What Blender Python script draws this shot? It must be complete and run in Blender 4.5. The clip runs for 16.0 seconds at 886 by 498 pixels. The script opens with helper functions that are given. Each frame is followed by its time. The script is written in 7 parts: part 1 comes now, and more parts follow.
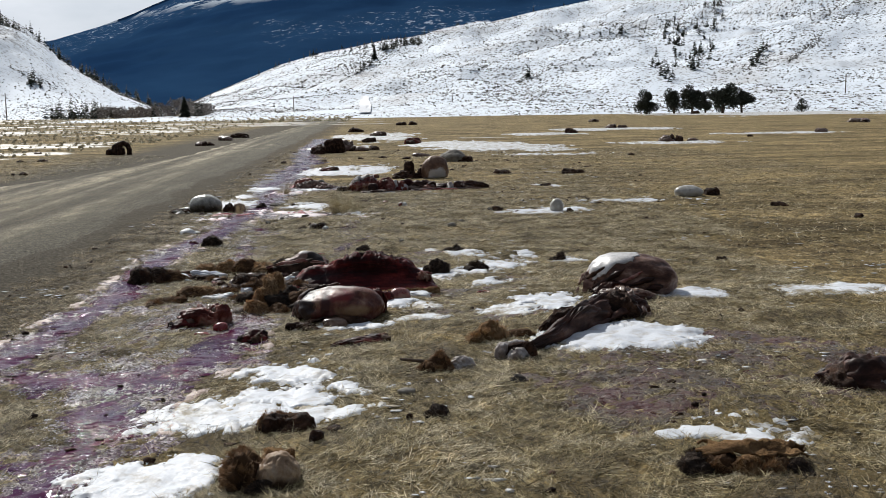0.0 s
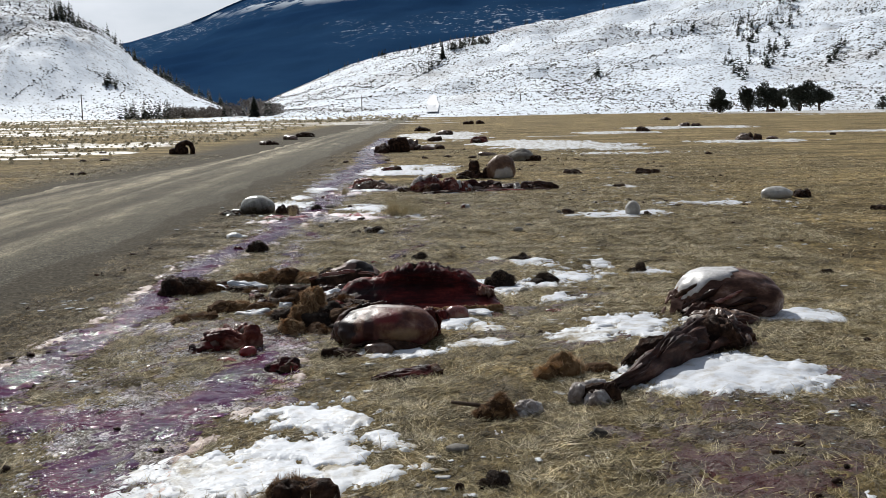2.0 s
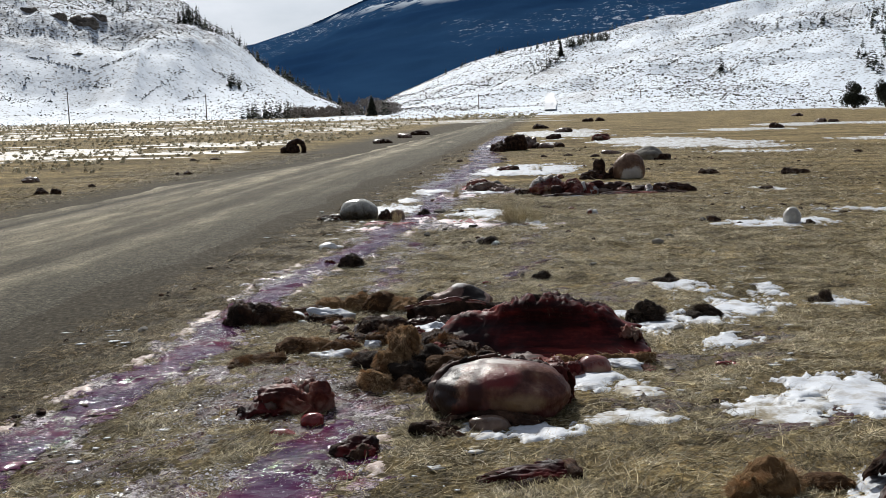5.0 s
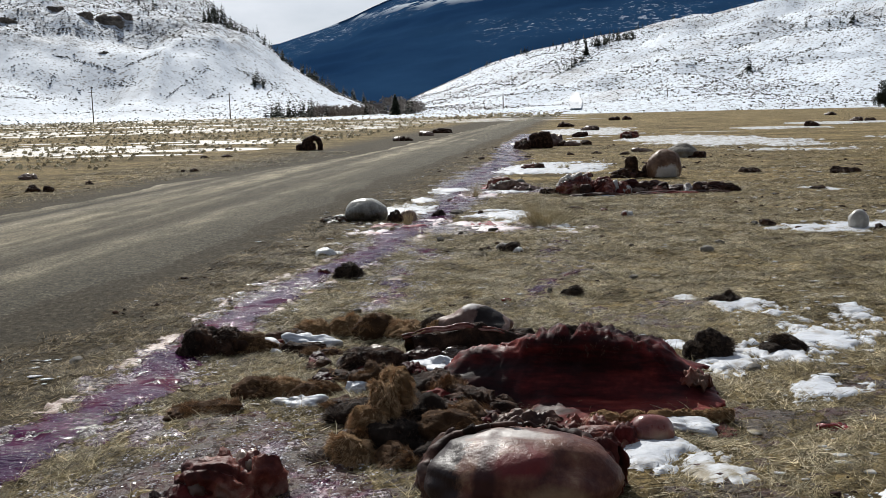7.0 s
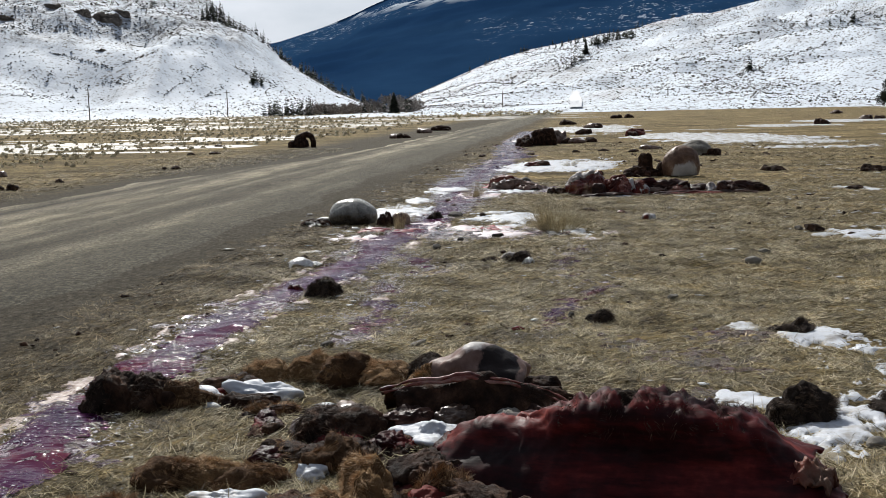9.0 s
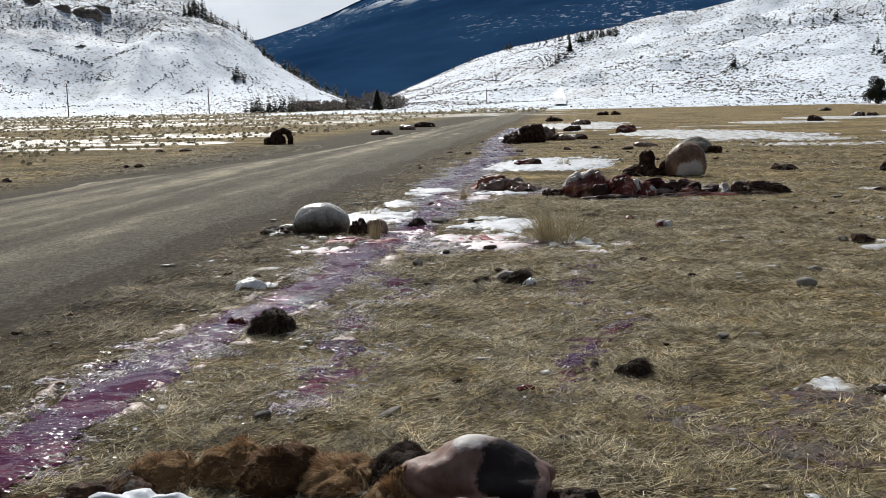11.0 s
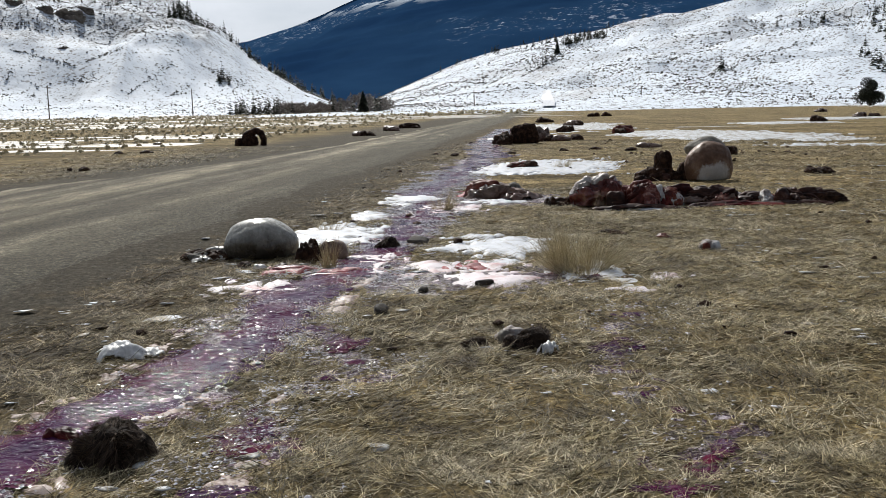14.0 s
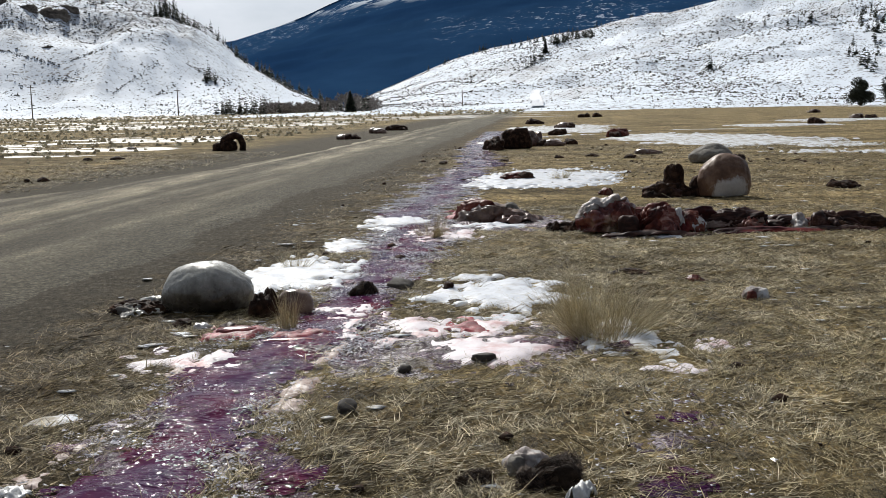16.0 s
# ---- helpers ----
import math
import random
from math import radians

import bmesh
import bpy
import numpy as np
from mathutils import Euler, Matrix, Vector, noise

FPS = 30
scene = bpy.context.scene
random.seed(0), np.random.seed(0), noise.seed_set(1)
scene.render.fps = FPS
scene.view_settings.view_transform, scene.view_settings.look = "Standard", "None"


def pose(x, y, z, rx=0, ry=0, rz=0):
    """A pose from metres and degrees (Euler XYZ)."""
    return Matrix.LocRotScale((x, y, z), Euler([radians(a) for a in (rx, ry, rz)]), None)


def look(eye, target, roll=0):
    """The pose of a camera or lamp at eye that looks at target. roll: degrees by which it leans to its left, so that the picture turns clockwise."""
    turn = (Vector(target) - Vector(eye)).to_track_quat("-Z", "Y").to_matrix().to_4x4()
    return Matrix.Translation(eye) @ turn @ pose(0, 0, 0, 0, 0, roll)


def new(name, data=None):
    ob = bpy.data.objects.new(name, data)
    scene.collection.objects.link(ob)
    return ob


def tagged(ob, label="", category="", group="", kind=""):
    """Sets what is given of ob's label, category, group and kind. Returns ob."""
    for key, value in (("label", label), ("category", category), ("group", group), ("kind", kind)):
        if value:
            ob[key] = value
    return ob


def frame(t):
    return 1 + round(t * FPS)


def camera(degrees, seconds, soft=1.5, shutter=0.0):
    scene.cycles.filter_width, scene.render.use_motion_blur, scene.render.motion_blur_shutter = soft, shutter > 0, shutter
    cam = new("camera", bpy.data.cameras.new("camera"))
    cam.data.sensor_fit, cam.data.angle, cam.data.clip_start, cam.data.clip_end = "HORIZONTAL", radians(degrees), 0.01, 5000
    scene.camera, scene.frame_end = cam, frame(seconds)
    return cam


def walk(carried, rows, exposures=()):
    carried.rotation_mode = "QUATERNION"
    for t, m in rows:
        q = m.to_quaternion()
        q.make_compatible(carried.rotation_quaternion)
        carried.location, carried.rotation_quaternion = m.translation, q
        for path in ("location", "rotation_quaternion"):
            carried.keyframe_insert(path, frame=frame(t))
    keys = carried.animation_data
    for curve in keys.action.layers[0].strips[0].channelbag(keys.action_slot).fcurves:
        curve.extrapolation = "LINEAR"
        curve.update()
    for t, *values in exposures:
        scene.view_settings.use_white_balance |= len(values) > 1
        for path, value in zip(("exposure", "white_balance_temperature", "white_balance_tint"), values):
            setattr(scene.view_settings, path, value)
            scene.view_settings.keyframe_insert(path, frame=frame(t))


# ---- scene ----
cam = camera(47, 16.0, 0.7)
PATH = [
    (0, (0.472, -3.972, 2.269), (0.762, -0.019, 1.711), -0.9),
    (0.5, (0.515, -3.600, 2.246), (0.743, 0.354, 1.688), -0.9),
    (1, (0.562, -3.219, 2.218), (0.726, 0.739, 1.664), -0.9),
    (1.5, (0.599, -2.821, 2.214), (0.697, 1.139, 1.658), -1.0),
    (2, (0.620, -2.447, 2.178), (0.646, 1.513, 1.623), -1.1),
    (2.5, (0.623, -2.076, 2.170), (0.571, 1.884, 1.616), -1.1),
    (3, (0.640, -1.680, 2.158), (0.510, 2.278, 1.606), -1.2),
    (3.5, (0.641, -1.275, 2.119), (0.437, 2.681, 1.567), -1.2),
    (4, (0.616, -0.858, 2.101), (0.336, 3.094, 1.549), -1.3),
    (4.5, (0.555, -0.432, 2.085), (0.201, 3.514, 1.533), -1.3),
    (4.7, (0.536, -0.250, 2.079), (0.150, 3.694, 1.527), -1.4),
    (6.8, (0.420, 1.828, 1.902), (-0.100, 5.756, 1.354), -1.4),
    (7, (0.416, 2.051, 1.882), (-0.104, 5.979, 1.332), -1.4),
    (7.5, (0.386, 2.571, 1.845), (-0.134, 6.499, 1.293), -1.3),
    (8, (0.321, 3.068, 1.807), (-0.197, 6.996, 1.255), -1.4),
    (8.5, (0.251, 3.587, 1.763), (-0.265, 7.515, 1.209), -1.3),
    (9, (0.179, 4.078, 1.725), (-0.337, 8.006, 1.171), -1.3),
    (11.3, (-0.090, 6.482, 1.581), (-0.540, 10.416, 1.015), -1.2),
    (11.5, (-0.099, 6.713, 1.547), (-0.551, 10.649, 0.991), -1.2),
    (12, (-0.130, 7.258, 1.526), (-0.568, 11.194, 0.968), -1.2),
    (12.5, (-0.159, 7.782, 1.489), (-0.587, 11.720, 0.933), -1.2),
    (13, (-0.220, 8.289, 1.452), (-0.640, 12.227, 0.896), -1.2),
    (13.5, (-0.277, 8.797, 1.440), (-0.687, 12.737, 0.884), -1.2),
    (14, (-0.337, 9.294, 1.442), (-0.741, 13.234, 0.886), -1.2),
    (14.5, (-0.385, 9.762, 1.481), (-0.783, 13.702, 0.923), -1.2),
    (15, (-0.441, 10.219, 1.530), (-0.827, 14.161, 0.970), -1.2),
    (15.5, (-0.484, 10.681, 1.561), (-0.858, 14.623, 1.001), -1.3),
    (16, (-0.512, 11.155, 1.591), (-0.870, 15.099, 1.031), -1.2),
]
walk(cam, [(t, look(e, a, r)) for t, e, a, r in PATH], exposures=((0.0, -0.1, 6230, 10), (16.0, -0.1, 6230, 10)))

# ---- sky, sun ----
CLOUD_NEAR, CLOUD_FAR = 17.0, 3.0
SUN_AZ, SUN_EL = -22.0, 38.0      # degrees from the +y axis (negative: towards -x), degrees above the plain
world = bpy.data.worlds.new("world")
scene.world = world
world.use_nodes = True
wt = world.node_tree
wt.nodes.clear()
sky = wt.nodes.new("ShaderNodeTexSky")
sky.sky_type = 'NISHITA'
sky.sun_disc = False
sky.sun_elevation = radians(SUN_EL)
sky.sun_rotation = radians(SUN_AZ)
sky.altitude = 1600
coord = wt.nodes.new("ShaderNodeTexCoord")
stretch = wt.nodes.new("ShaderNodeMapping")
stretch.inputs["Scale"].default_value = (1.0, 1.0, 2.6)
stretch.inputs["Location"].default_value = (0.35, 0.2, 0.1)
cloud = wt.nodes.new("ShaderNodeTexNoise")
cloud.inputs["Scale"].default_value = 1.9
cloud.inputs["Detail"].default_value = 7
cloud.inputs["Roughness"].default_value = 0.55
wt.links.new(coord.outputs["Generated"], stretch.inputs["Vector"])
wt.links.new(stretch.outputs["Vector"], cloud.inputs["Vector"])


def ranged(value, lo, hi, to_lo, to_hi):
    n = wt.nodes.new("ShaderNodeMapRange")
    for k, v in (("From Min", lo), ("From Max", hi), ("To Min", to_lo), ("To Max", to_hi)):
        n.inputs[k].default_value = v
    wt.links.new(value, n.inputs["Value"])
    return n.outputs["Result"]


def summed(a, b, how):
    n = wt.nodes.new("ShaderNodeMath")
    n.operation, n.use_clamp = how, how == 'ADD'
    wt.links.new(a, n.inputs[0])
    wt.links.new(b, n.inputs[1])
    return n.outputs[0]


# broken cloud, thicker towards the horizon, brightest near the sun
_a, _e = radians(SUN_AZ), radians(SUN_EL)
SUN_DIR = Vector((math.sin(_a) * math.cos(_e), math.cos(_a) * math.cos(_e), math.sin(_e)))
up = wt.nodes.new("ShaderNodeSeparateXYZ")
wt.links.new(coord.outputs["Generated"], up.inputs["Vector"])
facing = wt.nodes.new("ShaderNodeVectorMath")
facing.operation = 'DOT_PRODUCT'
facing.inputs[1].default_value = SUN_DIR
wt.links.new(coord.outputs["Generated"], facing.inputs[0])
cover = summed(ranged(cloud.outputs["Fac"], 0.35, 0.65, 0.0, 0.75), ranged(up.outputs["Z"], 0.03, 0.4, 0.85, 0.0), 'ADD')
shine = summed(ranged(facing.outputs["Value"], -0.5, 0.85, CLOUD_FAR, CLOUD_NEAR), ranged(cloud.outputs["Fac"], 0.3, 0.7, 0.75, 1.1), 'MULTIPLY')
cloud_light = wt.nodes.new("ShaderNodeCombineColor")
for ch, tint in (("Red", 0.97), ("Green", 1.0), ("Blue", 1.04)):
    m = wt.nodes.new("ShaderNodeMath")
    m.operation = 'MULTIPLY'
    m.inputs[1].default_value = tint
    wt.links.new(shine, m.inputs[0])
    wt.links.new(m.outputs[0], cloud_light.inputs[ch])
mixed = wt.nodes.new("ShaderNodeMix")
mixed.data_type = 'RGBA'
back = wt.nodes.new("ShaderNodeBackground")
back.inputs["Strength"].default_value = 0.058
wout = wt.nodes.new("ShaderNodeOutputWorld")
wt.links.new(cover, mixed.inputs["Factor"])
wt.links.new(sky.outputs["Color"], mixed.inputs["A"])
wt.links.new(cloud_light.outputs["Color"], mixed.inputs["B"])
wt.links.new(mixed.outputs["Result"], back.inputs["Color"])
wt.links.new(back.outputs["Background"], wout.inputs["Surface"])

sun_data = bpy.data.lights.new("sun", 'SUN')
sun_data.energy = 5.2
sun_data.angle = radians(0.6)
sun_data.color = (1.0, 0.95, 0.86)
sun = new("sun", sun_data)
sun.matrix_world = look(SUN_DIR * 60, (0, 0, 0))


# ---- noise on arrays ----
def _hash(ix, iy, iz, seed):
    n = (ix.astype(np.int64) * 374761393 + iy.astype(np.int64) * 668265263 + iz.astype(np.int64) * 1274126177 + seed * 974634777) & 0xFFFFFFFF
    n = ((n ^ (n >> 13)) * 1103515245) & 0xFFFFFFFF
    n = ((n ^ (n >> 16)) * 2654435761) & 0xFFFFFFFF
    return ((n ^ (n >> 15)) & 0xFFFFFF) / float(0x7FFFFF) - 1.0


def vnoise(p, seed=0):
    """Smooth noise from -1 to 1 at the rows of p (n x 3)."""
    i = np.floor(p)
    f = p - i
    f = f * f * f * (f * (f * 6 - 15) + 10)
    i = i.astype(np.int64)
    out = 0.0
    for a in (0, 1):
        wa = f[:, 0] if a else 1 - f[:, 0]
        for b in (0, 1):
            wb = f[:, 1] if b else 1 - f[:, 1]
            for c in (0, 1):
                wc = f[:, 2] if c else 1 - f[:, 2]
                out = out + wa * wb * wc * _hash(i[:, 0] + a, i[:, 1] + b, i[:, 2] + c, seed)
    return out


def fbm(p, freq=1.0, octaves=3, seed=0, gain=0.5):
    total, amp, norm = 0.0, 1.0, 0.0
    for k in range(octaves):
        total = total + amp * vnoise(p * freq + 17.3 * k, seed + k)
        norm += amp
        amp *= gain
        freq *= 2.03
    return total / norm


def fbm2(x, y, freq=1.0, octaves=3, seed=0, gain=0.5):
    return fbm(np.stack([np.ravel(x), np.ravel(y), np.zeros(np.size(x))], 1), freq, octaves, seed, gain).reshape(np.shape(x))


def sstep(a, b, v):
    t = np.clip((v - a) / (b - a), 0, 1)
    return t * t * (3 - 2 * t)


# ---- the lie of the land ----
def lie(x, y):
    """The broad height of the field: a low rise near the start of the walk, and flat beyond."""
    s = np.clip((12 - y) / 9, 0, 1)
    s = s * s * (3 - 2 * s)
    return s * (0.13 + 0.06 * np.clip(x, -2.5, 2.5))


def land(x, y):
    """The height of the ground with its small humps."""
    x, y = np.asarray(x, float), np.asarray(y, float)
    near = np.exp(-np.maximum(0, np.hypot(x * 0.7, y - 10) - 18) / 14)
    road = sstep(-14.5, -11.5, x) * (1 - sstep(-5.6, -3.6, x))
    hump = 0.022 * fbm2(x, y, 1.3, 3, 11) + 0.02 * fbm2(x, y, 4.3, 2, 13) + 0.006 * fbm2(x, y, 9.0, 2, 12)
    return lie(x, y) + near * hump * (1 - 0.8 * road)


def ground_z(x, y):
    return float(land(np.array([x]), np.array([y]))[0])


def road_left(y):
    return np.interp(y, [-10, 29, 36, 46, 90, 190], [-11.2, -11.0, -9.6, -8.8, -8.3, -7.6])


def road_right(y):
    return np.interp(y, [-10, 25, 45, 90, 190], [-4.5, -4.3, -3.95, -3.7, -3.0])


# ---- materials ----
def material(name, rough=0.8, spec=0.3, metal=0.0):
    m = bpy.data.materials.new(name)
    m.use_nodes = True
    nt = m.node_tree
    b = nt.nodes["Principled BSDF"]
    b.inputs["Roughness"].default_value = rough
    b.inputs["Specular IOR Level"].default_value = spec
    b.inputs["Metallic"].default_value = metal
    return m, nt, b


def node(nt, kind, **values):
    n = nt.nodes.new(kind)
    for k, v in values.items():
        n.inputs[k.replace("_", " ")].default_value = v
    return n


def noise_of(nt, scale, detail=4.0, rough=0.55, space="Object", squash=None):
    c = nt.nodes.new("ShaderNodeTexCoord")
    n = node(nt, "ShaderNodeTexNoise", Scale=scale, Detail=detail, Roughness=rough)
    if squash:
        mp = node(nt, "ShaderNodeMapping", Scale=squash)
        nt.links.new(c.outputs[space], mp.inputs["Vector"])
        nt.links.new(mp.outputs["Vector"], n.inputs["Vector"])
    else:
        nt.links.new(c.outputs[space], n.inputs["Vector"])
    return n.outputs["Fac"]


def ramp(nt, value, stops):
    r = nt.nodes.new("ShaderNodeValToRGB")
    while len(r.color_ramp.elements) > 1:
        r.color_ramp.elements.remove(r.color_ramp.elements[-1])
    r.color_ramp.elements[0].position, r.color_ramp.elements[0].color = stops[0][0], (*stops[0][1], 1)
    for pos, col in stops[1:]:
        r.color_ramp.elements.new(pos).color = (*col, 1)
    nt.links.new(value, r.inputs["Fac"])
    return r.outputs["Color"]


def blend(nt, fac, a, b, mode='MIX'):
    m = nt.nodes.new("ShaderNodeMix")
    m.data_type, m.blend_type = 'RGBA', mode
    if isinstance(fac, float):
        m.inputs["Factor"].default_value = fac
    else:
        nt.links.new(fac, m.inputs["Factor"])
    for sock, val in (("A", a), ("B", b)):
        if isinstance(val, tuple):
            m.inputs[sock].default_value = (*val, 1)
        else:
            nt.links.new(val, m.inputs[sock])
    return m.outputs["Result"]


def level(nt, value, lo, hi, to_lo=0.0, to_hi=1.0):
    r = nt.nodes.new("ShaderNodeMapRange")
    for k, v in (("From Min", lo), ("From Max", hi), ("To Min", to_lo), ("To Max", to_hi)):
        r.inputs[k].default_value = v
    nt.links.new(value, r.inputs["Value"])
    return r.outputs["Result"]


def bump(nt, b, height, strength, distance):
    n = node(nt, "ShaderNodeBump", Strength=strength, Distance=distance)
    nt.links.new(height, n.inputs["Height"])
    nt.links.new(n.outputs["Normal"], b.inputs["Normal"])
    return n


def random_of(nt, island=False):
    if island:
        return nt.nodes.new("ShaderNodeNewGeometry").outputs["Random Per Island"]
    return nt.nodes.new("ShaderNodeObjectInfo").outputs["Random"]


def mottled(name, stops, scale=6.0, rough=0.8, spec=0.3, fine=40.0, bump_d=0.01, bump_s=0.5, second=None, rough_var=0.0, grainy=0.55):
    """A surface with broad mottling and a fine grain that breaks it up."""
    m, nt, b = material(name, rough, spec)
    col = ramp(nt, noise_of(nt, scale, 5, 0.6), stops)
    grain = noise_of(nt, fine, 4, 0.65)
    col = blend(nt, grainy, col, ramp(nt, grain, [(0.3, (0.35, 0.35, 0.35)), (0.7, (1.0, 1.0, 1.0))]), 'MULTIPLY')
    if second:
        lo, hi, tint = second
        col = blend(nt, level(nt, noise_of(nt, scale * 0.45, 3), lo, hi), col, tint)
    nt.links.new(col, b.inputs["Base Color"])
    if rough_var:
        nt.links.new(level(nt, noise_of(nt, scale * 2.2, 3), 0.35, 0.65, max(0.05, rough - rough_var), min(1, rough + rough_var)), b.inputs["Roughness"])
    bump(nt, b, grain, bump_s, bump_d)
    return m


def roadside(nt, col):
    """Tints the strip of grass beside the road a darker brown."""
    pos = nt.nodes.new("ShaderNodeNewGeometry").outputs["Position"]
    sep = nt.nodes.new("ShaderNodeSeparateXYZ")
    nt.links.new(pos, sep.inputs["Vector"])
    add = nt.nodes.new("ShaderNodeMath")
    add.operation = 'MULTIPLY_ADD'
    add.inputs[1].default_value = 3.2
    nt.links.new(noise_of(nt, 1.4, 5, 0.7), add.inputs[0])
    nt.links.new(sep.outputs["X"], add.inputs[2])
    browned = blend(nt, 0.85, col, (0.56, 0.49, 0.385), 'MULTIPLY')
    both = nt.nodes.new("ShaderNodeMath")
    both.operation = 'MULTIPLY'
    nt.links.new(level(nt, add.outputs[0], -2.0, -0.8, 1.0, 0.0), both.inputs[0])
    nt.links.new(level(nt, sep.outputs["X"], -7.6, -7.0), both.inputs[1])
    return blend(nt, both.outputs[0], col, browned)


def ground_material():
    m, nt, b = material("dry_grass_ground", 0.95, 0.1)
    broad = noise_of(nt, 0.35, 5, 0.6)
    mid = noise_of(nt, 2.6, 5, 0.65)
    fine = noise_of(nt, 17.0, 7, 0.82, squash=(1.0, 0.6, 1.0))
    col = ramp(nt, mid, [(0.3, (0.055, 0.042, 0.021)), (0.45, (0.185, 0.143, 0.072)), (0.58, (0.31, 0.243, 0.127)), (0.72, (0.45, 0.365, 0.21))])
    col = blend(nt, level(nt, broad, 0.4, 0.65), col, blend(nt, 0.55, col, (0.12, 0.1, 0.045)))
    col = blend(nt, 0.8, col, ramp(nt, fine, [(0.36, (0.1, 0.09, 0.08)), (0.5, (0.72, 0.7, 0.66)), (0.62, (2.0, 1.9, 1.7)), (0.72, (3.2, 3.0, 2.6))]), 'MULTIPLY')
    streak = noise_of(nt, 0.55, 5, 0.65, squash=(0.35, 1.0, 1.0))
    col = blend(nt, 0.85, col, ramp(nt, streak, [(0.36, (0.45, 0.42, 0.37)), (0.5, (1.0, 0.98, 0.95)), (0.62, (1.6, 1.55, 1.45))]), 'MULTIPLY')
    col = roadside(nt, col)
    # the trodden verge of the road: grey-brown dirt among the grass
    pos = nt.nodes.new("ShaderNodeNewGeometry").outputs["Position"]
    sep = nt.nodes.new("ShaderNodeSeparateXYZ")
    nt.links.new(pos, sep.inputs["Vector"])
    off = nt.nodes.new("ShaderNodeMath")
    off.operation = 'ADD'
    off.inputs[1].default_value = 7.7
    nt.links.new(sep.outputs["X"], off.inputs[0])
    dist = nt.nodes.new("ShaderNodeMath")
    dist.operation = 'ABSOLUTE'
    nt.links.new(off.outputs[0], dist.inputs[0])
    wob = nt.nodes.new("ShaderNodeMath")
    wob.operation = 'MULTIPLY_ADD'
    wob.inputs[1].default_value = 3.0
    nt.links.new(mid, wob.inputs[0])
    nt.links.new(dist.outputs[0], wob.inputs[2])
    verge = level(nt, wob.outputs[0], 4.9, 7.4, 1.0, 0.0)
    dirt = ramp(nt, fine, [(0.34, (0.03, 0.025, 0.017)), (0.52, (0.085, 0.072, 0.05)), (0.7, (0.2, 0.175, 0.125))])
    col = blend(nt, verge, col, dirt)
    nt.links.new(col, b.inputs["Base Color"])
    bump(nt, b, fine, 1.0, 0.06)
    return m


def road_material():
    m, nt, b = material("gravel_road", 0.9, 0.2)
    streak = noise_of(nt, 1.0, 4, 0.5, squash=(1.0, 0.03, 1.0))
    grit = noise_of(nt, 30.0, 6, 0.82, squash=(1.0, 0.6, 1.0))
    patch = noise_of(nt, 0.9, 4, 0.6, squash=(1.0, 0.3, 1.0))
    col = ramp(nt, streak, [(0.35, (0.085, 0.073, 0.05)), (0.46, (0.16, 0.14, 0.1)), (0.54, (0.28, 0.247, 0.183)), (0.64, (0.48, 0.43, 0.33))])
    col = blend(nt, level(nt, patch, 0.4, 0.7, 0.0, 0.5), col, (0.062, 0.053, 0.042))
    col = blend(nt, 0.85, col, ramp(nt, noise_of(nt, 3.2, 7, 0.7, squash=(1.0, 0.22, 1.0)), [(0.36, (0.55, 0.54, 0.5)), (0.5, (0.95, 0.94, 0.9)), (0.64, (1.4, 1.38, 1.32))]), 'MULTIPLY')
    # loose darker gravel and dirt on the shoulders
    pos = nt.nodes.new("ShaderNodeNewGeometry").outputs["Position"]
    sep = nt.nodes.new("ShaderNodeSeparateXYZ")
    nt.links.new(pos, sep.inputs["Vector"])
    ragged = nt.nodes.new("ShaderNodeMath")
    ragged.operation = 'MULTIPLY_ADD'
    ragged.inputs[1].default_value = 5.0
    nt.links.new(noise_of(nt, 0.8, 6, 0.7, squash=(1.0, 0.35, 1.0)), ragged.inputs[0])
    nt.links.new(sep.outputs["X"], ragged.inputs[2])
    dirt = ramp(nt, noise_of(nt, 17.0, 7, 0.82), [(0.34, (0.035, 0.031, 0.021)), (0.52, (0.1, 0.088, 0.06)), (0.7, (0.23, 0.207, 0.15))])
    col = blend(nt, level(nt, ragged.outputs[0], -5.2, -2.4), col, dirt)
    col = blend(nt, 0.8, col, ramp(nt, grit, [(0.37, (0.2, 0.19, 0.17)), (0.5, (0.85, 0.84, 0.79)), (0.62, (1.8, 1.76, 1.64)), (0.7, (2.6, 2.5, 2.3))]), 'MULTIPLY')
    nt.links.new(col, b.inputs["Base Color"])
    bump(nt, b, grit, 1.0, 0.05)
    return m


def snow_material(name="old_snow", tint=(0.545, 0.57, 0.61), dirty=(0.33, 0.3, 0.26), lo=0.5, hi=0.72, scale=7.0, fine=60.0):
    m, nt, b = material(name, 0.6, 0.35)
    dirt = noise_of(nt, scale, 6, 0.65)
    crust = noise_of(nt, fine, 5, 0.6)
    col = blend(nt, level(nt, dirt, lo, hi), tint, dirty)
    nt.links.new(col, b.inputs["Base Color"])
    nt.links.new(level(nt, crust, 0.4, 0.7, 0.75, 0.3), b.inputs["Roughness"])
    bump(nt, b, noise_of(nt, 24.0, 6, 0.7), 0.6, 0.009)
    return m


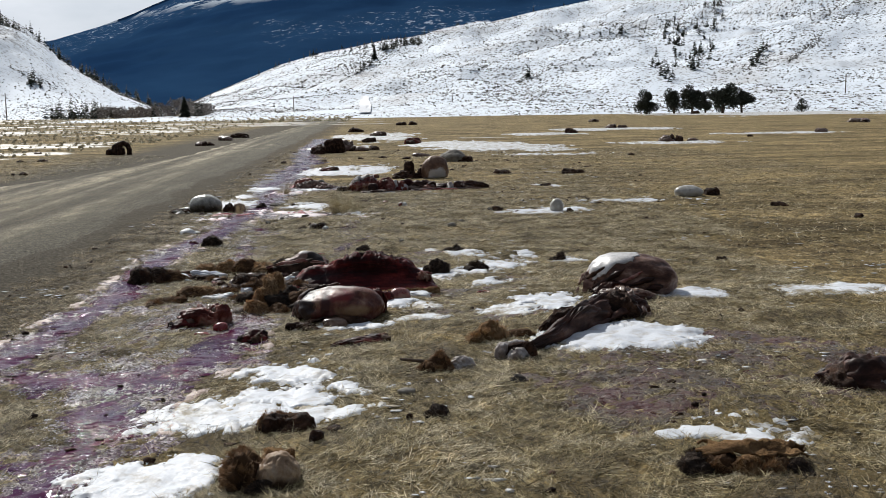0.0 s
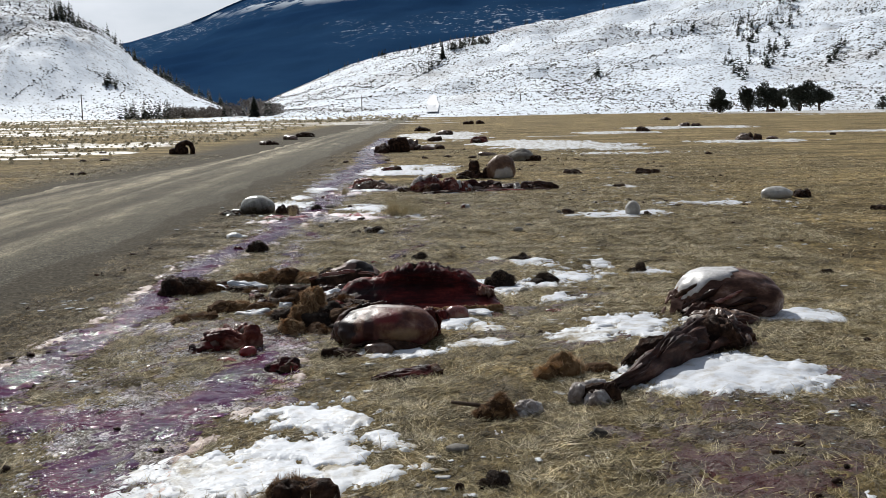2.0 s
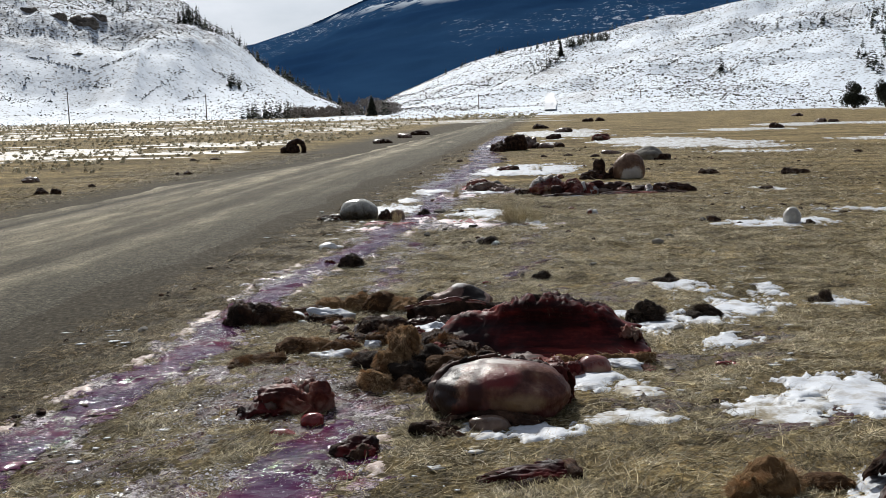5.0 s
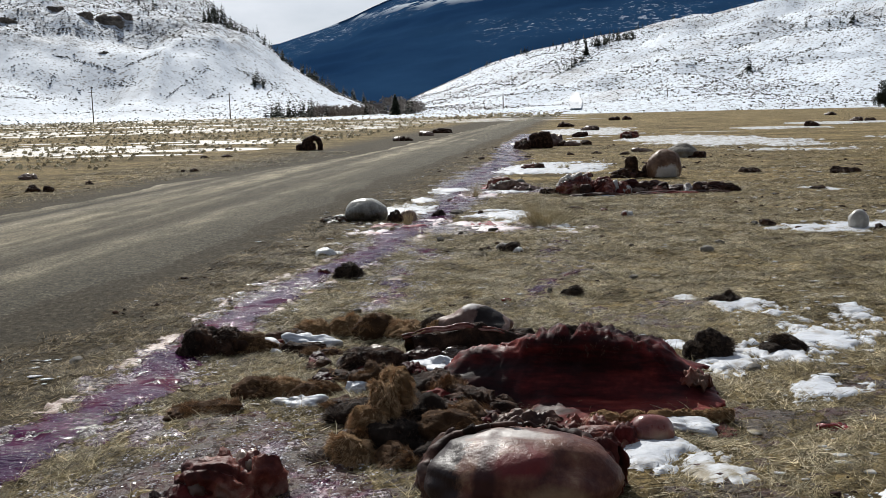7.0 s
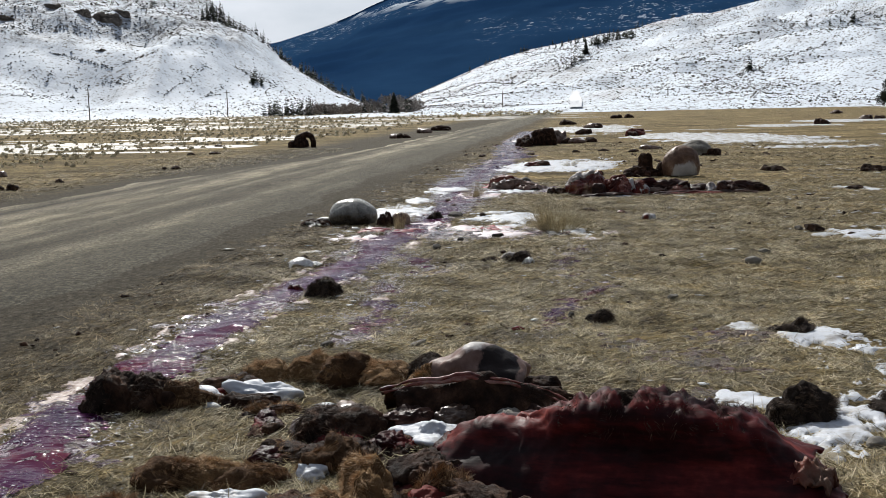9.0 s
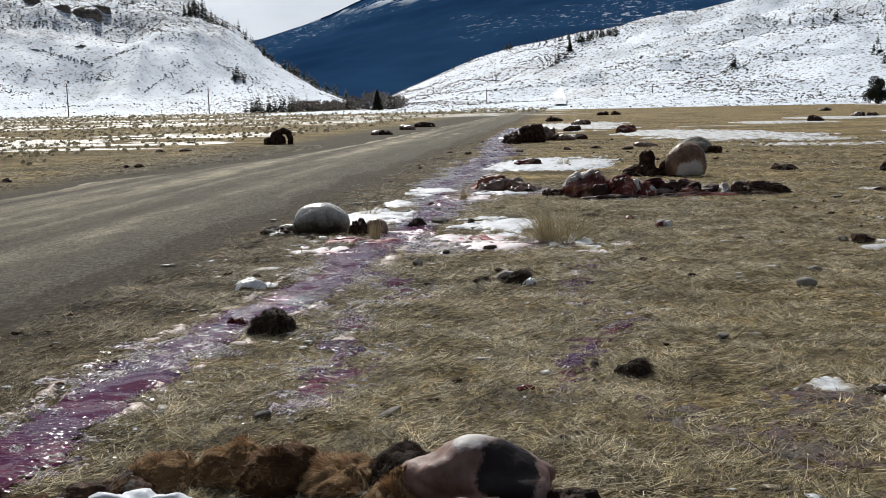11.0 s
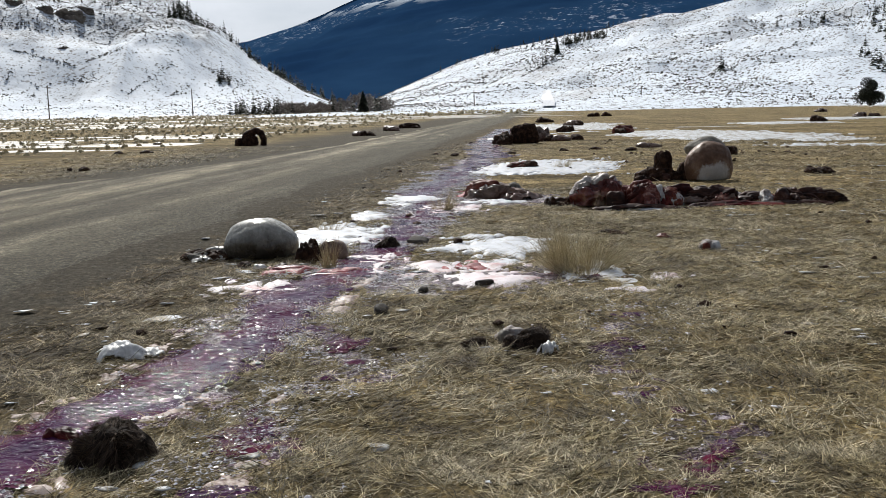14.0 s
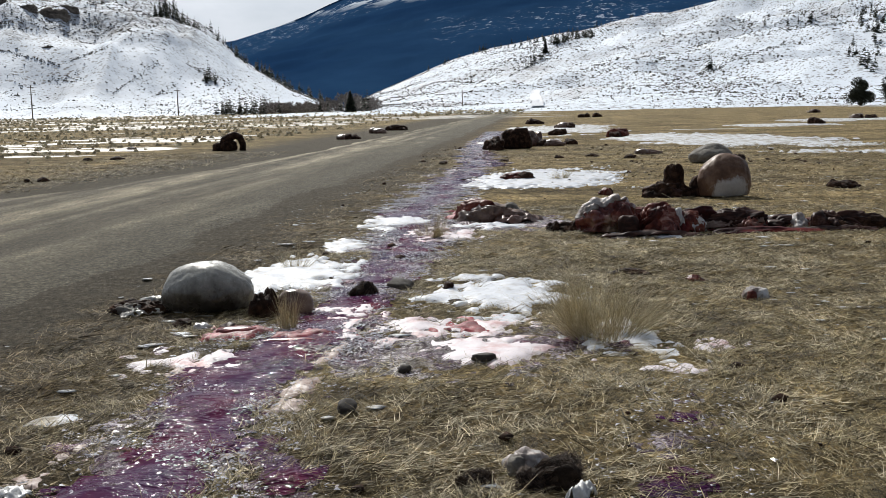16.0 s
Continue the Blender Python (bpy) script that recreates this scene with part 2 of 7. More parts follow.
def slush_material():
    """Grains of wet ice in stained water: dark between, pale on top, the pale flecks also painting in sparkle."""
    m, nt, b = material("wet_slush", 0.25, 0.12)
    broad = noise_of(nt, 2.6, 6, 0.7)
    grains = noise_of(nt, 46.0, 7, 0.8)
    dark = ramp(nt, broad, [(0.36, (0.07, 0.052, 0.03)), (0.47, (0.05, 0.03, 0.03)), (0.56, (0.05, 0.018, 0.04)), (0.66, (0.11, 0.02, 0.04)), (0.76, (0.2, 0.07, 0.05))])
    pale = ramp(nt, broad, [(0.36, (0.46, 0.43, 0.41)), (0.5, (0.44, 0.38, 0.42)), (0.62, (0.42, 0.31, 0.35)), (0.72, (0.46, 0.31, 0.26))])
    drift = noise_of(nt, 4.2, 6, 0.75)
    both = nt.nodes.new("ShaderNodeMath")
    both.operation = 'MULTIPLY_ADD'
    both.inputs[1].default_value = 1.1
    nt.links.new(drift, both.inputs[0])
    nt.links.new(grains, both.inputs[2])
    ice = level(nt, both.outputs[0], 1.1, 1.17)
    nt.links.new(blend(nt, ice, dark, pale), b.inputs["Base Color"])
    nt.links.new(level(nt, noise_of(nt, 23.0, 3), 0.4, 0.6, 0.12, 0.45), b.inputs["Roughness"])
    bump(nt, b, noise_of(nt, 24.0, 4, 0.65), 1.0, 0.03)
    return m


def wet_ground_material():
    """Trampled grass soaked by stained meltwater, with bits of ice."""
    m, nt, b = material("wet_stained_ground", 0.3, 0.45)
    n = noise_of(nt, 26.0, 8, 0.82)
    col = ramp(nt, n, [(0.36, (0.018, 0.012, 0.008)), (0.48, (0.075, 0.05, 0.03)), (0.58, (0.15, 0.1, 0.06)), (0.66, (0.26, 0.19, 0.17)), (0.74, (0.6, 0.55, 0.58))])
    col = blend(nt, level(nt, noise_of(nt, 2.6, 5, 0.7), 0.44, 0.62, 0.0, 0.75), col, (0.13, 0.035, 0.04))
    nt.links.new(col, b.inputs["Base Color"])
    nt.links.new(level(nt, noise_of(nt, 12.0, 4), 0.4, 0.6, 0.12, 0.7), b.inputs["Roughness"])
    bump(nt, b, noise_of(nt, 42.0, 5, 0.75), 1.0, 0.07)
    return m


def water_material():
    """Shallow stained water, rippled by the wind; pale flecks paint in ice grains and sun glints."""
    m, nt, b = material("stained_water", 0.06, 0.06)
    n = noise_of(nt, 1.3, 5, 0.65)
    col = ramp(nt, n, [(0.36, (0.034, 0.012, 0.04)), (0.48, (0.05, 0.007, 0.04)), (0.58, (0.07, 0.006, 0.03)), (0.69, (0.12, 0.008, 0.02))])
    ice = level(nt, noise_of(nt, 30.0, 7, 0.8), 0.59, 0.65, 0.0, 0.5)
    col = blend(nt, ice, col, (0.42, 0.33, 0.4))
    nt.links.new(col, b.inputs["Base Color"])
    calm = level(nt, noise_of(nt, 1.4, 3), 0.42, 0.56, 0.12, 1.0)
    rip = noise_of(nt, 20.0, 2, 0.5, squash=(0.8, 1.3, 1.0))
    both = nt.nodes.new("ShaderNodeMath")
    both.operation = 'MULTIPLY'
    nt.links.new(rip, both.inputs[0])
    nt.links.new(calm, both.inputs[1])
    bump(nt, b, both.outputs[0], 1.0, 0.023)
    return m


def hill_material(name, bare, amount, scale, dots, dot_size, cover, brush_shade_z=None):
    """Snow with bare streaks and the dots of low shrubs; above a set height, flecks of rock and brush also paint in
    cloud shade.
    """
    m, nt, b = material(name, 0.8, 0.15)
    broad = noise_of(nt, scale, 6, 0.6)
    col = blend(nt, level(nt, broad, amount[0], amount[1], 0.0, 0.6), (0.69, 0.745, 0.81), bare)
    c = nt.nodes.new("ShaderNodeTexCoord")
    warm = noise_of(nt, scale * 1.7, 5, 0.65)
    for sc, size, seed_shift in ((dots, dot_size, 0.0), (dots * 1.9, dot_size * 0.85, 7.3)):
        vo = nt.nodes.new("ShaderNodeTexVoronoi")
        vo.inputs["Scale"].default_value = sc
        mp = node(nt, "ShaderNodeMapping", Location=(seed_shift, 0.0, 0.0))
        nt.links.new(c.outputs["Object"], mp.inputs["Vector"])
        nt.links.new(mp.outputs["Vector"], vo.inputs["Vector"])
        dot = level(nt, vo.outputs["Distance"], size * 0.6, size, 1.0, 0.0)
        there = level(nt, warm, cover[0], cover[1], 0.0, 0.9)
        both = nt.nodes.new("ShaderNodeMath")
        both.operation = 'MULTIPLY'
        nt.links.new(dot, both.inputs[0])
        nt.links.new(there, both.inputs[1])
        col = blend(nt, both.outputs[0], col, (0.1, 0.088, 0.075))
    # dark upper zone: brush and rock, with a cloud's shade painted in
    if brush_shade_z:
        pos = nt.nodes.new("ShaderNodeNewGeometry").outputs["Position"]
        sep = nt.nodes.new("ShaderNodeSeparateXYZ")
        nt.links.new(pos, sep.inputs["Vector"])
        add = nt.nodes.new("ShaderNodeMath")
        add.operation = 'MULTIPLY_ADD'
        add.inputs[1].default_value = 30.0
        nt.links.new(broad, add.inputs[0])
        nt.links.new(sep.outputs["Z"], add.inputs[2])
        high = level(nt, add.outputs[0], brush_shade_z, brush_shade_z + 14, 0.0, 0.75)
        brush = level(nt, noise_of(nt, 0.2, 6, 0.85), 0.48, 0.56)
        both = nt.nodes.new("ShaderNodeMath")
        both.operation = 'MULTIPLY'
        nt.links.new(high, both.inputs[0])
        nt.links.new(brush, both.inputs[1])
        col = blend(nt, both.outputs[0], col, (0.13, 0.13, 0.135))
    nt.links.new(col, b.inputs["Base Color"])
    bump(nt, b, noise_of(nt, 0.06, 6, 0.6, squash=(1.0, 0.6, 1.0)), 0.7, 1.6)
    return m


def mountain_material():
    m, nt, b = material("haze_blue_forest", 1.0, 0.0)
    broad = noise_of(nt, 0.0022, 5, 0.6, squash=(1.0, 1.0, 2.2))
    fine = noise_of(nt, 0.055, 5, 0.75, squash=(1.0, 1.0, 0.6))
    # the blue haze of distance is put into the forest's own colour
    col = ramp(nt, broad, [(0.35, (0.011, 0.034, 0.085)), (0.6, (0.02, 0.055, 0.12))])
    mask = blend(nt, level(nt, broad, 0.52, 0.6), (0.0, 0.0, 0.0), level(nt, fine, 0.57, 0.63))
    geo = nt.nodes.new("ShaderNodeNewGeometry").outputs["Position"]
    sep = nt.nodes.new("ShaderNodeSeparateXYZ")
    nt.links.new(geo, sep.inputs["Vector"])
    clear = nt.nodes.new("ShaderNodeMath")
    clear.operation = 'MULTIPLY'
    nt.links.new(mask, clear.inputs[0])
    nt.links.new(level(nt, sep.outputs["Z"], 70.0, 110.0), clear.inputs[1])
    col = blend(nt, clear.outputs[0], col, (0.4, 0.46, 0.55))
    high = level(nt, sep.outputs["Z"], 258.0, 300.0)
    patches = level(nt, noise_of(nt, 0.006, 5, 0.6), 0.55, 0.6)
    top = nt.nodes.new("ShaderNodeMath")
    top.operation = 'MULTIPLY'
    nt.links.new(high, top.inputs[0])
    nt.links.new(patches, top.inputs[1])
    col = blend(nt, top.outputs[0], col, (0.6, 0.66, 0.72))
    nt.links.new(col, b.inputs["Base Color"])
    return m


def blade_material(name, stops, patch=None, dirt=False):
    """Thin blades, hairs or leaves, each of its own shade; patch: the scale of broad drifts of darker and redder ones."""
    m, nt, b = material(name, 0.7, 0.25)
    col = ramp(nt, random_of(nt, True), stops)
    if patch:
        drift = noise_of(nt, patch, 4, 0.6)
        fleck = ramp(nt, noise_of(nt, patch * 5, 4, 0.7), [(0.38, (0.42, 0.4, 0.34)), (0.5, (1.0, 1.0, 1.0)), (0.62, (1.3, 1.28, 1.2))])
        col = blend(nt, 0.9, col, fleck, 'MULTIPLY')
        col = blend(nt, 0.9, col, ramp(nt, drift, [(0.36, (0.28, 0.24, 0.17)), (0.46, (0.75, 0.7, 0.52)), (0.56, (1.0, 1.0, 1.0)), (0.66, (1.35, 1.3, 1.2))]), 'MULTIPLY')
    # blades on the strip beside the road are tinted darker brown
    if dirt:
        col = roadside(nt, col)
    nt.links.new(col, b.inputs["Base Color"])
    return m


M_GROUND = ground_material()
M_ROAD = road_material()
M_SNOW = snow_material()
M_SNOW_THIN = snow_material("thin_snow", (0.57, 0.59, 0.615), (0.2, 0.165, 0.1), 0.46, 0.58, 3.0)
M_SLUSH = slush_material()
M_WATER = water_material()
M_WET = wet_ground_material()
M_HILL_L = hill_material("snowy_hill", (0.3, 0.28, 0.26), (0.56, 0.76), 0.02, 0.42, 0.34, (0.36, 0.6), 41.0)
M_HILL_R = hill_material("snowy_sage_hill", (0.36, 0.33, 0.3), (0.52, 0.72), 0.02, 0.42, 0.36, (0.34, 0.5))
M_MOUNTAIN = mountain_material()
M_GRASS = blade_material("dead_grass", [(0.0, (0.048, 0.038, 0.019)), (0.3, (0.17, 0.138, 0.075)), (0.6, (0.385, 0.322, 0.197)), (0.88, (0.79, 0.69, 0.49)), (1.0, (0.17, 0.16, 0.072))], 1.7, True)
M_SHRUB = blade_material("shrub_stems", [(0.0, (0.28, 0.23, 0.13)), (0.5, (0.5, 0.425, 0.26)), (1.0, (0.72, 0.64, 0.44))])
M_SAGE = blade_material("sage_leaves", [(0.0, (0.26, 0.21, 0.12)), (0.6, (0.46, 0.38, 0.22)), (1.0, (0.62, 0.54, 0.34))])
M_DARK_SHRUB = blade_material("far_shrub", [(0.0, (0.045, 0.04, 0.032)), (1.0, (0.16, 0.14, 0.11))])
M_NEEDLE = blade_material("needles", [(0.0, (0.012, 0.016, 0.011)), (1.0, (0.045, 0.05, 0.03))])
M_THICKET = blade_material("bare_thicket", [(0.0, (0.14, 0.12, 0.105)), (1.0, (0.3, 0.265, 0.235))])
M_BARK = mottled("bark", [(0.3, (0.05, 0.035, 0.025)), (0.7, (0.14, 0.1, 0.07))], 8, 0.9, 0.15, 40, 0.02, 0.8)
M_STONE = mottled("field_stone", [(0.3, (0.14, 0.125, 0.105)), (0.7, (0.32, 0.3, 0.26))], 7, 0.85, 0.25, 45, 0.01, 0.5)
M_DARK_STONE = mottled("dark_stone", [(0.3, (0.035, 0.03, 0.026)), (0.7, (0.1, 0.085, 0.07))], 8, 0.8, 0.25, 45, 0.01, 0.6)
M_PALE_BAG = mottled("pale_smooth_skin", [(0.3, (0.3, 0.28, 0.24)), (0.6, (0.5, 0.48, 0.43))], 3.2, 0.27, 0.5, 18, 0.002, 0.2, (0.55, 0.8, (0.3, 0.25, 0.2)), 0.08, 0.2)
M_TAN_BAG = mottled("tan_smooth_skin", [(0.3, (0.055, 0.032, 0.022)), (0.5, (0.17, 0.11, 0.078)), (0.68, (0.33, 0.25, 0.19))], 3.4, 0.32, 0.4, 16, 0.004, 0.3, (0.5, 0.7, (0.12, 0.05, 0.035)), 0.1, 0.35)
M_BROWN_BAG = mottled("brown_smooth_skin", [(0.3, (0.035, 0.02, 0.014)), (0.5, (0.1, 0.062, 0.043)), (0.68, (0.22, 0.15, 0.11))], 3.4, 0.36, 0.35, 20, 0.006, 0.4, (0.5, 0.7, (0.1, 0.035, 0.028)), 0.1, 0.4)
M_ROSE_BAG = mottled("rose_smooth_skin", [(0.32, (0.06, 0.012, 0.012)), (0.46, (0.15, 0.036, 0.03)), (0.58, (0.25, 0.09, 0.068)), (0.7, (0.42, 0.28, 0.21))], 4.5, 0.3, 0.5, 14, 0.003, 0.3, (0.52, 0.68, (0.34, 0.24, 0.15)), 0.1, 0.3)
M_HIDE = mottled("raw_hide", [(0.36, (0.01, 0.005, 0.005)), (0.48, (0.05, 0.009, 0.009)), (0.58, (0.13, 0.018, 0.017)), (0.7, (0.24, 0.06, 0.044))], 2.6, 0.55, 0.1, 26, 0.012, 0.8, None, 0.16)
M_DARK_HIDE = mottled("dark_hide", [(0.32, (0.016, 0.01, 0.008)), (0.5, (0.045, 0.025, 0.017)), (0.68, (0.13, 0.072, 0.046))], 9, 0.7, 0.07, 60, 0.02, 0.9, None, 0.2)
M_RED_HIDE = mottled("red_hide", [(0.32, (0.025, 0.007, 0.006)), (0.47, (0.1, 0.021, 0.016)), (0.58, (0.2, 0.055, 0.036)), (0.7, (0.34, 0.19, 0.14))], 5, 0.5, 0.15, 30, 0.012, 0.8, (0.6, 0.72, (0.14, 0.085, 0.06)), 0.15)
M_RED = mottled("deep_red", [(0.3, (0.12, 0.008, 0.008)), (0.7, (0.3, 0.03, 0.028))], 5, 0.25, 0.5, 30, 0.006, 0.4)
M_FUR_TAN = blade_material("tan_hair", [(0.0, (0.24, 0.135, 0.06)), (0.5, (0.47, 0.295, 0.145)), (1.0, (0.68, 0.5, 0.3))])
M_FUR_BROWN = blade_material("brown_hair", [(0.0, (0.09, 0.046, 0.022)), (0.6, (0.29, 0.16, 0.073)), (1.0, (0.48, 0.31, 0.155))])
M_FUR_DARK = blade_material("dark_hair", [(0.0, (0.026, 0.018, 0.014)), (0.7, (0.085, 0.057, 0.04)), (1.0, (0.19, 0.13, 0.085))])
M_PELT_TAN = mottled("tan_pelt", [(0.3, (0.12, 0.066, 0.03)), (0.7, (0.28, 0.17, 0.08))], 9, 0.9, 0.1, 60, 0.02, 0.9)
M_PELT_BROWN = mottled("brown_pelt", [(0.3, (0.042, 0.022, 0.012)), (0.7, (0.13, 0.072, 0.035))], 9, 0.9, 0.1, 60, 0.02, 0.9)
M_PELT_DARK = mottled("dark_pelt", [(0.3, (0.016, 0.012, 0.01)), (0.7, (0.05, 0.035, 0.026))], 9, 0.9, 0.1, 60, 0.02, 0.9)
M_CLOTH = mottled("white_plastic", [(0.3, (0.6, 0.6, 0.58)), (0.7, (0.8, 0.8, 0.79))], 6, 0.35, 0.5, 30, 0.01, 0.5)
M_POLE = mottled("weathered_pole", [(0.3, (0.12, 0.1, 0.085)), (0.7, (0.22, 0.19, 0.16))], 2, 0.9, 0.1, 20, 0.01, 0.4)
M_ICE = mottled("ice_glint", [(0.3, (0.72, 0.68, 0.73)), (0.7, (0.86, 0.84, 0.86))], 20, 0.15, 0.5, 60, 0.002, 0.2)


def patched_skin(name, stops, marks, scale=3.4, rough=0.32, spec=0.4, fold=18.0):
    """A smooth skin with marks of another colour, some painting in sheen or shade: (colour, centre, radii, softness) in
    the thing's own metres.
    """
    m, nt, b = material(name, rough, spec)
    col = ramp(nt, noise_of(nt, scale, 6, 0.62), stops)
    ragged = noise_of(nt, 9.0, 6, 0.68, squash=(1.0, 1.0, 0.6))
    c = nt.nodes.new("ShaderNodeTexCoord")
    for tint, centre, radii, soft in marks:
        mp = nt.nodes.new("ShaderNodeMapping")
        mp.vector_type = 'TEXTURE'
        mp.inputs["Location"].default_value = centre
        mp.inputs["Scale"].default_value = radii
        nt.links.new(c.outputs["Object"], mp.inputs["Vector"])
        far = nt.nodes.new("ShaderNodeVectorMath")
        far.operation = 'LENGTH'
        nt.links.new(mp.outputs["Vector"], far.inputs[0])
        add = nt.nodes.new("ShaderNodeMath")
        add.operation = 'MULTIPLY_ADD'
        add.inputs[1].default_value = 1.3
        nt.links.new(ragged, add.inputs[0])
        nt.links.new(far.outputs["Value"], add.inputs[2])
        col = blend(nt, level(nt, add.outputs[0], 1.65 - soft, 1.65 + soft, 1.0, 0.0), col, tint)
    col = blend(nt, 0.3, col, ramp(nt, noise_of(nt, 30.0, 4, 0.6), [(0.3, (0.45, 0.42, 0.4)), (0.7, (1.05, 1.05, 1.05))]), 'MULTIPLY')
    nt.links.new(col, b.inputs["Base Color"])
    nt.links.new(level(nt, noise_of(nt, 11.0, 3), 0.35, 0.65, rough - 0.1, rough + 0.15), b.inputs["Roughness"])
    bump(nt, b, noise_of(nt, fold, 5, 0.65, squash=(1.0, 1.0, 0.45)), 0.5, 0.014)
    return m


def streaked(name, stops, squash, scale=6.0, rough=0.4, spec=0.35, var=0.15, bump_d=0.01):
    """Wet flesh or skin drawn out in streaks along one way."""
    m, nt, b = material(name, rough, spec)
    n = noise_of(nt, scale, 6, 0.62, squash=squash)
    col = blend(nt, 0.45, ramp(nt, n, stops), ramp(nt, noise_of(nt, 34.0, 4, 0.65), [(0.3, (0.35, 0.33, 0.33)), (0.7, (1.15, 1.15, 1.15))]), 'MULTIPLY')
    nt.links.new(col, b.inputs["Base Color"])
    nt.links.new(level(nt, noise_of(nt, 9.0, 3), 0.35, 0.65, rough - var, rough + var), b.inputs["Roughness"])
    bump(nt, b, n, 0.7, bump_d)
    return m


M_INNER = streaked("wet_inner_hide", [(0.34, (0.012, 0.005, 0.006)), (0.45, (0.035, 0.007, 0.008)), (0.53, (0.09, 0.012, 0.012)), (0.63, (0.19, 0.032, 0.025)), (0.74, (0.33, 0.12, 0.075))], (0.5, 1.6, 2.6), 2.6, 0.6, 0.1)
M_CORD = streaked("pale_red_cord", [(0.34, (0.06, 0.012, 0.01)), (0.5, (0.2, 0.06, 0.046)), (0.68, (0.42, 0.26, 0.22))], (0.7, 1.6, 1.6), 11.0, 0.45, 0.25)
M_STREAKY = streaked("brown_streaked_skin", [(0.32, (0.03, 0.014, 0.01)), (0.46, (0.085, 0.04, 0.028)), (0.56, (0.17, 0.095, 0.068)), (0.68, (0.36, 0.25, 0.2))], (0.8, 1.0, 1.7), 4.6, 0.5, 0.22)
M_SHIN = streaked("dark_dried_shin", [(0.32, (0.01, 0.005, 0.004)), (0.48, (0.034, 0.014, 0.01)), (0.6, (0.08, 0.036, 0.025)), (0.76, (0.2, 0.12, 0.09))], (0.5, 1.6, 1.6), 7.0, 0.55, 0.16)
M_FASCIA = mottled("white_membrane", [(0.3, (0.5, 0.47, 0.45)), (0.6, (0.66, 0.65, 0.64))], 6, 0.4, 0.4, 30, 0.006, 0.4)
ROSE = [(0.32, (0.045, 0.013, 0.009)), (0.46, (0.1, 0.034, 0.023)), (0.58, (0.16, 0.066, 0.042)), (0.7, (0.26, 0.15, 0.09))]
# the pale mark across the top paints in the sun's sheen
M_PAUNCH = patched_skin("taut_rose_skin_sheen", ROSE, [((0.08, 0.02, 0.018), (0.1, -0.3, 0.02), (0.55, 0.2, 0.1), 0.35), ((0.5, 0.46, 0.43), (-0.08, 0.0, 0.34), (0.2, 0.07, 0.05), 0.25), ((0.022, 0.011, 0.01), (-0.4, 0.05, 0.16), (0.2, 0.5, 0.3), 0.1), ((0.05, 0.014, 0.012), (-0.12, -0.2, 0.2), (0.05, 0.3, 0.2), 0.2), ((0.24, 0.15, 0.08), (0.2, -0.3, 0.12), (0.2, 0.12, 0.06), 0.3), ((0.16, 0.025, 0.025), (0.02, -0.2, 0.26), (0.12, 0.2, 0.05), 0.3)], 7.0, 0.42, 0.25, 26.0)
M_WHITE_FOOT = patched_skin("tan_skin_white_front", [(0.3, (0.06, 0.03, 0.018)), (0.5, (0.15, 0.085, 0.052)), (0.68, (0.27, 0.18, 0.12))], [((0.5, 0.48, 0.46), (0.12, -0.38, 0.06), (0.36, 0.3, 0.26), 0.12)], 3.0, 0.5, 0.25)
# dark foot: shade of the lower front, painted into the skin
M_PALE_SHADED_FOOT = patched_skin("pale_skin_shaded_foot", [(0.3, (0.27, 0.26, 0.22)), (0.6, (0.42, 0.41, 0.36))], [((0.05, 0.042, 0.032), (0.06, -0.3, -0.02), (0.55, 0.34, 0.24), 0.4)], 3.2, 0.26, 0.5)
# white top mark paints in sheen, dark mark the shade of a hollow
M_SHEEN_HOLLOW = patched_skin("tan_skin_sheen_hollow", [(0.3, (0.1, 0.055, 0.045)), (0.5, (0.21, 0.13, 0.105)), (0.68, (0.34, 0.26, 0.22))], [((0.5, 0.47, 0.45), (-0.05, -0.04, 0.38), (0.17, 0.2, 0.1), 0.14), ((0.014, 0.008, 0.007), (0.15, -0.2, 0.22), (0.13, 0.2, 0.13), 0.06)], 4.0, 0.5, 0.2)
M_PALE_LUMP = patched_skin("tan_mottled_skin", [(0.3, (0.14, 0.085, 0.05)), (0.5, (0.3, 0.21, 0.13)), (0.68, (0.44, 0.35, 0.25))], [((0.06, 0.035, 0.02), (0.06, -0.14, 0.02), (0.14, 0.1, 0.06), 0.3)], 9.0, 0.55, 0.2)
M_PINK_SNOW = snow_material("stained_snow", (0.66, 0.6, 0.62), (0.4, 0.14, 0.13), 0.5, 0.7, 3.2)
M_SNOW_STREAK = snow_material("broken_snow", (0.5, 0.515, 0.535), (0.26, 0.215, 0.13), 0.38, 0.54, 1.2)
M_RED_SNOW = snow_material("red_stained_snow", (0.27, 0.02, 0.032), (0.12, 0.01, 0.016), 0.42, 0.6, 6.0)
M_PINK_ICE = snow_material("stained_ice", (0.42, 0.33, 0.29), (0.17, 0.09, 0.06), 0.42, 0.6, 6.0)
M_FROST = mottled("frosted_skin", [(0.3, (0.16, 0.12, 0.1)), (0.48, (0.34, 0.29, 0.26)), (0.62, (0.52, 0.5, 0.48))], 9, 0.5, 0.25, 30, 0.01, 0.6)
M_CLIFF = mottled("cliff_rock", [(0.3, (0.1, 0.085, 0.072)), (0.7, (0.27, 0.235, 0.2))], 0.15, 0.95, 0.1, 0.8, 1.0, 0.8)


# ---- mesh helpers ----
def mesh_of(name, verts, faces, smooth=True):
    me = bpy.data.meshes.new(name)
    me.from_pydata([tuple(v) for v in np.asarray(verts, float).tolist()], [], faces if isinstance(faces, list) else faces.tolist())
    if smooth:
        me.polygons.foreach_set("use_smooth", np.ones(len(me.polygons), dtype=bool))
    me.update()
    return me


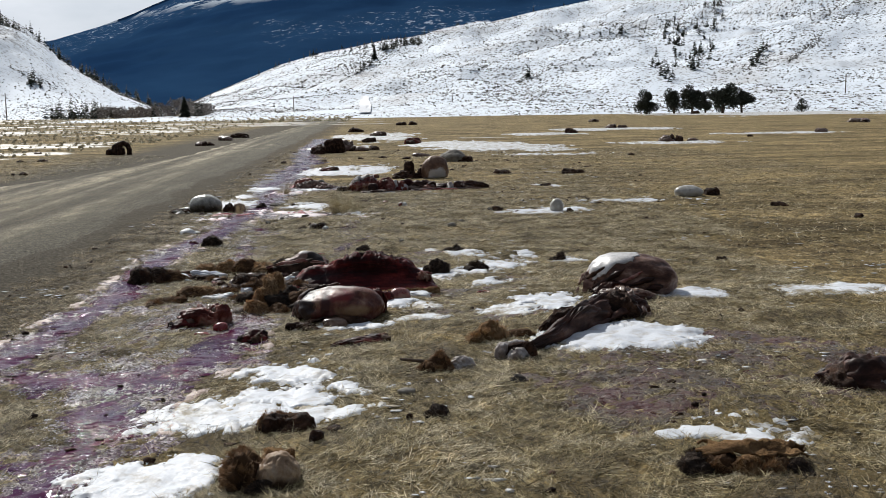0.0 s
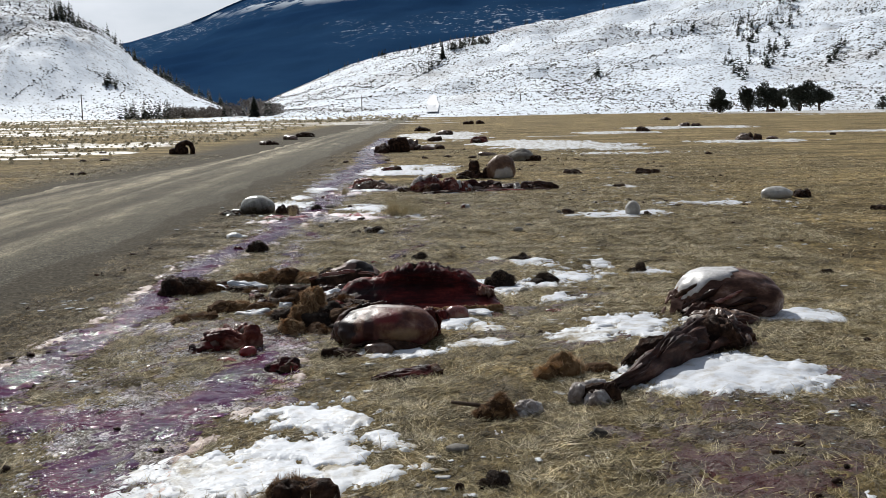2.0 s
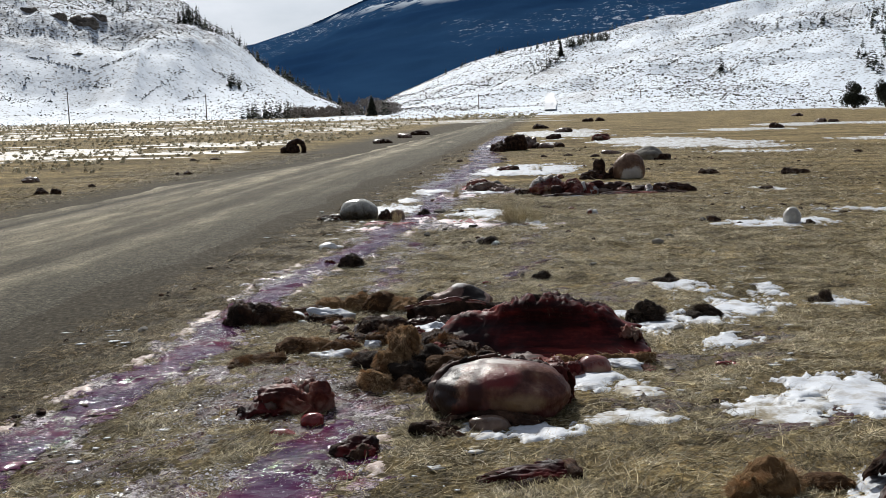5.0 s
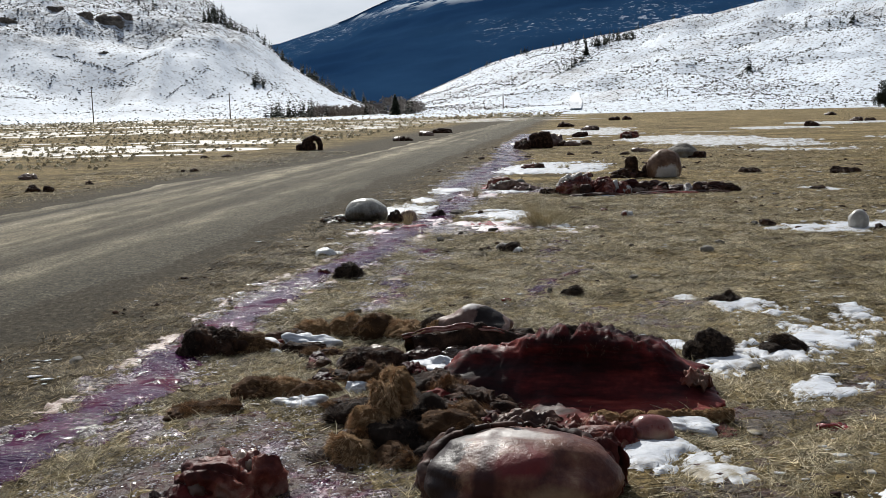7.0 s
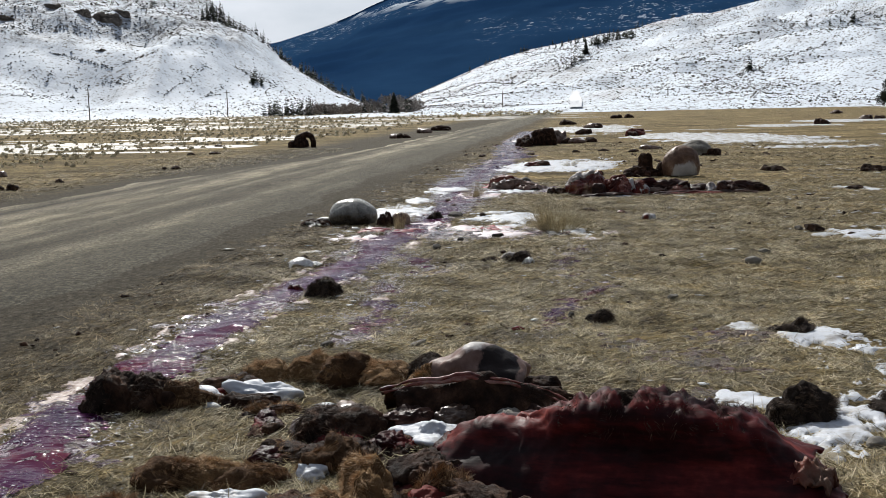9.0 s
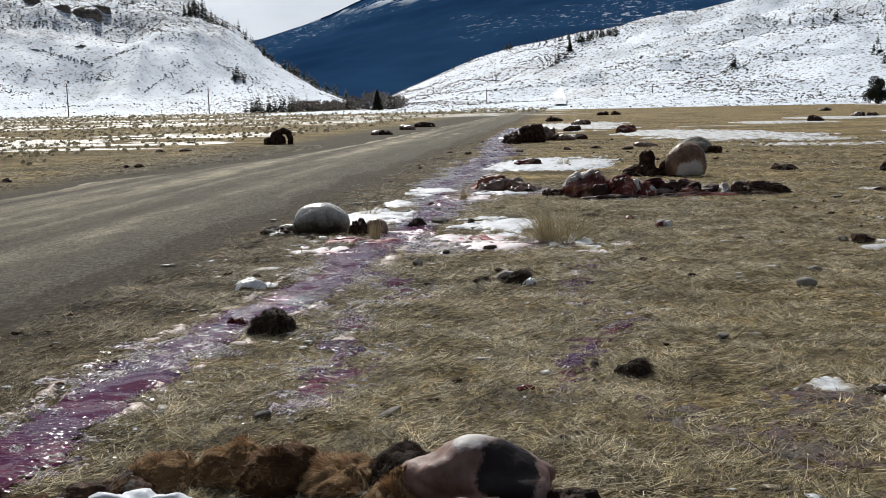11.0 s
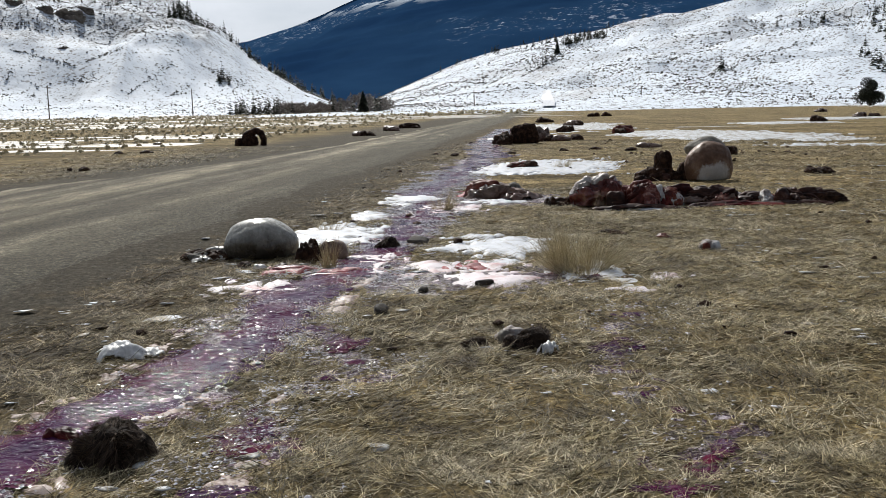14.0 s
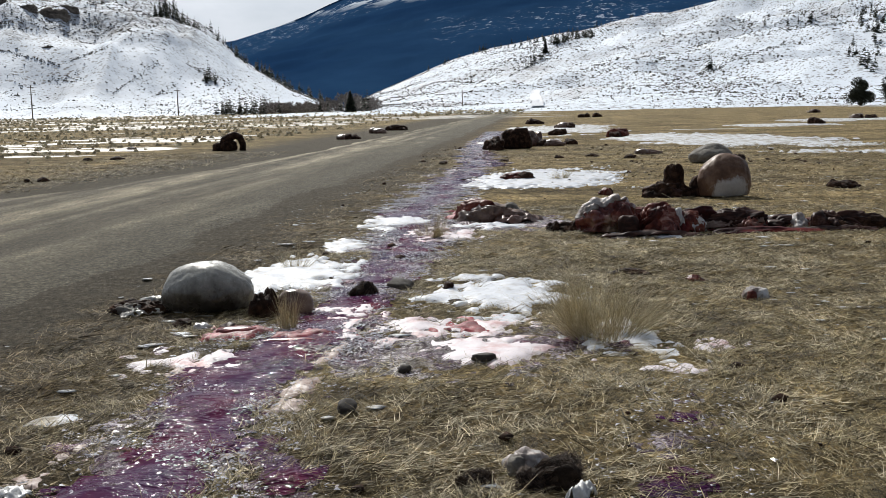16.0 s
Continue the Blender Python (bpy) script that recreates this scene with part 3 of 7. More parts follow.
def put(name, me, mat, parent=None, label="", category="", group="", kind="", m=None):
    """Links a mesh as one object, as a thing of its own or as a part under parent."""
    ob = new(name, me)
    if mat and not me.materials:
        me.materials.append(mat)
    if parent:
        ob.parent = parent
    if m is not None:
        ob.matrix_basis = m
    return tagged(ob, label, category, group, kind)


def thing(name, x, y, rz=0.0, label="", category="", group="", sink=0.0, rx=0.0, ry=0.0):
    ob = new(name)
    ob.empty_display_size = 0.1
    ob.matrix_basis = pose(x, y, ground_z(x, y) - sink, rx, ry, rz)
    return tagged(ob, label, category, group)


def grid_faces(nx, ny, keep=None):
    """Quads of a grid whose vertices run along x first; keep: which quads stay."""
    i = np.arange((nx - 1) * (ny - 1))
    r, c = i // (nx - 1), i % (nx - 1)
    q = np.stack([r * nx + c, r * nx + c + 1, (r + 1) * nx + c + 1, (r + 1) * nx + c], 1)
    return q if keep is None else q[keep.ravel()]


def compact(verts, faces):
    used = np.unique(faces)
    back = np.full(len(verts), -1)
    back[used] = np.arange(len(used))
    return verts[used], back[faces]


_spheres = {}


def sphere(sub):
    if sub not in _spheres:
        bm = bmesh.new()
        bmesh.ops.create_icosphere(bm, subdivisions=sub, radius=1.0)
        _spheres[sub] = (np.array([v.co[:] for v in bm.verts]), np.array([[v.index for v in f.verts] for f in bm.faces]))
        bm.free()
    return _spheres[sub]


def blob(w, d, h, seed=0, lump=0.18, rough=0.04, crease=0.0, flat=0.35, sub=4, fold=0.0):
    """A rounded body of that width, depth and height that rests on the ground: uneven, creased or folded as told."""
    u, f = sphere(sub)
    r = 1 + lump * fbm(u, 1.2, 2, seed) + rough * fbm(u, 5.0, 3, seed + 5)
    if crease:
        r = r - crease * (1 - np.abs(fbm(u, 2.6, 3, seed + 9)) * 2.2).clip(0, 1) ** 3
    if fold:
        r = r + fold * np.sin(9 * u[:, 0] + 5 * fbm(u, 1.5, 2, seed + 13)) * (1 - u[:, 2] ** 2)
    p = u * r[:, None]
    low = p[:, 2] < -flat
    p[low, 2] = -flat + (p[low, 2] + flat) * 0.12
    p -= (p.max(0) + p.min(0)) / 2
    p *= np.array([w, d, h]) / (p.max(0) - p.min(0))
    p[:, 2] += h / 2 - 0.012
    return p, f


def normals_of(p, f):
    n = np.zeros_like(p)
    fn = np.cross(p[f[:, 1]] - p[f[:, 0]], p[f[:, 2]] - p[f[:, 0]])
    for k in range(3):
        np.add.at(n, f[:, k], fn)
    return n / np.maximum(1e-9, np.linalg.norm(n, axis=1))[:, None]


def strips(root, way, length, width, side, curl):
    """Thin tapered blades: root points, ways, lengths, widths, side vectors and the bend at the tip (n x 3 each, or n)."""
    n = len(root)
    L, W = length[:, None], width[:, None]
    mid = root + way * L * 0.55 + curl * L * 0.18
    tip = root + way * L * 0.95 + curl * L * 0.62
    v = np.stack([root - side * W, root + side * W, mid + side * W * 0.75, mid - side * W * 0.75, tip], 1).reshape(-1, 3)
    b = np.arange(n)[:, None] * 5
    f = np.concatenate([b + [0, 1, 2], b + [0, 2, 3], b + [3, 2, 4]], 0)
    return v, f


def slivers(root, way, length, width, side, curl):
    """Blades of one long face each."""
    n = len(root)
    L, W = length[:, None], width[:, None]
    v = np.stack([root - side * W, root + side * W, root + way * L * 0.95 + curl * L * 0.5], 1).reshape(-1, 3)
    return v, np.arange(n * 3).reshape(-1, 3)


def hair(p, f, count, length, width, seed, comb=(0, 0, -0.4), lift=0.28, zmin=0.01):
    """Hairs that cover a body, combed one way with tufts."""
    rng = np.random.default_rng(seed)
    n = normals_of(p, f)
    area = np.linalg.norm(np.cross(p[f[:, 1]] - p[f[:, 0]], p[f[:, 2]] - p[f[:, 0]]), axis=1)
    area = area * (p[f].mean(1)[:, 2] > zmin)
    pick = rng.choice(len(f), count, p=area / area.sum())
    a, b = rng.random((2, count, 1))
    a, b = np.where(a + b > 1, 1 - a, a), np.where(a + b > 1, 1 - b, b)
    tri = p[f[pick]]
    root = tri[:, 0] + a * (tri[:, 1] - tri[:, 0]) + b * (tri[:, 2] - tri[:, 0])
    nn = n[f[pick, 0]]
    tuft = np.stack([fbm(root, 11.0, 3, seed + k) for k in range(3)], 1) * 1.5
    way = nn * lift + np.array(comb) + tuft * 1.6 + rng.normal(0, 0.18, (count, 3))
    way /= np.linalg.norm(way, axis=1)[:, None]
    side = np.cross(way, rng.normal(0, 1, (count, 3)))
    side /= np.linalg.norm(side, axis=1)[:, None]
    L, W, curl = length * rng.uniform(0.5, 1.3, count), width * rng.uniform(0.6, 1.3, count), np.array([[0, 0, -0.4]]) + tuft * 0.4
    k = count // 4
    v, q = strips(root[:k] - nn[:k] * 0.004, way[:k], L[:k], W[:k], side[:k], curl[:k])
    v2, q2 = slivers(root[k:] - nn[k:] * 0.004, way[k:], L[k:], W[k:] * 1.25, side[k:], curl[k:])
    return np.concatenate([v, v2]), np.concatenate([q, q2 + len(v)])


def sheet(w, d, height, seed=0, n=(34, 26), ragged=0.25, crumple=0.03, thick=0.012):
    """A thick torn sheet over a height function of (u, v) in -1..1, with a ragged outline."""
    nx, ny = n
    u, v = np.meshgrid(np.linspace(-1, 1, nx), np.linspace(-1, 1, ny))
    p3 = np.stack([u.ravel(), v.ravel(), np.full(u.size, seed * 0.37)], 1)
    x = (u + 0.10 * fbm(p3, 2.5, 3, seed).reshape(u.shape)) * w / 2
    y = (v + 0.10 * fbm(p3, 2.5, 3, seed + 3).reshape(u.shape)) * d / 2
    z = height(u, v) + crumple * fbm(p3, 4.0, 4, seed + 6).reshape(u.shape) * 1.6
    edge = np.maximum(np.abs(u), np.abs(v)) + ragged * fbm(p3, 3.5, 3, seed + 8).reshape(u.shape)
    ok = edge < 0.93
    keep = ok[:-1, :-1] & ok[1:, :-1] & ok[:-1, 1:] & ok[1:, 1:]
    top = np.stack([x.ravel(), y.ravel(), z.ravel()], 1)
    q = grid_faces(nx, ny, keep)
    nrm = np.zeros_like(top)
    fn = np.cross(top[q[:, 2]] - top[q[:, 0]], top[q[:, 3]] - top[q[:, 1]])
    for k in range(4):
        np.add.at(nrm, q[:, k], fn)
    nrm /= np.maximum(1e-9, np.linalg.norm(nrm, axis=1))[:, None]
    low = top - nrm * thick
    m = len(top)
    edges = {}
    for face in q.tolist():
        for a, b in zip(face, face[1:] + face[:1]):
            edges[(a, b)] = True
    rim = [[b, a, a + m, b + m] for (a, b) in edges if (b, a) not in edges]
    faces = np.concatenate([q, q[:, ::-1] + m, np.array(rim)], 0)
    verts, faces = compact(np.concatenate([top, low], 0), faces)
    return verts, faces


# ---- fields of snow and water on the ground ----
FIELDS = []


def oval(cx, cy, rx, ry, rot=0.0, seed=0, amp=0.45, freq=2.2):
    c, s = math.cos(radians(rot)), math.sin(radians(rot))

    def field(x, y):
        u, v = ((x - cx) * c + (y - cy) * s) / rx, (-(x - cx) * s + (y - cy) * c) / ry
        return 0.8 - np.hypot(u, v) ** 1.4 + amp * (1.1 * fbm2(x, y, freq / (rx + ry), 3, seed) + 0.9 * fbm2(x, y * 0.7, freq * 3 / (rx + ry) + 1.2, 5, seed + 7, 0.7) + (1.25 * fbm2(x, y * 0.8, 8.0, 5, seed + 11, 0.8) if rx + ry < 4 else 0))
    r = max(rx, ry) * 1.7
    return field, (cx - r, cx + r, cy - r, cy + r)


def course(points, seed=0, amp=0.5, freq=2.0, grow=1.0, dry=0.0):
    """Along a line of (x, y, half width)."""
    pts = np.array(points, float)

    def field(x, y):
        best = np.full(np.shape(x), -9.0)
        for a, b in zip(pts[:-1], pts[1:]):
            d = b[:2] - a[:2]
            t = np.clip(((x - a[0]) * d[0] + (y - a[1]) * d[1]) / (d @ d), 0, 1)
            w = (a[2] + t * (b[2] - a[2])) * grow
            best = np.maximum(best, 1 - np.hypot(x - a[0] - t * d[0], y - a[1] - t * d[1]) / w)
        return best - dry + amp * (fbm2(x, y, freq, 4, seed, 0.65) + 0.6 * fbm2(x, y, freq * 6, 4, seed + 5, 0.75))
    r = pts[:, 2].max() * grow * 1.6
    return field, (pts[:, 0].min() - r, pts[:, 0].max() + r, pts[:, 1].min() - r, pts[:, 1].max() + r)


def lay(name, where, mat, cell, thick, label, category, rough=0.006, cut=-0.12, sink=0.004, cover=True, seed=0):
    """A patch of snow, slush or water that thins out to nothing at its edge."""
    field, (x0, x1, y0, y1) = where
    nx, ny = max(4, int((x1 - x0) / cell)), max(4, int((y1 - y0) / cell))
    x, y = np.meshgrid(np.linspace(x0, x1, nx), np.linspace(y0, y1, ny))
    f = field(x, y)
    ok = f > cut
    keep = ok[:-1, :-1] | ok[1:, :-1] | ok[:-1, 1:] | ok[1:, 1:]
    z = land(x, y) + thick * np.tanh(f * (4.5 if thick >= 0.05 else 3.4 if name == "snow_patch" else 2.2)) - sink
    if rough:
        z = z + rough * (fbm2(x, y, 13.0, 4, seed + 31, 0.75) * 1.6 + 0.1) * np.clip(f * 3, 0, 1)
    verts, faces = compact(np.stack([x.ravel(), y.ravel(), z.ravel()], 1), grid_faces(nx, ny, keep))
    if cover:
        FIELDS.append((field, (x0, x1, y0, y1), 0.55 if cover is True else cover))
    return put(name, mesh_of(name, verts, faces), mat, None, label, category, "", "structure")


# ---- ground: one sheet to the horizon ----
def axis(lo, fine_lo, fine_hi, hi, step, grow):
    mid = list(np.arange(fine_lo, fine_hi, step))
    up, s = [], step
    v = mid[-1]
    while v < hi:
        s *= grow
        v += s
        up.append(v)
    down, s = [], step
    v = mid[0]
    while v > lo:
        s *= grow
        v -= s
        down.append(v)
    return np.array(down[::-1] + mid + up)


gx = axis(-2500, -5.5, 7.5, 2500, 0.1, 1.13)
gy = axis(-150, -1.5, 27.0, 3600, 0.1, 1.10)
X, Y = np.meshgrid(gx, gy)
put("ground", mesh_of("ground", np.stack([X.ravel(), Y.ravel(), land(X, Y).ravel()], 1), grid_faces(len(gx), len(gy))), M_GROUND,
    None, "flat field of matted dry winter grass", "ground", "", "structure")

# the gravel road, a little crowned, with ragged edges
ry = np.concatenate([np.arange(-10, 40, 0.16), np.arange(40, 120, 1.0), np.arange(120, 330, 4.0)])
ru = np.linspace(-1, 1, 71)
U, RY = np.meshgrid(ru, ry)
wob = 0.4 * fbm2(RY, U * 2, 0.5, 4, 21) + 0.1 * fbm2(RY, U * 2, 2.5, 3, 22)
RX = (road_left(RY) + road_right(RY)) / 2 + U * (road_right(RY) - road_left(RY)) / 2 + wob * U
RZ = 0.05 * (1 - np.abs(U) ** 3) - 0.012 + 0.010 * np.sin(U * 9.5) * (np.abs(U) < 0.8) + 0.008 * fbm2(RX, RY, 1.5, 3, 23)
RZ = RZ - 0.03 * sstep(0.8, 1.0, np.abs(U)) + (0.026 * fbm2(RX, RY, 2.2, 5, 24, 0.75)) * sstep(0.8, 0.95, np.abs(U))
RZ = RZ + land(RX, RY)
put("road", mesh_of("road", np.stack([RX.ravel(), RY.ravel(), RZ.ravel()], 1), grid_faces(len(ru), len(ry))), M_ROAD,
    None, "unpaved grey gravel road with wheel tracks", "road", "", "structure")


# ---- hills and the mountain ----
EYE = (0.3, 4.0, 1.8)


def profile(stops):
    a = np.array(stops, float)
    return lambda az: np.interp(az, a[:, 0], a[:, 1])


def hill(name, az0, az1, n_az, dists, rise, ridge, mat, label, seed, rough, category="hill", gully=0.0, base_z=-0.6):
    """Slopes between two bearings: dists are the rows from foot to crest, rise the share of the crest's height at each."""
    az = np.linspace(az0, az1, n_az)
    A, D = np.meshgrid(az, dists)
    R = np.interp(D, dists, rise)[:, :]
    crest = np.tan(np.radians(ridge(A))) * dists[int(np.argmax(rise))] + EYE[2] - base_z
    x, y = EYE[0] + D * np.sin(np.radians(A)), EYE[1] + D * np.cos(np.radians(A))
    z = base_z + crest * R
    mask = np.sin(np.clip(R, 0, 1) * math.pi) ** 0.7 * np.clip(crest / 90.0, 0, 1.1)
    z = z + rough * fbm2(x, y, 0.012, 5, seed, 0.5) * mask + gully * -np.abs(fbm2(x + 0.35 * y, y * 0.25, 0.022, 4, seed + 3)) * mask
    me = mesh_of(name, np.stack([x.ravel(), y.ravel(), z.ravel()], 1), grid_faces(n_az, len(dists)))
    put(name, me, mat, None, label, category, "", "structure")
    return x, y, z


L_RIDGE = profile([(-75, 7), (-45, 9), (-30, 8.6), (-24, 7.6), (-21.5, 6.6), (-19.8, 5.9), (-19, 5.1), (-17.8, 4.45), (-16.8, 3.6), (-16.1, 2.8),
                   (-14.9, 2.0), (-13.4, 1.1), (-11.5, 0.25), (-10, -0.2)])
R_RIDGE = profile([(-10.5, -0.1), (-8.8, 0.7), (-6.8, 1.5), (-4.6, 2.4), (-2.4, 3.0), (-0.3, 3.35), (1.3, 3.7), (2.9, 3.85), (5.5, 4.45), (6.8, 4.5),
                   (9.6, 5.1), (12.6, 5.6), (18, 6.6), (25, 7.4), (40, 8), (75, 7)])
M_RIDGE = profile([(-40, 1.0), (-25, 2.4), (-16.3, 3.65), (-14.2, 4.3), (-12.6, 4.75), (-11.7, 5.2), (-10.1, 5.85), (-8.6, 6.3), (-5, 7.4), (0, 8.3),
                   (10, 8.8), (25, 8.6), (50, 6)])
F_RIDGE = profile([(-25, 3.0), (-16, 3.6), (-13.6, 4.5), (-12.3, 5.0), (-11.2, 5.5), (-9.5, 6.2), (-5, 7), (5, 6)])

ld = np.concatenate([np.linspace(300, 420, 16), np.linspace(430, 760, 60), np.linspace(775, 1100, 10)])
lrise = np.interp(ld, [300, 345, 400, 520, 600, 760, 1100], [0.0, 0.035, 0.17, 0.52, 0.68, 1.0, 0.7])
left_hill = hill("hill", -72, -9.6, 330, ld, lrise, L_RIDGE, M_HILL_L, "steep snowy hill with rocks and scattered conifers", 41, 17.0, "hill", 16.0)
rd = np.concatenate([np.linspace(205, 420, 26), np.linspace(430, 950, 80), np.linspace(965, 1400, 8)])
rrise = np.interp(rd, [205, 215, 330, 420, 560, 700, 950, 1400], [0.0, 0.01, 0.06, 0.17, 0.40, 0.62, 1.0, 0.8])
right_hill = hill("hill", -10.2, 72, 430, rd, rrise, R_RIDGE, M_HILL_R, "long snowy hillside dotted with sagebrush", 51, 18.0, "hill", 18.0, -0.2)
md = np.linspace(1500, 3200, 60)
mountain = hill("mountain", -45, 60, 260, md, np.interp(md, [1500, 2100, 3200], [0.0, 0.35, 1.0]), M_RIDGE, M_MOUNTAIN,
                "dark haze-blue forested mountain with snow patches", 61, 9.0, "mountain", 5.0, -5.0)
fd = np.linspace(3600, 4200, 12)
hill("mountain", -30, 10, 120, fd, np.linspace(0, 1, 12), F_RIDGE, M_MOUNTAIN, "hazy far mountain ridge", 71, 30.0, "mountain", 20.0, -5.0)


# ---- meltwater, slush and snow on the field ----
MAIN = [(-3.05, 4.6, 0.2), (-2.9, 5.3, 0.24), (-2.86, 6.5, 0.3), (-2.72, 7.7, 0.24), (-2.62, 8.8, 0.28), (-2.7, 10.0, 0.24), (-2.7, 11.2, 0.3), (-2.68, 12.4, 0.32), (-2.56, 13.3, 0.26), (-2.36, 14.2, 0.3),
        (-2.3, 15.0, 0.34), (-2.2, 16.3, 0.34), (-2.25, 17.4, 0.42), (-2.0, 18.5, 0.42), (-2.0, 20.2, 0.36), (-2.0, 22.0, 0.42), (-1.9, 24.0, 0.5), (-2.35, 25.6, 0.42), (-2.2, 28.0, 0.45), (-2.2, 31.5, 0.5), (-1.95, 38.6, 0.55), (-2.5, 47.0, 0.5), (-2.7, 70, 0.5)]
NEAR = [(-0.85, 6.25, 0.26), (-0.95, 5.6, 0.3), (-1.1, 4.9, 0.4), (-1.45, 4.3, 0.5), (-1.5, 3.7, 0.42), (-1.45, 2.9, 0.36), (-1.5, 2.2, 0.38), (-1.7, 1.0, 0.42), (-1.9, -1.0, 0.4)]
TROD = [(-1.25, 6.5, 0.5), (-1.25, 7.9, 0.5)]
TROD_LEFT = [(-2.0, 5.2, 0.4), (-2.0, 6.6, 0.4)]
LINK = [(-1.6, 4.4, 0.4), (-2.2, 4.6, 0.36), (-2.75, 5.0, 0.3)]
SIDE = [(-1.5, 11.4, 0.16), (-1.5, 12.3, 0.24), (-1.55, 13.2, 0.2), (-1.75, 13.9, 0.14), (-1.4, 14.85, 0.22), (-1.8, 15.7, 0.16)]
RIGHT = [(-0.1, 11.6, 0.12), (0.0, 12.4, 0.18), (0.4, 13.5, 0.2), (0.05, 14.9, 0.26), (0.1, 15.7, 0.22), (0.3, 16.6, 0.2)]
NEAR_MAIN, FAR_MAIN = MAIN[:20], MAIN[19:]
SLUSH = "pink-stained wet slush along a meltwater channel"
lay("slush", course(NEAR_MAIN, 101, 1.3, 2.6, 1.6, 0.42), M_SLUSH, 0.03, 0.016, SLUSH, "slush", 0.012, cover=0.8)
lay("slush", course(FAR_MAIN, 101, 1.2, 1.6, 1.5, 0.4), M_SLUSH, 0.09, 0.02, SLUSH, "slush", 0.015)
lay("slush", course(NEAR, 102, 1.5, 2.6, 1.8, 0.4), M_SLUSH, 0.03, 0.016, SLUSH, "slush", 0.012, cover=0.9)
lay("slush", course(LINK, 109, 1.2, 2.2, 1.5, 0.35), M_SLUSH, 0.03, 0.014, SLUSH, "slush", 0.012, cover=0.7)
lay("wet_ground", course(SIDE, 103, 1.6, 2.6, 1.5, 0.55), M_SLUSH, 0.03, 0.010, "trampled wet grass with bits of ice", "wet ground", 0.01, cover=1.6)
lay("wet_ground", course(RIGHT, 104, 1.9, 2.4, 1.7, 1.0), M_SLUSH, 0.03, 0.008, "red-stained wet grass with bits of ice", "wet ground", 0.01, cover=1.4)
lay("wet_ground", oval(3.05, 3.2, 1.6, 0.9, 5, 105, 1.3, 2.2), M_WET, 0.03, 0.012, "red-stained wet grass with bits of ice", "wet ground", 0.016, cover=1.9)
lay("wet_ground", oval(-1.25, 7.2, 0.85, 0.9, 0, 106, 1.4, 2.4), M_WET, 0.03, 0.010, "trampled stained wet ground with bits of ice", "wet ground", 0.01, cover=1.0)
lay("wet_ground", oval(-2.0, 5.9, 0.6, 0.9, 0, 110, 1.4, 2.4), M_WET, 0.03, 0.008, "trampled dark wet grass with bits of ice", "wet ground", 0.01, cover=1.6)
for k, (sx, sy, rx_, ry_) in enumerate([(1.6, 7.9, 0.5, 0.35), (1.1, 11.6, 0.6, 0.5), (2.3, 8.6, 0.5, 0.4), (1.0, 9.8, 0.45, 0.6), (2.1, 6.0, 0.6, 0.35), (1.2, 6.6, 0.4, 0.4), (3.6, 4.4, 0.7, 0.5), (0.9, 10.9, 0.4, 0.4)]):
    lay("wet_ground", oval(sx, sy, rx_, ry_, 0, 1400 + k, 1.5, 2.4), M_WET, 0.03, 0.008, "dark trampled wet grass with bits of ice", "wet ground", 0.012, cover=2.0)
lay("slush", oval(-1.1, 17.7, 1.3, 0.75, 0, 107, 0.9, 1.8), M_SLUSH, 0.03, 0.012, "pink slush at the edge of snow", "slush", 0.01, cover=0.9)
lay("slush", oval(-1.2, 24.6, 1.6, 0.9, 0, 108, 1.0, 1.8), M_SLUSH, 0.05, 0.012, "wet slush", "slush", 0.01)
lay("water", course(NEAR_MAIN, 111, 1.0, 2.0, 0.84, 0.26), M_WATER, 0.03, 0.006, "shallow red-purple stained meltwater channel", "water", 0.0, -0.05, -0.012, 0.25)
lay("water", course(FAR_MAIN, 111, 1.2, 1.7, 1.0, 0.35), M_WATER, 0.09, 0.008, "shallow red-purple stained meltwater channel", "water", 0.0, -0.05, -0.012, False)
lay("water", course(NEAR, 112, 1.5, 2.0, 0.85, 0.42), M_WATER, 0.03, 0.006, "shallow red-purple stained meltwater pool", "water", 0.0, -0.05, -0.012, 0.25)
lay("water", course(LINK, 113, 1.5, 2.2, 0.9, 0.6), M_WATER, 0.03, 0.006, "shallow red-purple stained meltwater pool", "water", 0.0, -0.05, -0.012, 0.4)
lay("water", course(SIDE, 115, 1.6, 2.6, 1.0, 0.95), M_WATER, 0.03, 0.006, "small stained puddles in grass", "water", 0.0, -0.05, -0.010, False)
lay("water", course(RIGHT, 114, 2.2, 3.2, 1.1, 1.5), M_WATER, 0.03, 0.008, "small stained puddles in grass", "water", 0.0, -0.05, -0.010, False)

RIM = [(x_ - 1.15 * w_ - 0.03, y_, 0.11 + 0.03 * (k % 3)) for k, (x_, y_, w_) in enumerate(NEAR_MAIN[:13])]
lay("snow_patch", course(RIM, 116, 2.0, 4.4, 0.85, 0.85), M_PINK_ICE, 0.025, 0.014, "crumbling pinkish rim of ice along the meltwater", "ice", 0.012, cover=0.8)
lay("snow_patch", course([(-0.55, 6.0, 0.1), (-0.6, 5.3, 0.16), (-0.75, 4.7, 0.14), (-0.85, 4.1, 0.16), (-1.0, 3.4, 0.14), (-0.95, 2.7, 0.16)], 117, 2.0, 4.4, 0.85, 0.9), M_PINK_ICE, 0.025, 0.014, "crumbling pinkish rim of ice along the meltwater", "ice", 0.012, cover=0.8)

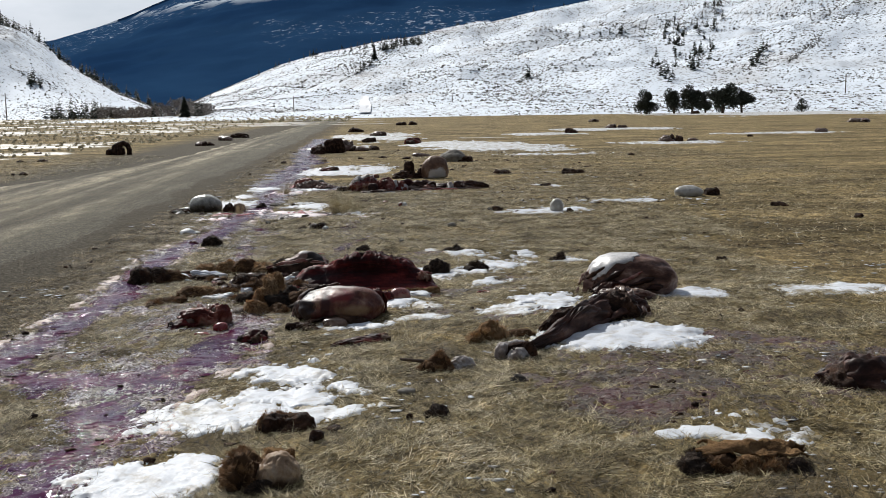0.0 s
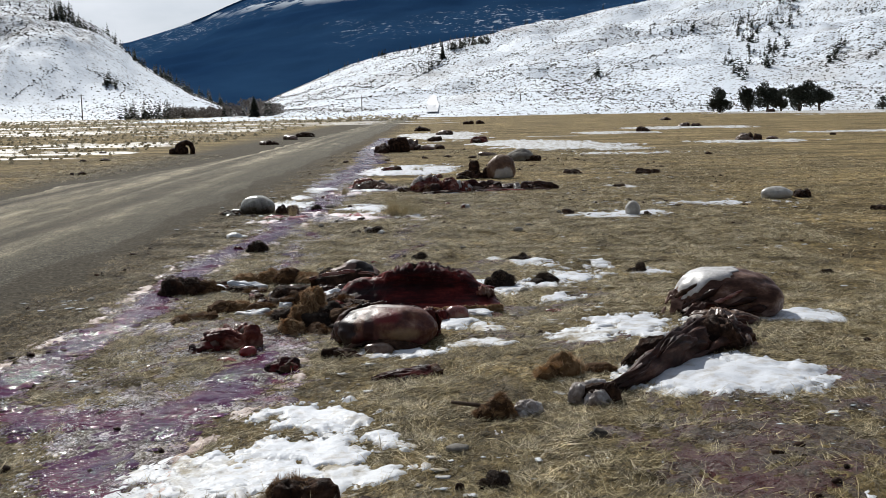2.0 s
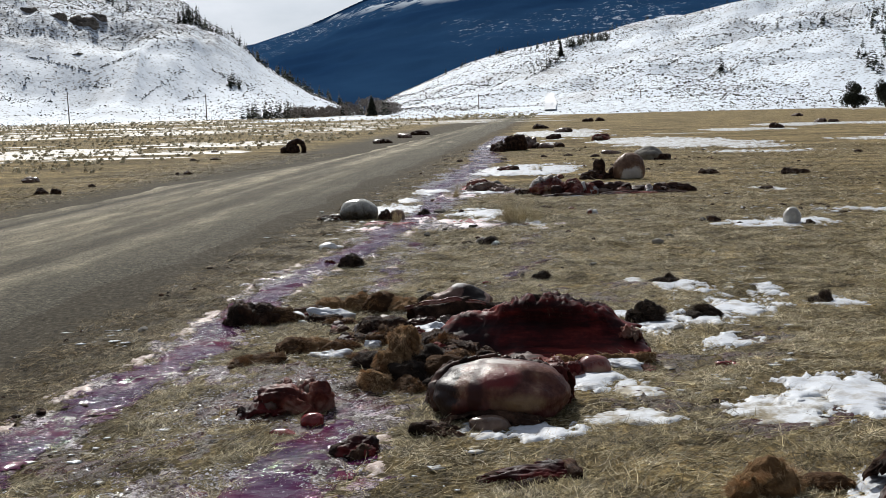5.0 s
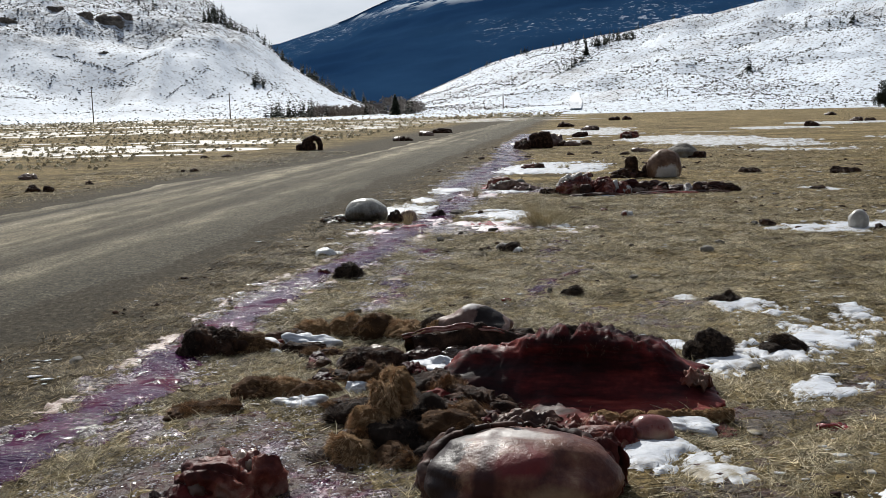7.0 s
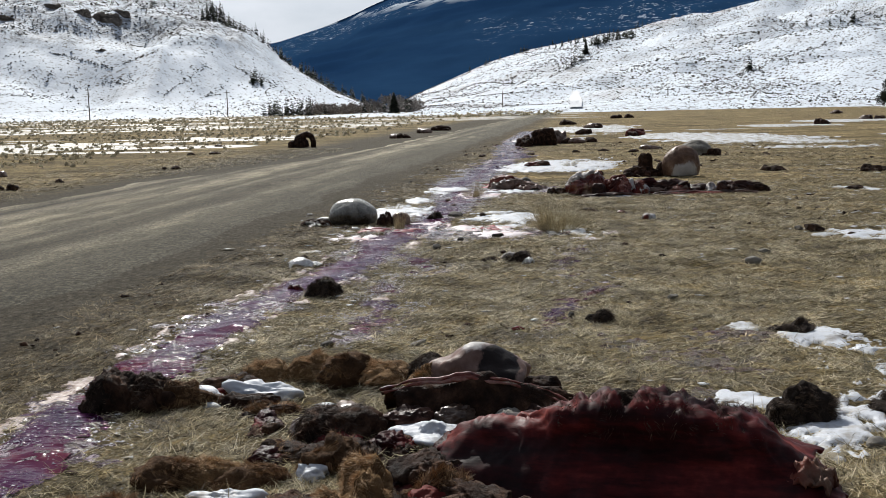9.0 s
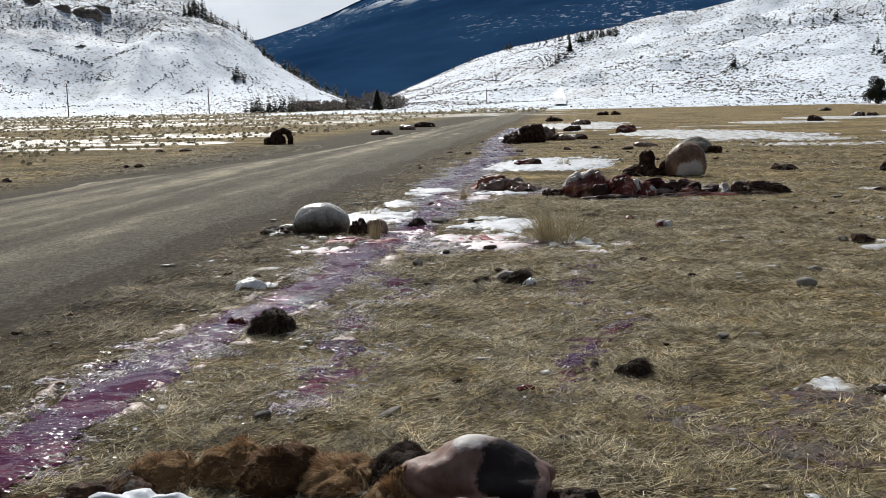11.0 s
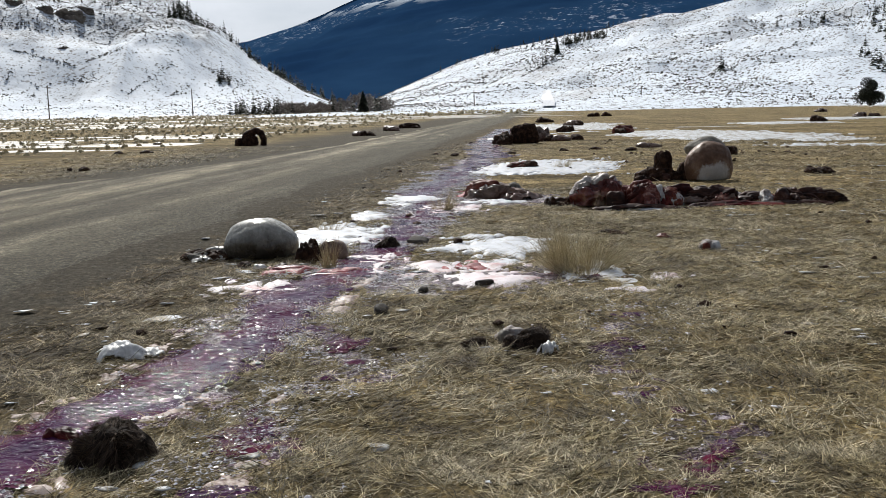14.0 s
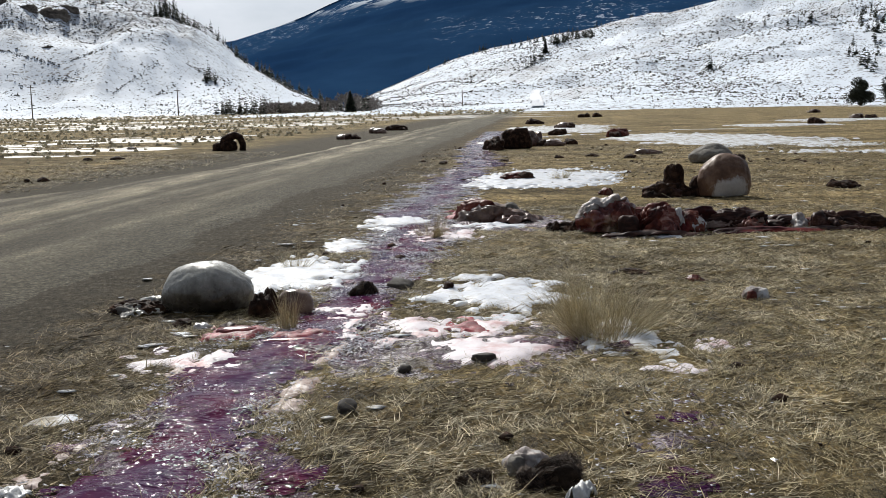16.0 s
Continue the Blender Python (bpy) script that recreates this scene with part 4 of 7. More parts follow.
FLANK = [(x_ + 0.95 * w_, y_, 0.11 + 0.03 * (k % 3)) for k, (x_, y_, w_) in enumerate(MAIN[6:14])]
lay("snow_patch", course(FLANK, 118, 2.2, 4.4, 0.85, 0.95), M_PINK_ICE, 0.03, 0.016, "crumbling pinkish ice beside the meltwater", "ice", 0.012, cover=0.8)
lay("snow_patch", course([(x_, y_, 0.75 * w_) for x_, y_, w_ in SIDE], 120, 2.2, 4.4, 0.85, 1.1), M_PINK_ICE, 0.03, 0.014, "bits of pinkish ice in trodden grass", "ice", 0.012, cover=0.8)
for k, (sx, sy, rx_, ry_) in enumerate([(-2.65, 18.1, 0.26, 0.24), (-2.1, 18.0, 0.3, 0.24), (-1.45, 25.8, 0.35, 0.5), (-1.0, 18.4, 0.26, 0.26)]):
    lay("snow_patch", oval(sx, sy, rx_, ry_, 0, 1450 + k, 1.2, 2.2), M_RED_SNOW, 0.03, 0.03, "slush stained bright red", "snow", 0.01, cover=0.8)

SNOWS = [  # x, y, half width, half depth, turn, depth of snow
    (-0.28, 4.3, 0.36, 0.6, 12, 0.045), (-0.05, 3.6, 0.62, 0.3, 5, 0.04), (-0.86, 2.05, 0.36, 0.5, -38, 0.045), (-0.45, 3.2, 0.4, 0.3, 0, 0.03), (2.62, 4.6, 0.8, 0.7, -25, 0.08), (2.42, 6.6, 0.36, 0.55, 0, 0.05),
    (3.95, 6.85, 0.5, 0.45, 0, 0.07), (2.3, 11.0, 0.5, 0.72, 10, 0.04), (2.3, 10.1, 0.48, 0.45, 0, 0.045), (1.88, 9.6, 0.3, 0.34, 0, 0.05), (1.46, 9.3, 0.2, 0.26, 0, 0.05), (1.12, 9.85, 0.2, 0.14, 0, 0.03), (1.9, 8.5, 0.3, 0.24, 0, 0.03), (1.4, 8.95, 0.14, 0.12, 0, 0.02), (1.45, 11.9, 0.22, 0.12, 0, 0.02), (0.76, 7.25, 0.28, 0.45, 0, 0.05),
    (2.75, 1.85, 0.36, 0.26, 0, 0.021), 
    (-0.8, 19.2, 0.62, 1.15, 0, 0.05), (-2.75, 20.6, 0.5, 0.85, 0, 0.06), (-0.25, 33.2, 1.25, 2.6, 0, 0.06), (-2.75, 22.7, 0.3, 0.5, 0, 0.04), (-2.45, 24.8, 0.4, 0.85, 0, 0.05),
    (2.7, 24.75, 0.4, 0.5, 0, 0.05), (6.3, 19.7, 1.5, 0.8, -8, 0.03), (4.35, 17.7, 0.75, 0.8, 0, 0.03), (5.6, 6.9, 0.7, 0.5, 0, 0.02), (5.6, 24.4, 0.5, 0.4, 0, 0.02),
    (0.9, 23.5, 0.35, 0.3, 0, 0.05), (-1.0, 24.3, 0.5, 0.3, 0, 0.05), (0.15, 17.9, 0.35, 0.5, 0, 0.02), (-3.0, 16.1, 0.14, 0.12, 0, 0.02), (3.3, 17.4, 0.22, 0.2, 0, 0.03),
    (1.95, 11.65, 0.3, 0.3, 0, 0.03), (0.35, 6.0, 0.32, 0.16, 0, 0.03), (1.1, 6.9, 0.2, 0.3, 0, 0.02), (3.35, 10.5, 0.25, 0.3, 0, 0.03), (-0.7, 3.3, 0.5, 0.4, 0, 0.02), (0.05, 3.0, 0.42, 0.2, 0, 0.02), (2.0, 6.2, 0.5, 0.25, 0, 0.02), (0.95, 6.2, 0.3, 0.2, 0, 0.02),
]
for k, (sx, sy, rx_, ry_, rot, th) in enumerate(SNOWS):
    lay("snow_patch", oval(sx, sy, rx_, ry_, rot, 200 + k, 0.5 if th > 0.065 else 1.15 if 8 < sy < 12 else 1.3 if rx_ > 0.3 else 0.85, 1.6), M_SNOW if th > 0.022 else M_SNOW_THIN, 0.02 if sy < 13 else 0.04, min(th, 0.01 + th * 0.36),
        "melting patch of old white snow on grass" if th > 0.022 else "thin melting snow on grass", "snow", 0.006 if th < 0.065 else 0.003, seed=k)
for k, (sx, sy, rx_, ry_, rot) in enumerate([(-1.35, 18.15, 0.75, 0.5, 0), (-0.75, 17.55, 0.5, 0.32, 0), (-2.75, 17.3, 0.4, 0.3, 0), (-1.95, 18.75, 0.35, 0.4, 0), (0.6, 17.7, 0.32, 0.22, 0), (0.35, 17.15, 0.2, 0.14, 0), (-1.7, 5.2, 0.3, 0.3, 0),
                                             (-0.55, 5.0, 0.3, 0.45, 0), (-2.15, 7.6, 0.3, 0.35, 0), (-1.75, 23.6, 0.5, 0.9, 0), (-0.7, 6.4, 0.35, 0.3, 0), (-1.3, 7.0, 0.45, 0.35, 0), (-3.0, 6.2, 0.14, 0.6, 0), (-3.0, 9.5, 0.13, 0.7, 0)]):
    lay("snow_patch", oval(sx, sy, rx_, ry_, rot, 400 + k, 1.0 if sy > 13 else 1.4, 2.0), M_PINK_SNOW if sy > 13 else M_SLUSH, 0.022 if sy < 13 else 0.035, 0.013 if sy < 13 else 0.022, "melting snow stained pink by meltwater", "snow", 0.008, seed=50 + k, cover=0.9)
for k, (sx, sy, rx_, ry_, rot) in enumerate([(7.0, 52.0, 3.7, 8.5, 0), (9.5, 47.5, 1.6, 2.0, 0), (17.5, 52.5, 3.0, 1.8, 0), (75, 170, 26, 30, 0), (22, 85, 5, 4, 0), (9.5, 42, 2.0, 1.0, 0), (1.0, 75, 3.0, 10, 0),
                                         (-1.0, 52, 1.6, 5.0, 0), (14, 73, 3, 3, 0), (30, 66, 4, 2, 0)]):
    lay("snow_patch", oval(sx, sy, rx_, ry_, rot, 260 + k, 1.25, 2.4), M_SNOW_THIN, max(0.12, rx_ / 40), 0.05, "thin melting snow far out on the field", "snow", 0.0, cover=False)


def far_flat(x, y):
    """Streaks of snow between the shrubs beyond the road."""
    side = sstep(-13, -17, x + 0.04 * (y - 40)) * sstep(38, 50, y)
    far = sstep(95, 140, y) * (1 - sstep(-4, 10, x))
    n = 0.7 * fbm2(x * 0.25, y, 0.4, 5, 301, 0.7) + 0.5 * fbm2(x * 0.2, y, 0.09, 3, 302)
    return np.maximum(side, far) * 0.9 - 1.08 + 2.2 * n


fx = np.concatenate([np.arange(-160, -40, 0.9), np.arange(-40, -8, 0.3), np.arange(-8, 12, 0.8)])
fy = np.concatenate([np.arange(30, 70, 0.3), np.arange(70, 150, 0.8), np.arange(150, 330, 2.2)])
FX, FY = np.meshgrid(fx, fy)
ff = far_flat(FX, FY)
ok = ff > -0.1
fz = land(FX, FY) + 0.05 * np.tanh(ff * 2)
fv, ffc = compact(np.stack([FX.ravel(), FY.ravel(), fz.ravel()], 1), grid_faces(len(fx), len(fy), ok[:-1, :-1] | ok[1:, :-1] | ok[:-1, 1:] | ok[1:, 1:]))
put("snow_patch", mesh_of("snow_patch", fv, ffc), M_SNOW_STREAK, None, "streaks of snow among low shrubs beyond the road", "snow", "", "stuff")
# unbroken snow at the foot of the right-hand hill
bx, by = np.meshgrid(np.linspace(-60, 330, 150), np.linspace(175, 330, 50))
bf = sstep(180, 215, by + 0.12 * np.abs(bx) - 8 + 14 * fbm2(bx, by, 0.03, 4, 305))
put("snow_field", mesh_of("snow_field", *compact(np.stack([bx.ravel(), by.ravel(), (0.6 * bf - 0.3 + land(bx, by)).ravel()], 1), grid_faces(150, 50))), M_HILL_R,
    None, "snow-covered flat with sagebrush at the foot of the hill", "snow", "", "structure")

# ---- kinds of things ----
HAIRY = {"tan": (M_FUR_TAN, M_PELT_TAN), "brown": (M_FUR_BROWN, M_PELT_BROWN), "dark": (M_FUR_DARK, M_PELT_DARK)}


def moved(p, x=0, y=0, z=0, rz=0):
    c, s = math.cos(radians(rz)), math.sin(radians(rz))
    return np.stack([p[:, 0] * c - p[:, 1] * s + x, p[:, 0] * s + p[:, 1] * c + y, p[:, 2] + z], 1)


def crumpled(w, d, h, seed, sub=5):
    """A wrinkled, folded body: creases run over it at two scales."""
    u, f = sphere(sub)
    warp = np.stack([fbm(u, 1.6, 2, seed + k) for k in range(3)], 1)
    turn = Euler((seed * 1.7, seed * 0.9, seed * 2.3)).to_matrix()
    q = (u + 0.45 * warp) @ np.array(turn) * np.array([0.75, 2.1, 1.3])
    ridge = 1 - np.abs(fbm(q, 1.5, 2, seed + 9)) * 2.4
    fine = 1 - np.abs(fbm(q, 3.6, 3, seed + 14)) * 2.4
    r = 1 + 0.38 * fbm(u, 1.1, 2, seed + 4) + 0.22 * ridge.clip(-0.4, 1) + 0.045 * fine.clip(-0.4, 1)
    p = u * r[:, None]
    low = p[:, 2] < -0.25
    p[low, 2] = -0.25 + (p[low, 2] + 0.25) * 0.12
    p -= (p.max(0) + p.min(0)) / 2
    p *= np.array([w, d, h]) / (p.max(0) - p.min(0))
    p[:, 2] += h / 2 - 0.015
    return p, f


def fur_part(owner, w, d, h, x, y, z, rz, seed, coat="brown", count=1500, length=0.06, name="pelt", label="", lift=0.28):
    hm, pm = HAIRY[coat]
    p, f = crumpled(w * 0.94, d * 0.94, h * 0.92, seed, 4)
    p = moved(p, x, y, z, rz)
    pelt = put(name, mesh_of(name, p, f), pm, owner, label)
    a = radians(seed * 67 % 360)
    v, hf = hair(p, f, int(count * 2.4), length * 0.72, 0.001, seed + 1, (0.5 * math.cos(a), 0.5 * math.sin(a), -0.3), lift * 0.8, zmin=z + 0.006)
    put("hair", mesh_of("hair", v, hf, False), hm, pelt)
    return pelt


def fur_clump(x, y, w, d, h, seed, coat="dark", label="clump of dark hair on grass", count=1600, length=0.055, group="", rz=0):
    t = thing("fur_clump", x, y, rz, label, "fur clump", group)
    fur_part(t, w * 0.85, d * 0.85, h * 0.9, 0.1 * w, 0.05 * d, 0, seed * 40, seed, coat, count, length * 1.2, lift=0.32)
    fur_part(t, w * 0.7, d * 0.7, h * 0.6, -0.25 * w, -0.1 * d, 0, seed * 70, seed + 7000, coat, int(count * 0.7), length * 1.1, lift=0.24)
    return t


def flap(owner, w, d, x, y, z, rz, seed, mat, arch=0.1, name="flap", crumple=0.03, thick=0.012, n=(22, 16), tilt=0.0, label=""):
    v, f = sheet(w, d, lambda a, b: arch * (1 - 0.6 * a * a - 0.9 * b * b) + tilt * b, seed, n, 0.4, crumple, thick)
    return put(name, mesh_of(name, moved(v, x, y, z, rz), f), mat, owner, label)


def layer(p, f, seed, offset, share=0.0, freq=1.6, bias=None, weight=1.0):
    """A torn skin lying on a body: the part of its surface where a noise is high, lifted a little."""
    n = normals_of(p, f)
    size = np.ptp(p, axis=0).max()
    m = weight * fbm(p / size, freq * 2.2, 4, seed, 0.6) - share
    if bias:
        m = m + bias(p[:, 0], p[:, 1], p[:, 2])
    keep = (m[f] > 0).all(1)
    if keep.sum() < 12:
        keep = m[f].mean(1) > np.sort(m[f].mean(1))[-60]
    # only the largest whole piece stays
    idx = np.where(keep)[0]
    root = np.arange(len(p))
    for _ in range(60):
        low = root[f[idx]].min(1)
        before = root.copy()
        for k in range(3):
            np.minimum.at(root, f[idx, k], low)
        root = root[root]
        if (root == before).all():
            break
    names, counts = np.unique(root[f[idx, 0]], return_counts=True)
    keep = np.zeros(len(f), bool)
    keep[idx[root[f[idx, 0]] == names[counts.argmax()]]] = True
    lift = offset * (0.5 + 1.2 * np.exp(-np.maximum(m, 0) / 0.06)) + offset * 1.5 * fbm(p / size, 9.0, 2, seed + 3)
    lift = np.maximum(lift, 0.4 * offset)
    v = p + n * lift[:, None]
    v, q = compact(v, f[keep])
    edges = {}
    for face in q.tolist():
        for a, b in zip(face, face[1:] + face[:1]):
            edges[(a, b)] = True
    c = len(v)
    nn = normals_of(v, q)
    low = v - nn * max(0.006, offset * 0.8)
    faces = q.tolist() + (q[:, ::-1] + c).tolist() + [[b, a, a + c, b + c] for (a, b) in edges if (b, a) not in edges]
    return np.concatenate([v, low], 0), faces


def drape(owner, w, d, h, seed, mat, x=0.0, y=0.0, rz=0.0, name="torn_skin", n=(44, 32), thick=0.009, lean=0.0):
    """A torn hide draped over a heap: it sags to the ground at its edges and is creased one way."""
    rng = np.random.default_rng(seed)
    k1, k2, ph = rng.uniform(2.2, 4), rng.uniform(-2, 2), rng.uniform(0, 6)

    def form(a, b):
        p3 = np.stack([a.ravel(), b.ravel(), np.full(a.size, seed * 0.71)], 1)
        sway = fbm(p3, 1.6, 3, seed + 2).reshape(a.shape)
        crease = 1 - np.abs(np.sin(k1 * a + k2 * b + ph + 2.6 * sway))
        knobs = 1 - np.abs(fbm(p3, 1.5, 3, seed + 5).reshape(a.shape)) * 2.2
        top = 1.0 - 0.75 * np.abs(a + 0.3 * sway) ** 2.2 - 0.95 * np.abs(b + 0.3 * sway) ** 2.0 + lean * b
        return h * (top * 0.85 + 0.13 * crease ** 2 + 0.12 * knobs.clip(-0.5, 1))
    v, f = sheet(w, d, form, seed, n, 0.45, 0.06 * h, thick)
    v[:, 2] += (0.016 * (1 - np.abs(fbm(v, 9.0, 2, seed + 11)) * 2.6).clip(-0.4, 1) + 0.012 * fbm(v, 22.0, 2, seed + 13)) * min(1.0, h / 0.15)
    v[:, 0] += 0.02 * fbm(v, 8.0, 2, seed + 12)
    v[:, 2] = np.maximum(v[:, 2], -0.02)
    return put(name, mesh_of(name, moved(v, x, y, 0, rz), f), mat, owner)


def ragged_heap(x, y, w, d, h, seed, mat=None, label="", flaps=5, coat=None, rz=0, mats=None, category="heap", group="", hairs=900):
    """A low heap: folded lumps lying against one another, torn skins hanging over them, and hair where it still has some."""
    mat = mat or M_DARK_HIDE
    t = thing("ragged_heap", x, y, rz, label, category, group)
    big = y < 30 and w > 0.3
    rng = np.random.default_rng(seed)
    p, f = crumpled(w * 0.84, d * 0.84, h * 0.8, seed, 5 if big else 4)
    put("body", mesh_of("body", p, f), mat, t)
    mats = mats or [mat, M_DARK_HIDE]
    for k in range(max(2, min(5 if big else 2, flaps))):
        a = rng.uniform(0, 6.28)
        s_ = rng.uniform(0.34, 0.6)
        q, g_ = crumpled(w * s_, d * s_ * 1.1, h * rng.uniform(0.45, 0.98), seed * 5 + k, 4 if big else 3)
        put("lump", mesh_of("lump", moved(q, 0.3 * w * math.cos(a), 0.3 * d * math.sin(a), 0, rng.uniform(0, 360)), g_), mats[k % len(mats)], t)
    if big:
        flap(t, w * 0.6, d * 0.5, w * rng.uniform(-0.3, 0.3), -d * 0.3, 0.0, rng.uniform(-40, 40), seed * 3 + 20, mats[-1], h * 0.3, "torn_skin", h * 0.16, 0.008, (30, 22))
    if coat:
        hm, pm = HAIRY[coat]
        v, hf = hair(p * np.array([1.04, 1.04, 1.06]), f, hairs * 2, 0.06, 0.0013, seed + 3)
        put("hair", mesh_of("hair", v, hf, False), hm, t)
    return t


def smooth_mound(x, y, w, d, h, seed, mat, label, rz=0, lump=0.12, sub=5, fold=0.012, group="", skin=None):
    """A smooth taut rounded mound with faint folds, sunk a little into the grass."""
    t = thing("smooth_mound", x, y, rz, label, "mound", group)
    p, f = blob(w, d, h, seed, lump, 0.014, 0.03, 0.45, sub, fold)
    put("body", mesh_of("body", p, f), mat, t)
    for k, (mt, share, bias) in enumerate(skin or ()):
        v, q = layer(p, f, seed + 50 + k, 0.003, share, 1.6, bias, 0.22)
        put("wrinkled_skin", mesh_of("wrinkled_skin", v, q), mt, t)
    return t


def cords(owner, w, d, h, seed, runs, name="fold"):
    """Thin torn strips that lie over a mound of that size, from one bearing and height to another: (bearing, share of height) twice, thickness, material."""
    for k, (a0, z0, a1, z1, thick, mt) in enumerate(runs):
        pts = []
        for i in range(9):
            u = i / 8
            a, z = radians(a0 + (a1 - a0) * u + 5 * math.sin(3.1 * u + k)), z0 + (z1 - z0) * u
            r = math.sqrt(max(0.02, 1 - (max(0.0, (z - 0.36)) / 0.66) ** 2)) * 0.5
            pts.append((w * r * math.cos(a), d * r * math.sin(a), h * z))
        v, f = rough_tube(pts, [thick * (0.4 + 0.9 * math.sin(math.pi * (0.12 + 0.76 * i / 8))) for i in range(9)], seed + k, 9, 60, 0.9)
        put(name, mesh_of(name, v, f), mt, owner)


def stone(x, y, w, d, h, seed, mat, label="grey field stone lying in dry grass", group="stones on the field"):
    u, f = sphere(3)
    r = 1 + 0.25 * fbm(u, 1.4, 2, seed) + 0.06 * fbm(u, 6, 2, seed + 4)
    p = u * r[:, None]
    rng = np.random.default_rng(seed)
    for k in range(7):
        n = rng.normal(0, 1, 3)
        n /= np.linalg.norm(n)
        over = p @ n - rng.uniform(0.62, 0.85)
        p = p - np.where(over > 0, over, 0)[:, None] * n * 0.92
    p -= (p.max(0) + p.min(0)) / 2
    p *= np.array([w, d, h * 1.3]) / (p.max(0) - p.min(0))
    p[:, 2] *= min(1.0, 0.75 * max(w, d) / h)
    p[:, 2] += h * 0.42
    ob = put("stone", mesh_of("stone", p, f), mat, None, label, "stone", group)
    ob.matrix_basis = pose(x, y, ground_z(x, y), 0, 0, seed * 37 % 360)
    return ob


def crumb(x, y, w, h, seed, mat, label="small dark scrap lying in dry grass", category="scrap", group="scraps on the field"):
    p, f = blob(w, w * (0.6 + 0.05 * (seed % 8)), h, seed, 0.5, 0.2, 0.3, 0.3, 3)
    ob = put("scrap", mesh_of("scrap", p, f), mat, None, label, category, group)
    ob.matrix_basis = pose(x, y, ground_z(x, y), 0, 0, seed * 53 % 360)
    return ob


def shrub(x, y, w, h, seed, stems=420, mat=None, label="dry tan shrub with thin bare stems", lean=0.0, leafy=0, width=0.0012, group="shrubs"):
    """Several leaning sprays of stems of unlike height, with fine twigs along them."""
    t = thing("shrub", x, y, seed * 31 % 360, label, "shrub", group)
    rng = np.random.default_rng(seed)
    n_spray = max(4, stems // 70)
    aim = rng.uniform(0, 2 * math.pi, n_spray)
    out = rng.uniform(0.1, 1.0, n_spray)
    tall = rng.uniform(0.45, 1.0, n_spray)
    k = rng.integers(0, n_spray, stems)
    a = aim[k] + rng.normal(0, 0.45, stems)
    spread = np.clip(out[k] + rng.normal(0, 0.22, stems), 0.02, 1.2)
    foot = 0.16 * w * np.stack([np.cos(aim[k]), np.sin(aim[k])], 1) + rng.normal(0, 0.04 * w, (stems, 2))
    root = np.stack([foot[:, 0], foot[:, 1], np.full(stems, -0.01)], 1)
    way = np.stack([np.cos(a) * spread * w * 0.5, np.sin(a) * spread * w * 0.5, h * tall[k] * (1.1 - 0.35 * spread)], 1)
    L = np.linalg.norm(way, axis=1)
    way /= L[:, None]
    way += rng.normal(0, 0.1, (stems, 3))
    side = np.cross(way, rng.normal(0, 1, (stems, 3)))
    side /= np.linalg.norm(side, axis=1)[:, None]
    L = L * rng.uniform(0.45, 1.05, stems)
    v, f = strips(root, way, L, np.full(stems, width), side, np.stack([np.cos(a) * 0.15, np.sin(a) * 0.15, rng.uniform(-0.25, 0.1, stems)], 1))
    put("stem_tuft", mesh_of("stem_tuft", v, f, False), mat or M_SHRUB, t)
    if leafy:
        j = rng.integers(0, stems, leafy)
        q = root[j] + way[j] * (L[j] * rng.uniform(0.25, 0.95, leafy))[:, None]
        w2 = rng.normal(0, 1, (leafy, 3)) + np.array([0, 0, 0.5])
        w2 /= np.linalg.norm(w2, axis=1)[:, None]
        s2 = np.cross(w2, rng.normal(0, 1, (leafy, 3)))
        s2 /= np.linalg.norm(s2, axis=1)[:, None]
        v, f = slivers(q, w2 + way[j] * 0.5, rng.uniform(0.02, 0.08, leafy), np.full(leafy, 0.0011), s2, np.zeros((leafy, 3)))
        put("foliage", mesh_of("foliage", v, f, False), M_SHRUB, t)
    return t


def rough_tube(points, radii, seed, n=12, steps=60, amp=0.35):
    """A lumpy cord through points."""
    pts = np.array(points, float)
    s = np.linspace(0, len(pts) - 1, steps)
    k = np.arange(len(pts))
    fine = np.stack([np.interp(s, k, pts[:, i]) for i in range(3)], 1)
    fine[1:-1] = (fine[:-2] + 2 * fine[1:-1] + fine[2:]) / 4
    rad = np.interp(s, k, radii)
    v, f = tube(fine, rad, n)
    centre = np.repeat(fine, n, 0)
    grow = 1 + amp * fbm(v, 9.0, 3, seed) * 1.6
    return centre + (v - centre) * grow[:, None], f


def tube(points, radii, n=8):
    """A closed tapered tube along points."""
    pts, rad = np.array(points, float), np.array(radii, float)
    way = np.gradient(pts, axis=0)
    way /= np.linalg.norm(way, axis=1)[:, None]
    ref = np.where(np.abs(way[:, 2:3]) > 0.9, np.array([[1.0, 0, 0]]), np.array([[0, 0, 1.0]]))
    s = np.cross(way, ref)
    s /= np.linalg.norm(s, axis=1)[:, None]
    t = np.cross(s, way)
    a = np.linspace(0, 2 * math.pi, n, endpoint=False)
    v = pts[:, None] + rad[:, None, None] * (np.cos(a)[None, :, None] * s[:, None] + np.sin(a)[None, :, None] * t[:, None])
    m = len(pts)
    f = [[i * n + k, i * n + (k + 1) % n, (i + 1) * n + (k + 1) % n, (i + 1) * n + k] for i in range(m - 1) for k in range(n)]
    f += [list(range(n))[::-1], [(m - 1) * n + k for k in range(n)]]
    return v.reshape(-1, 3), f


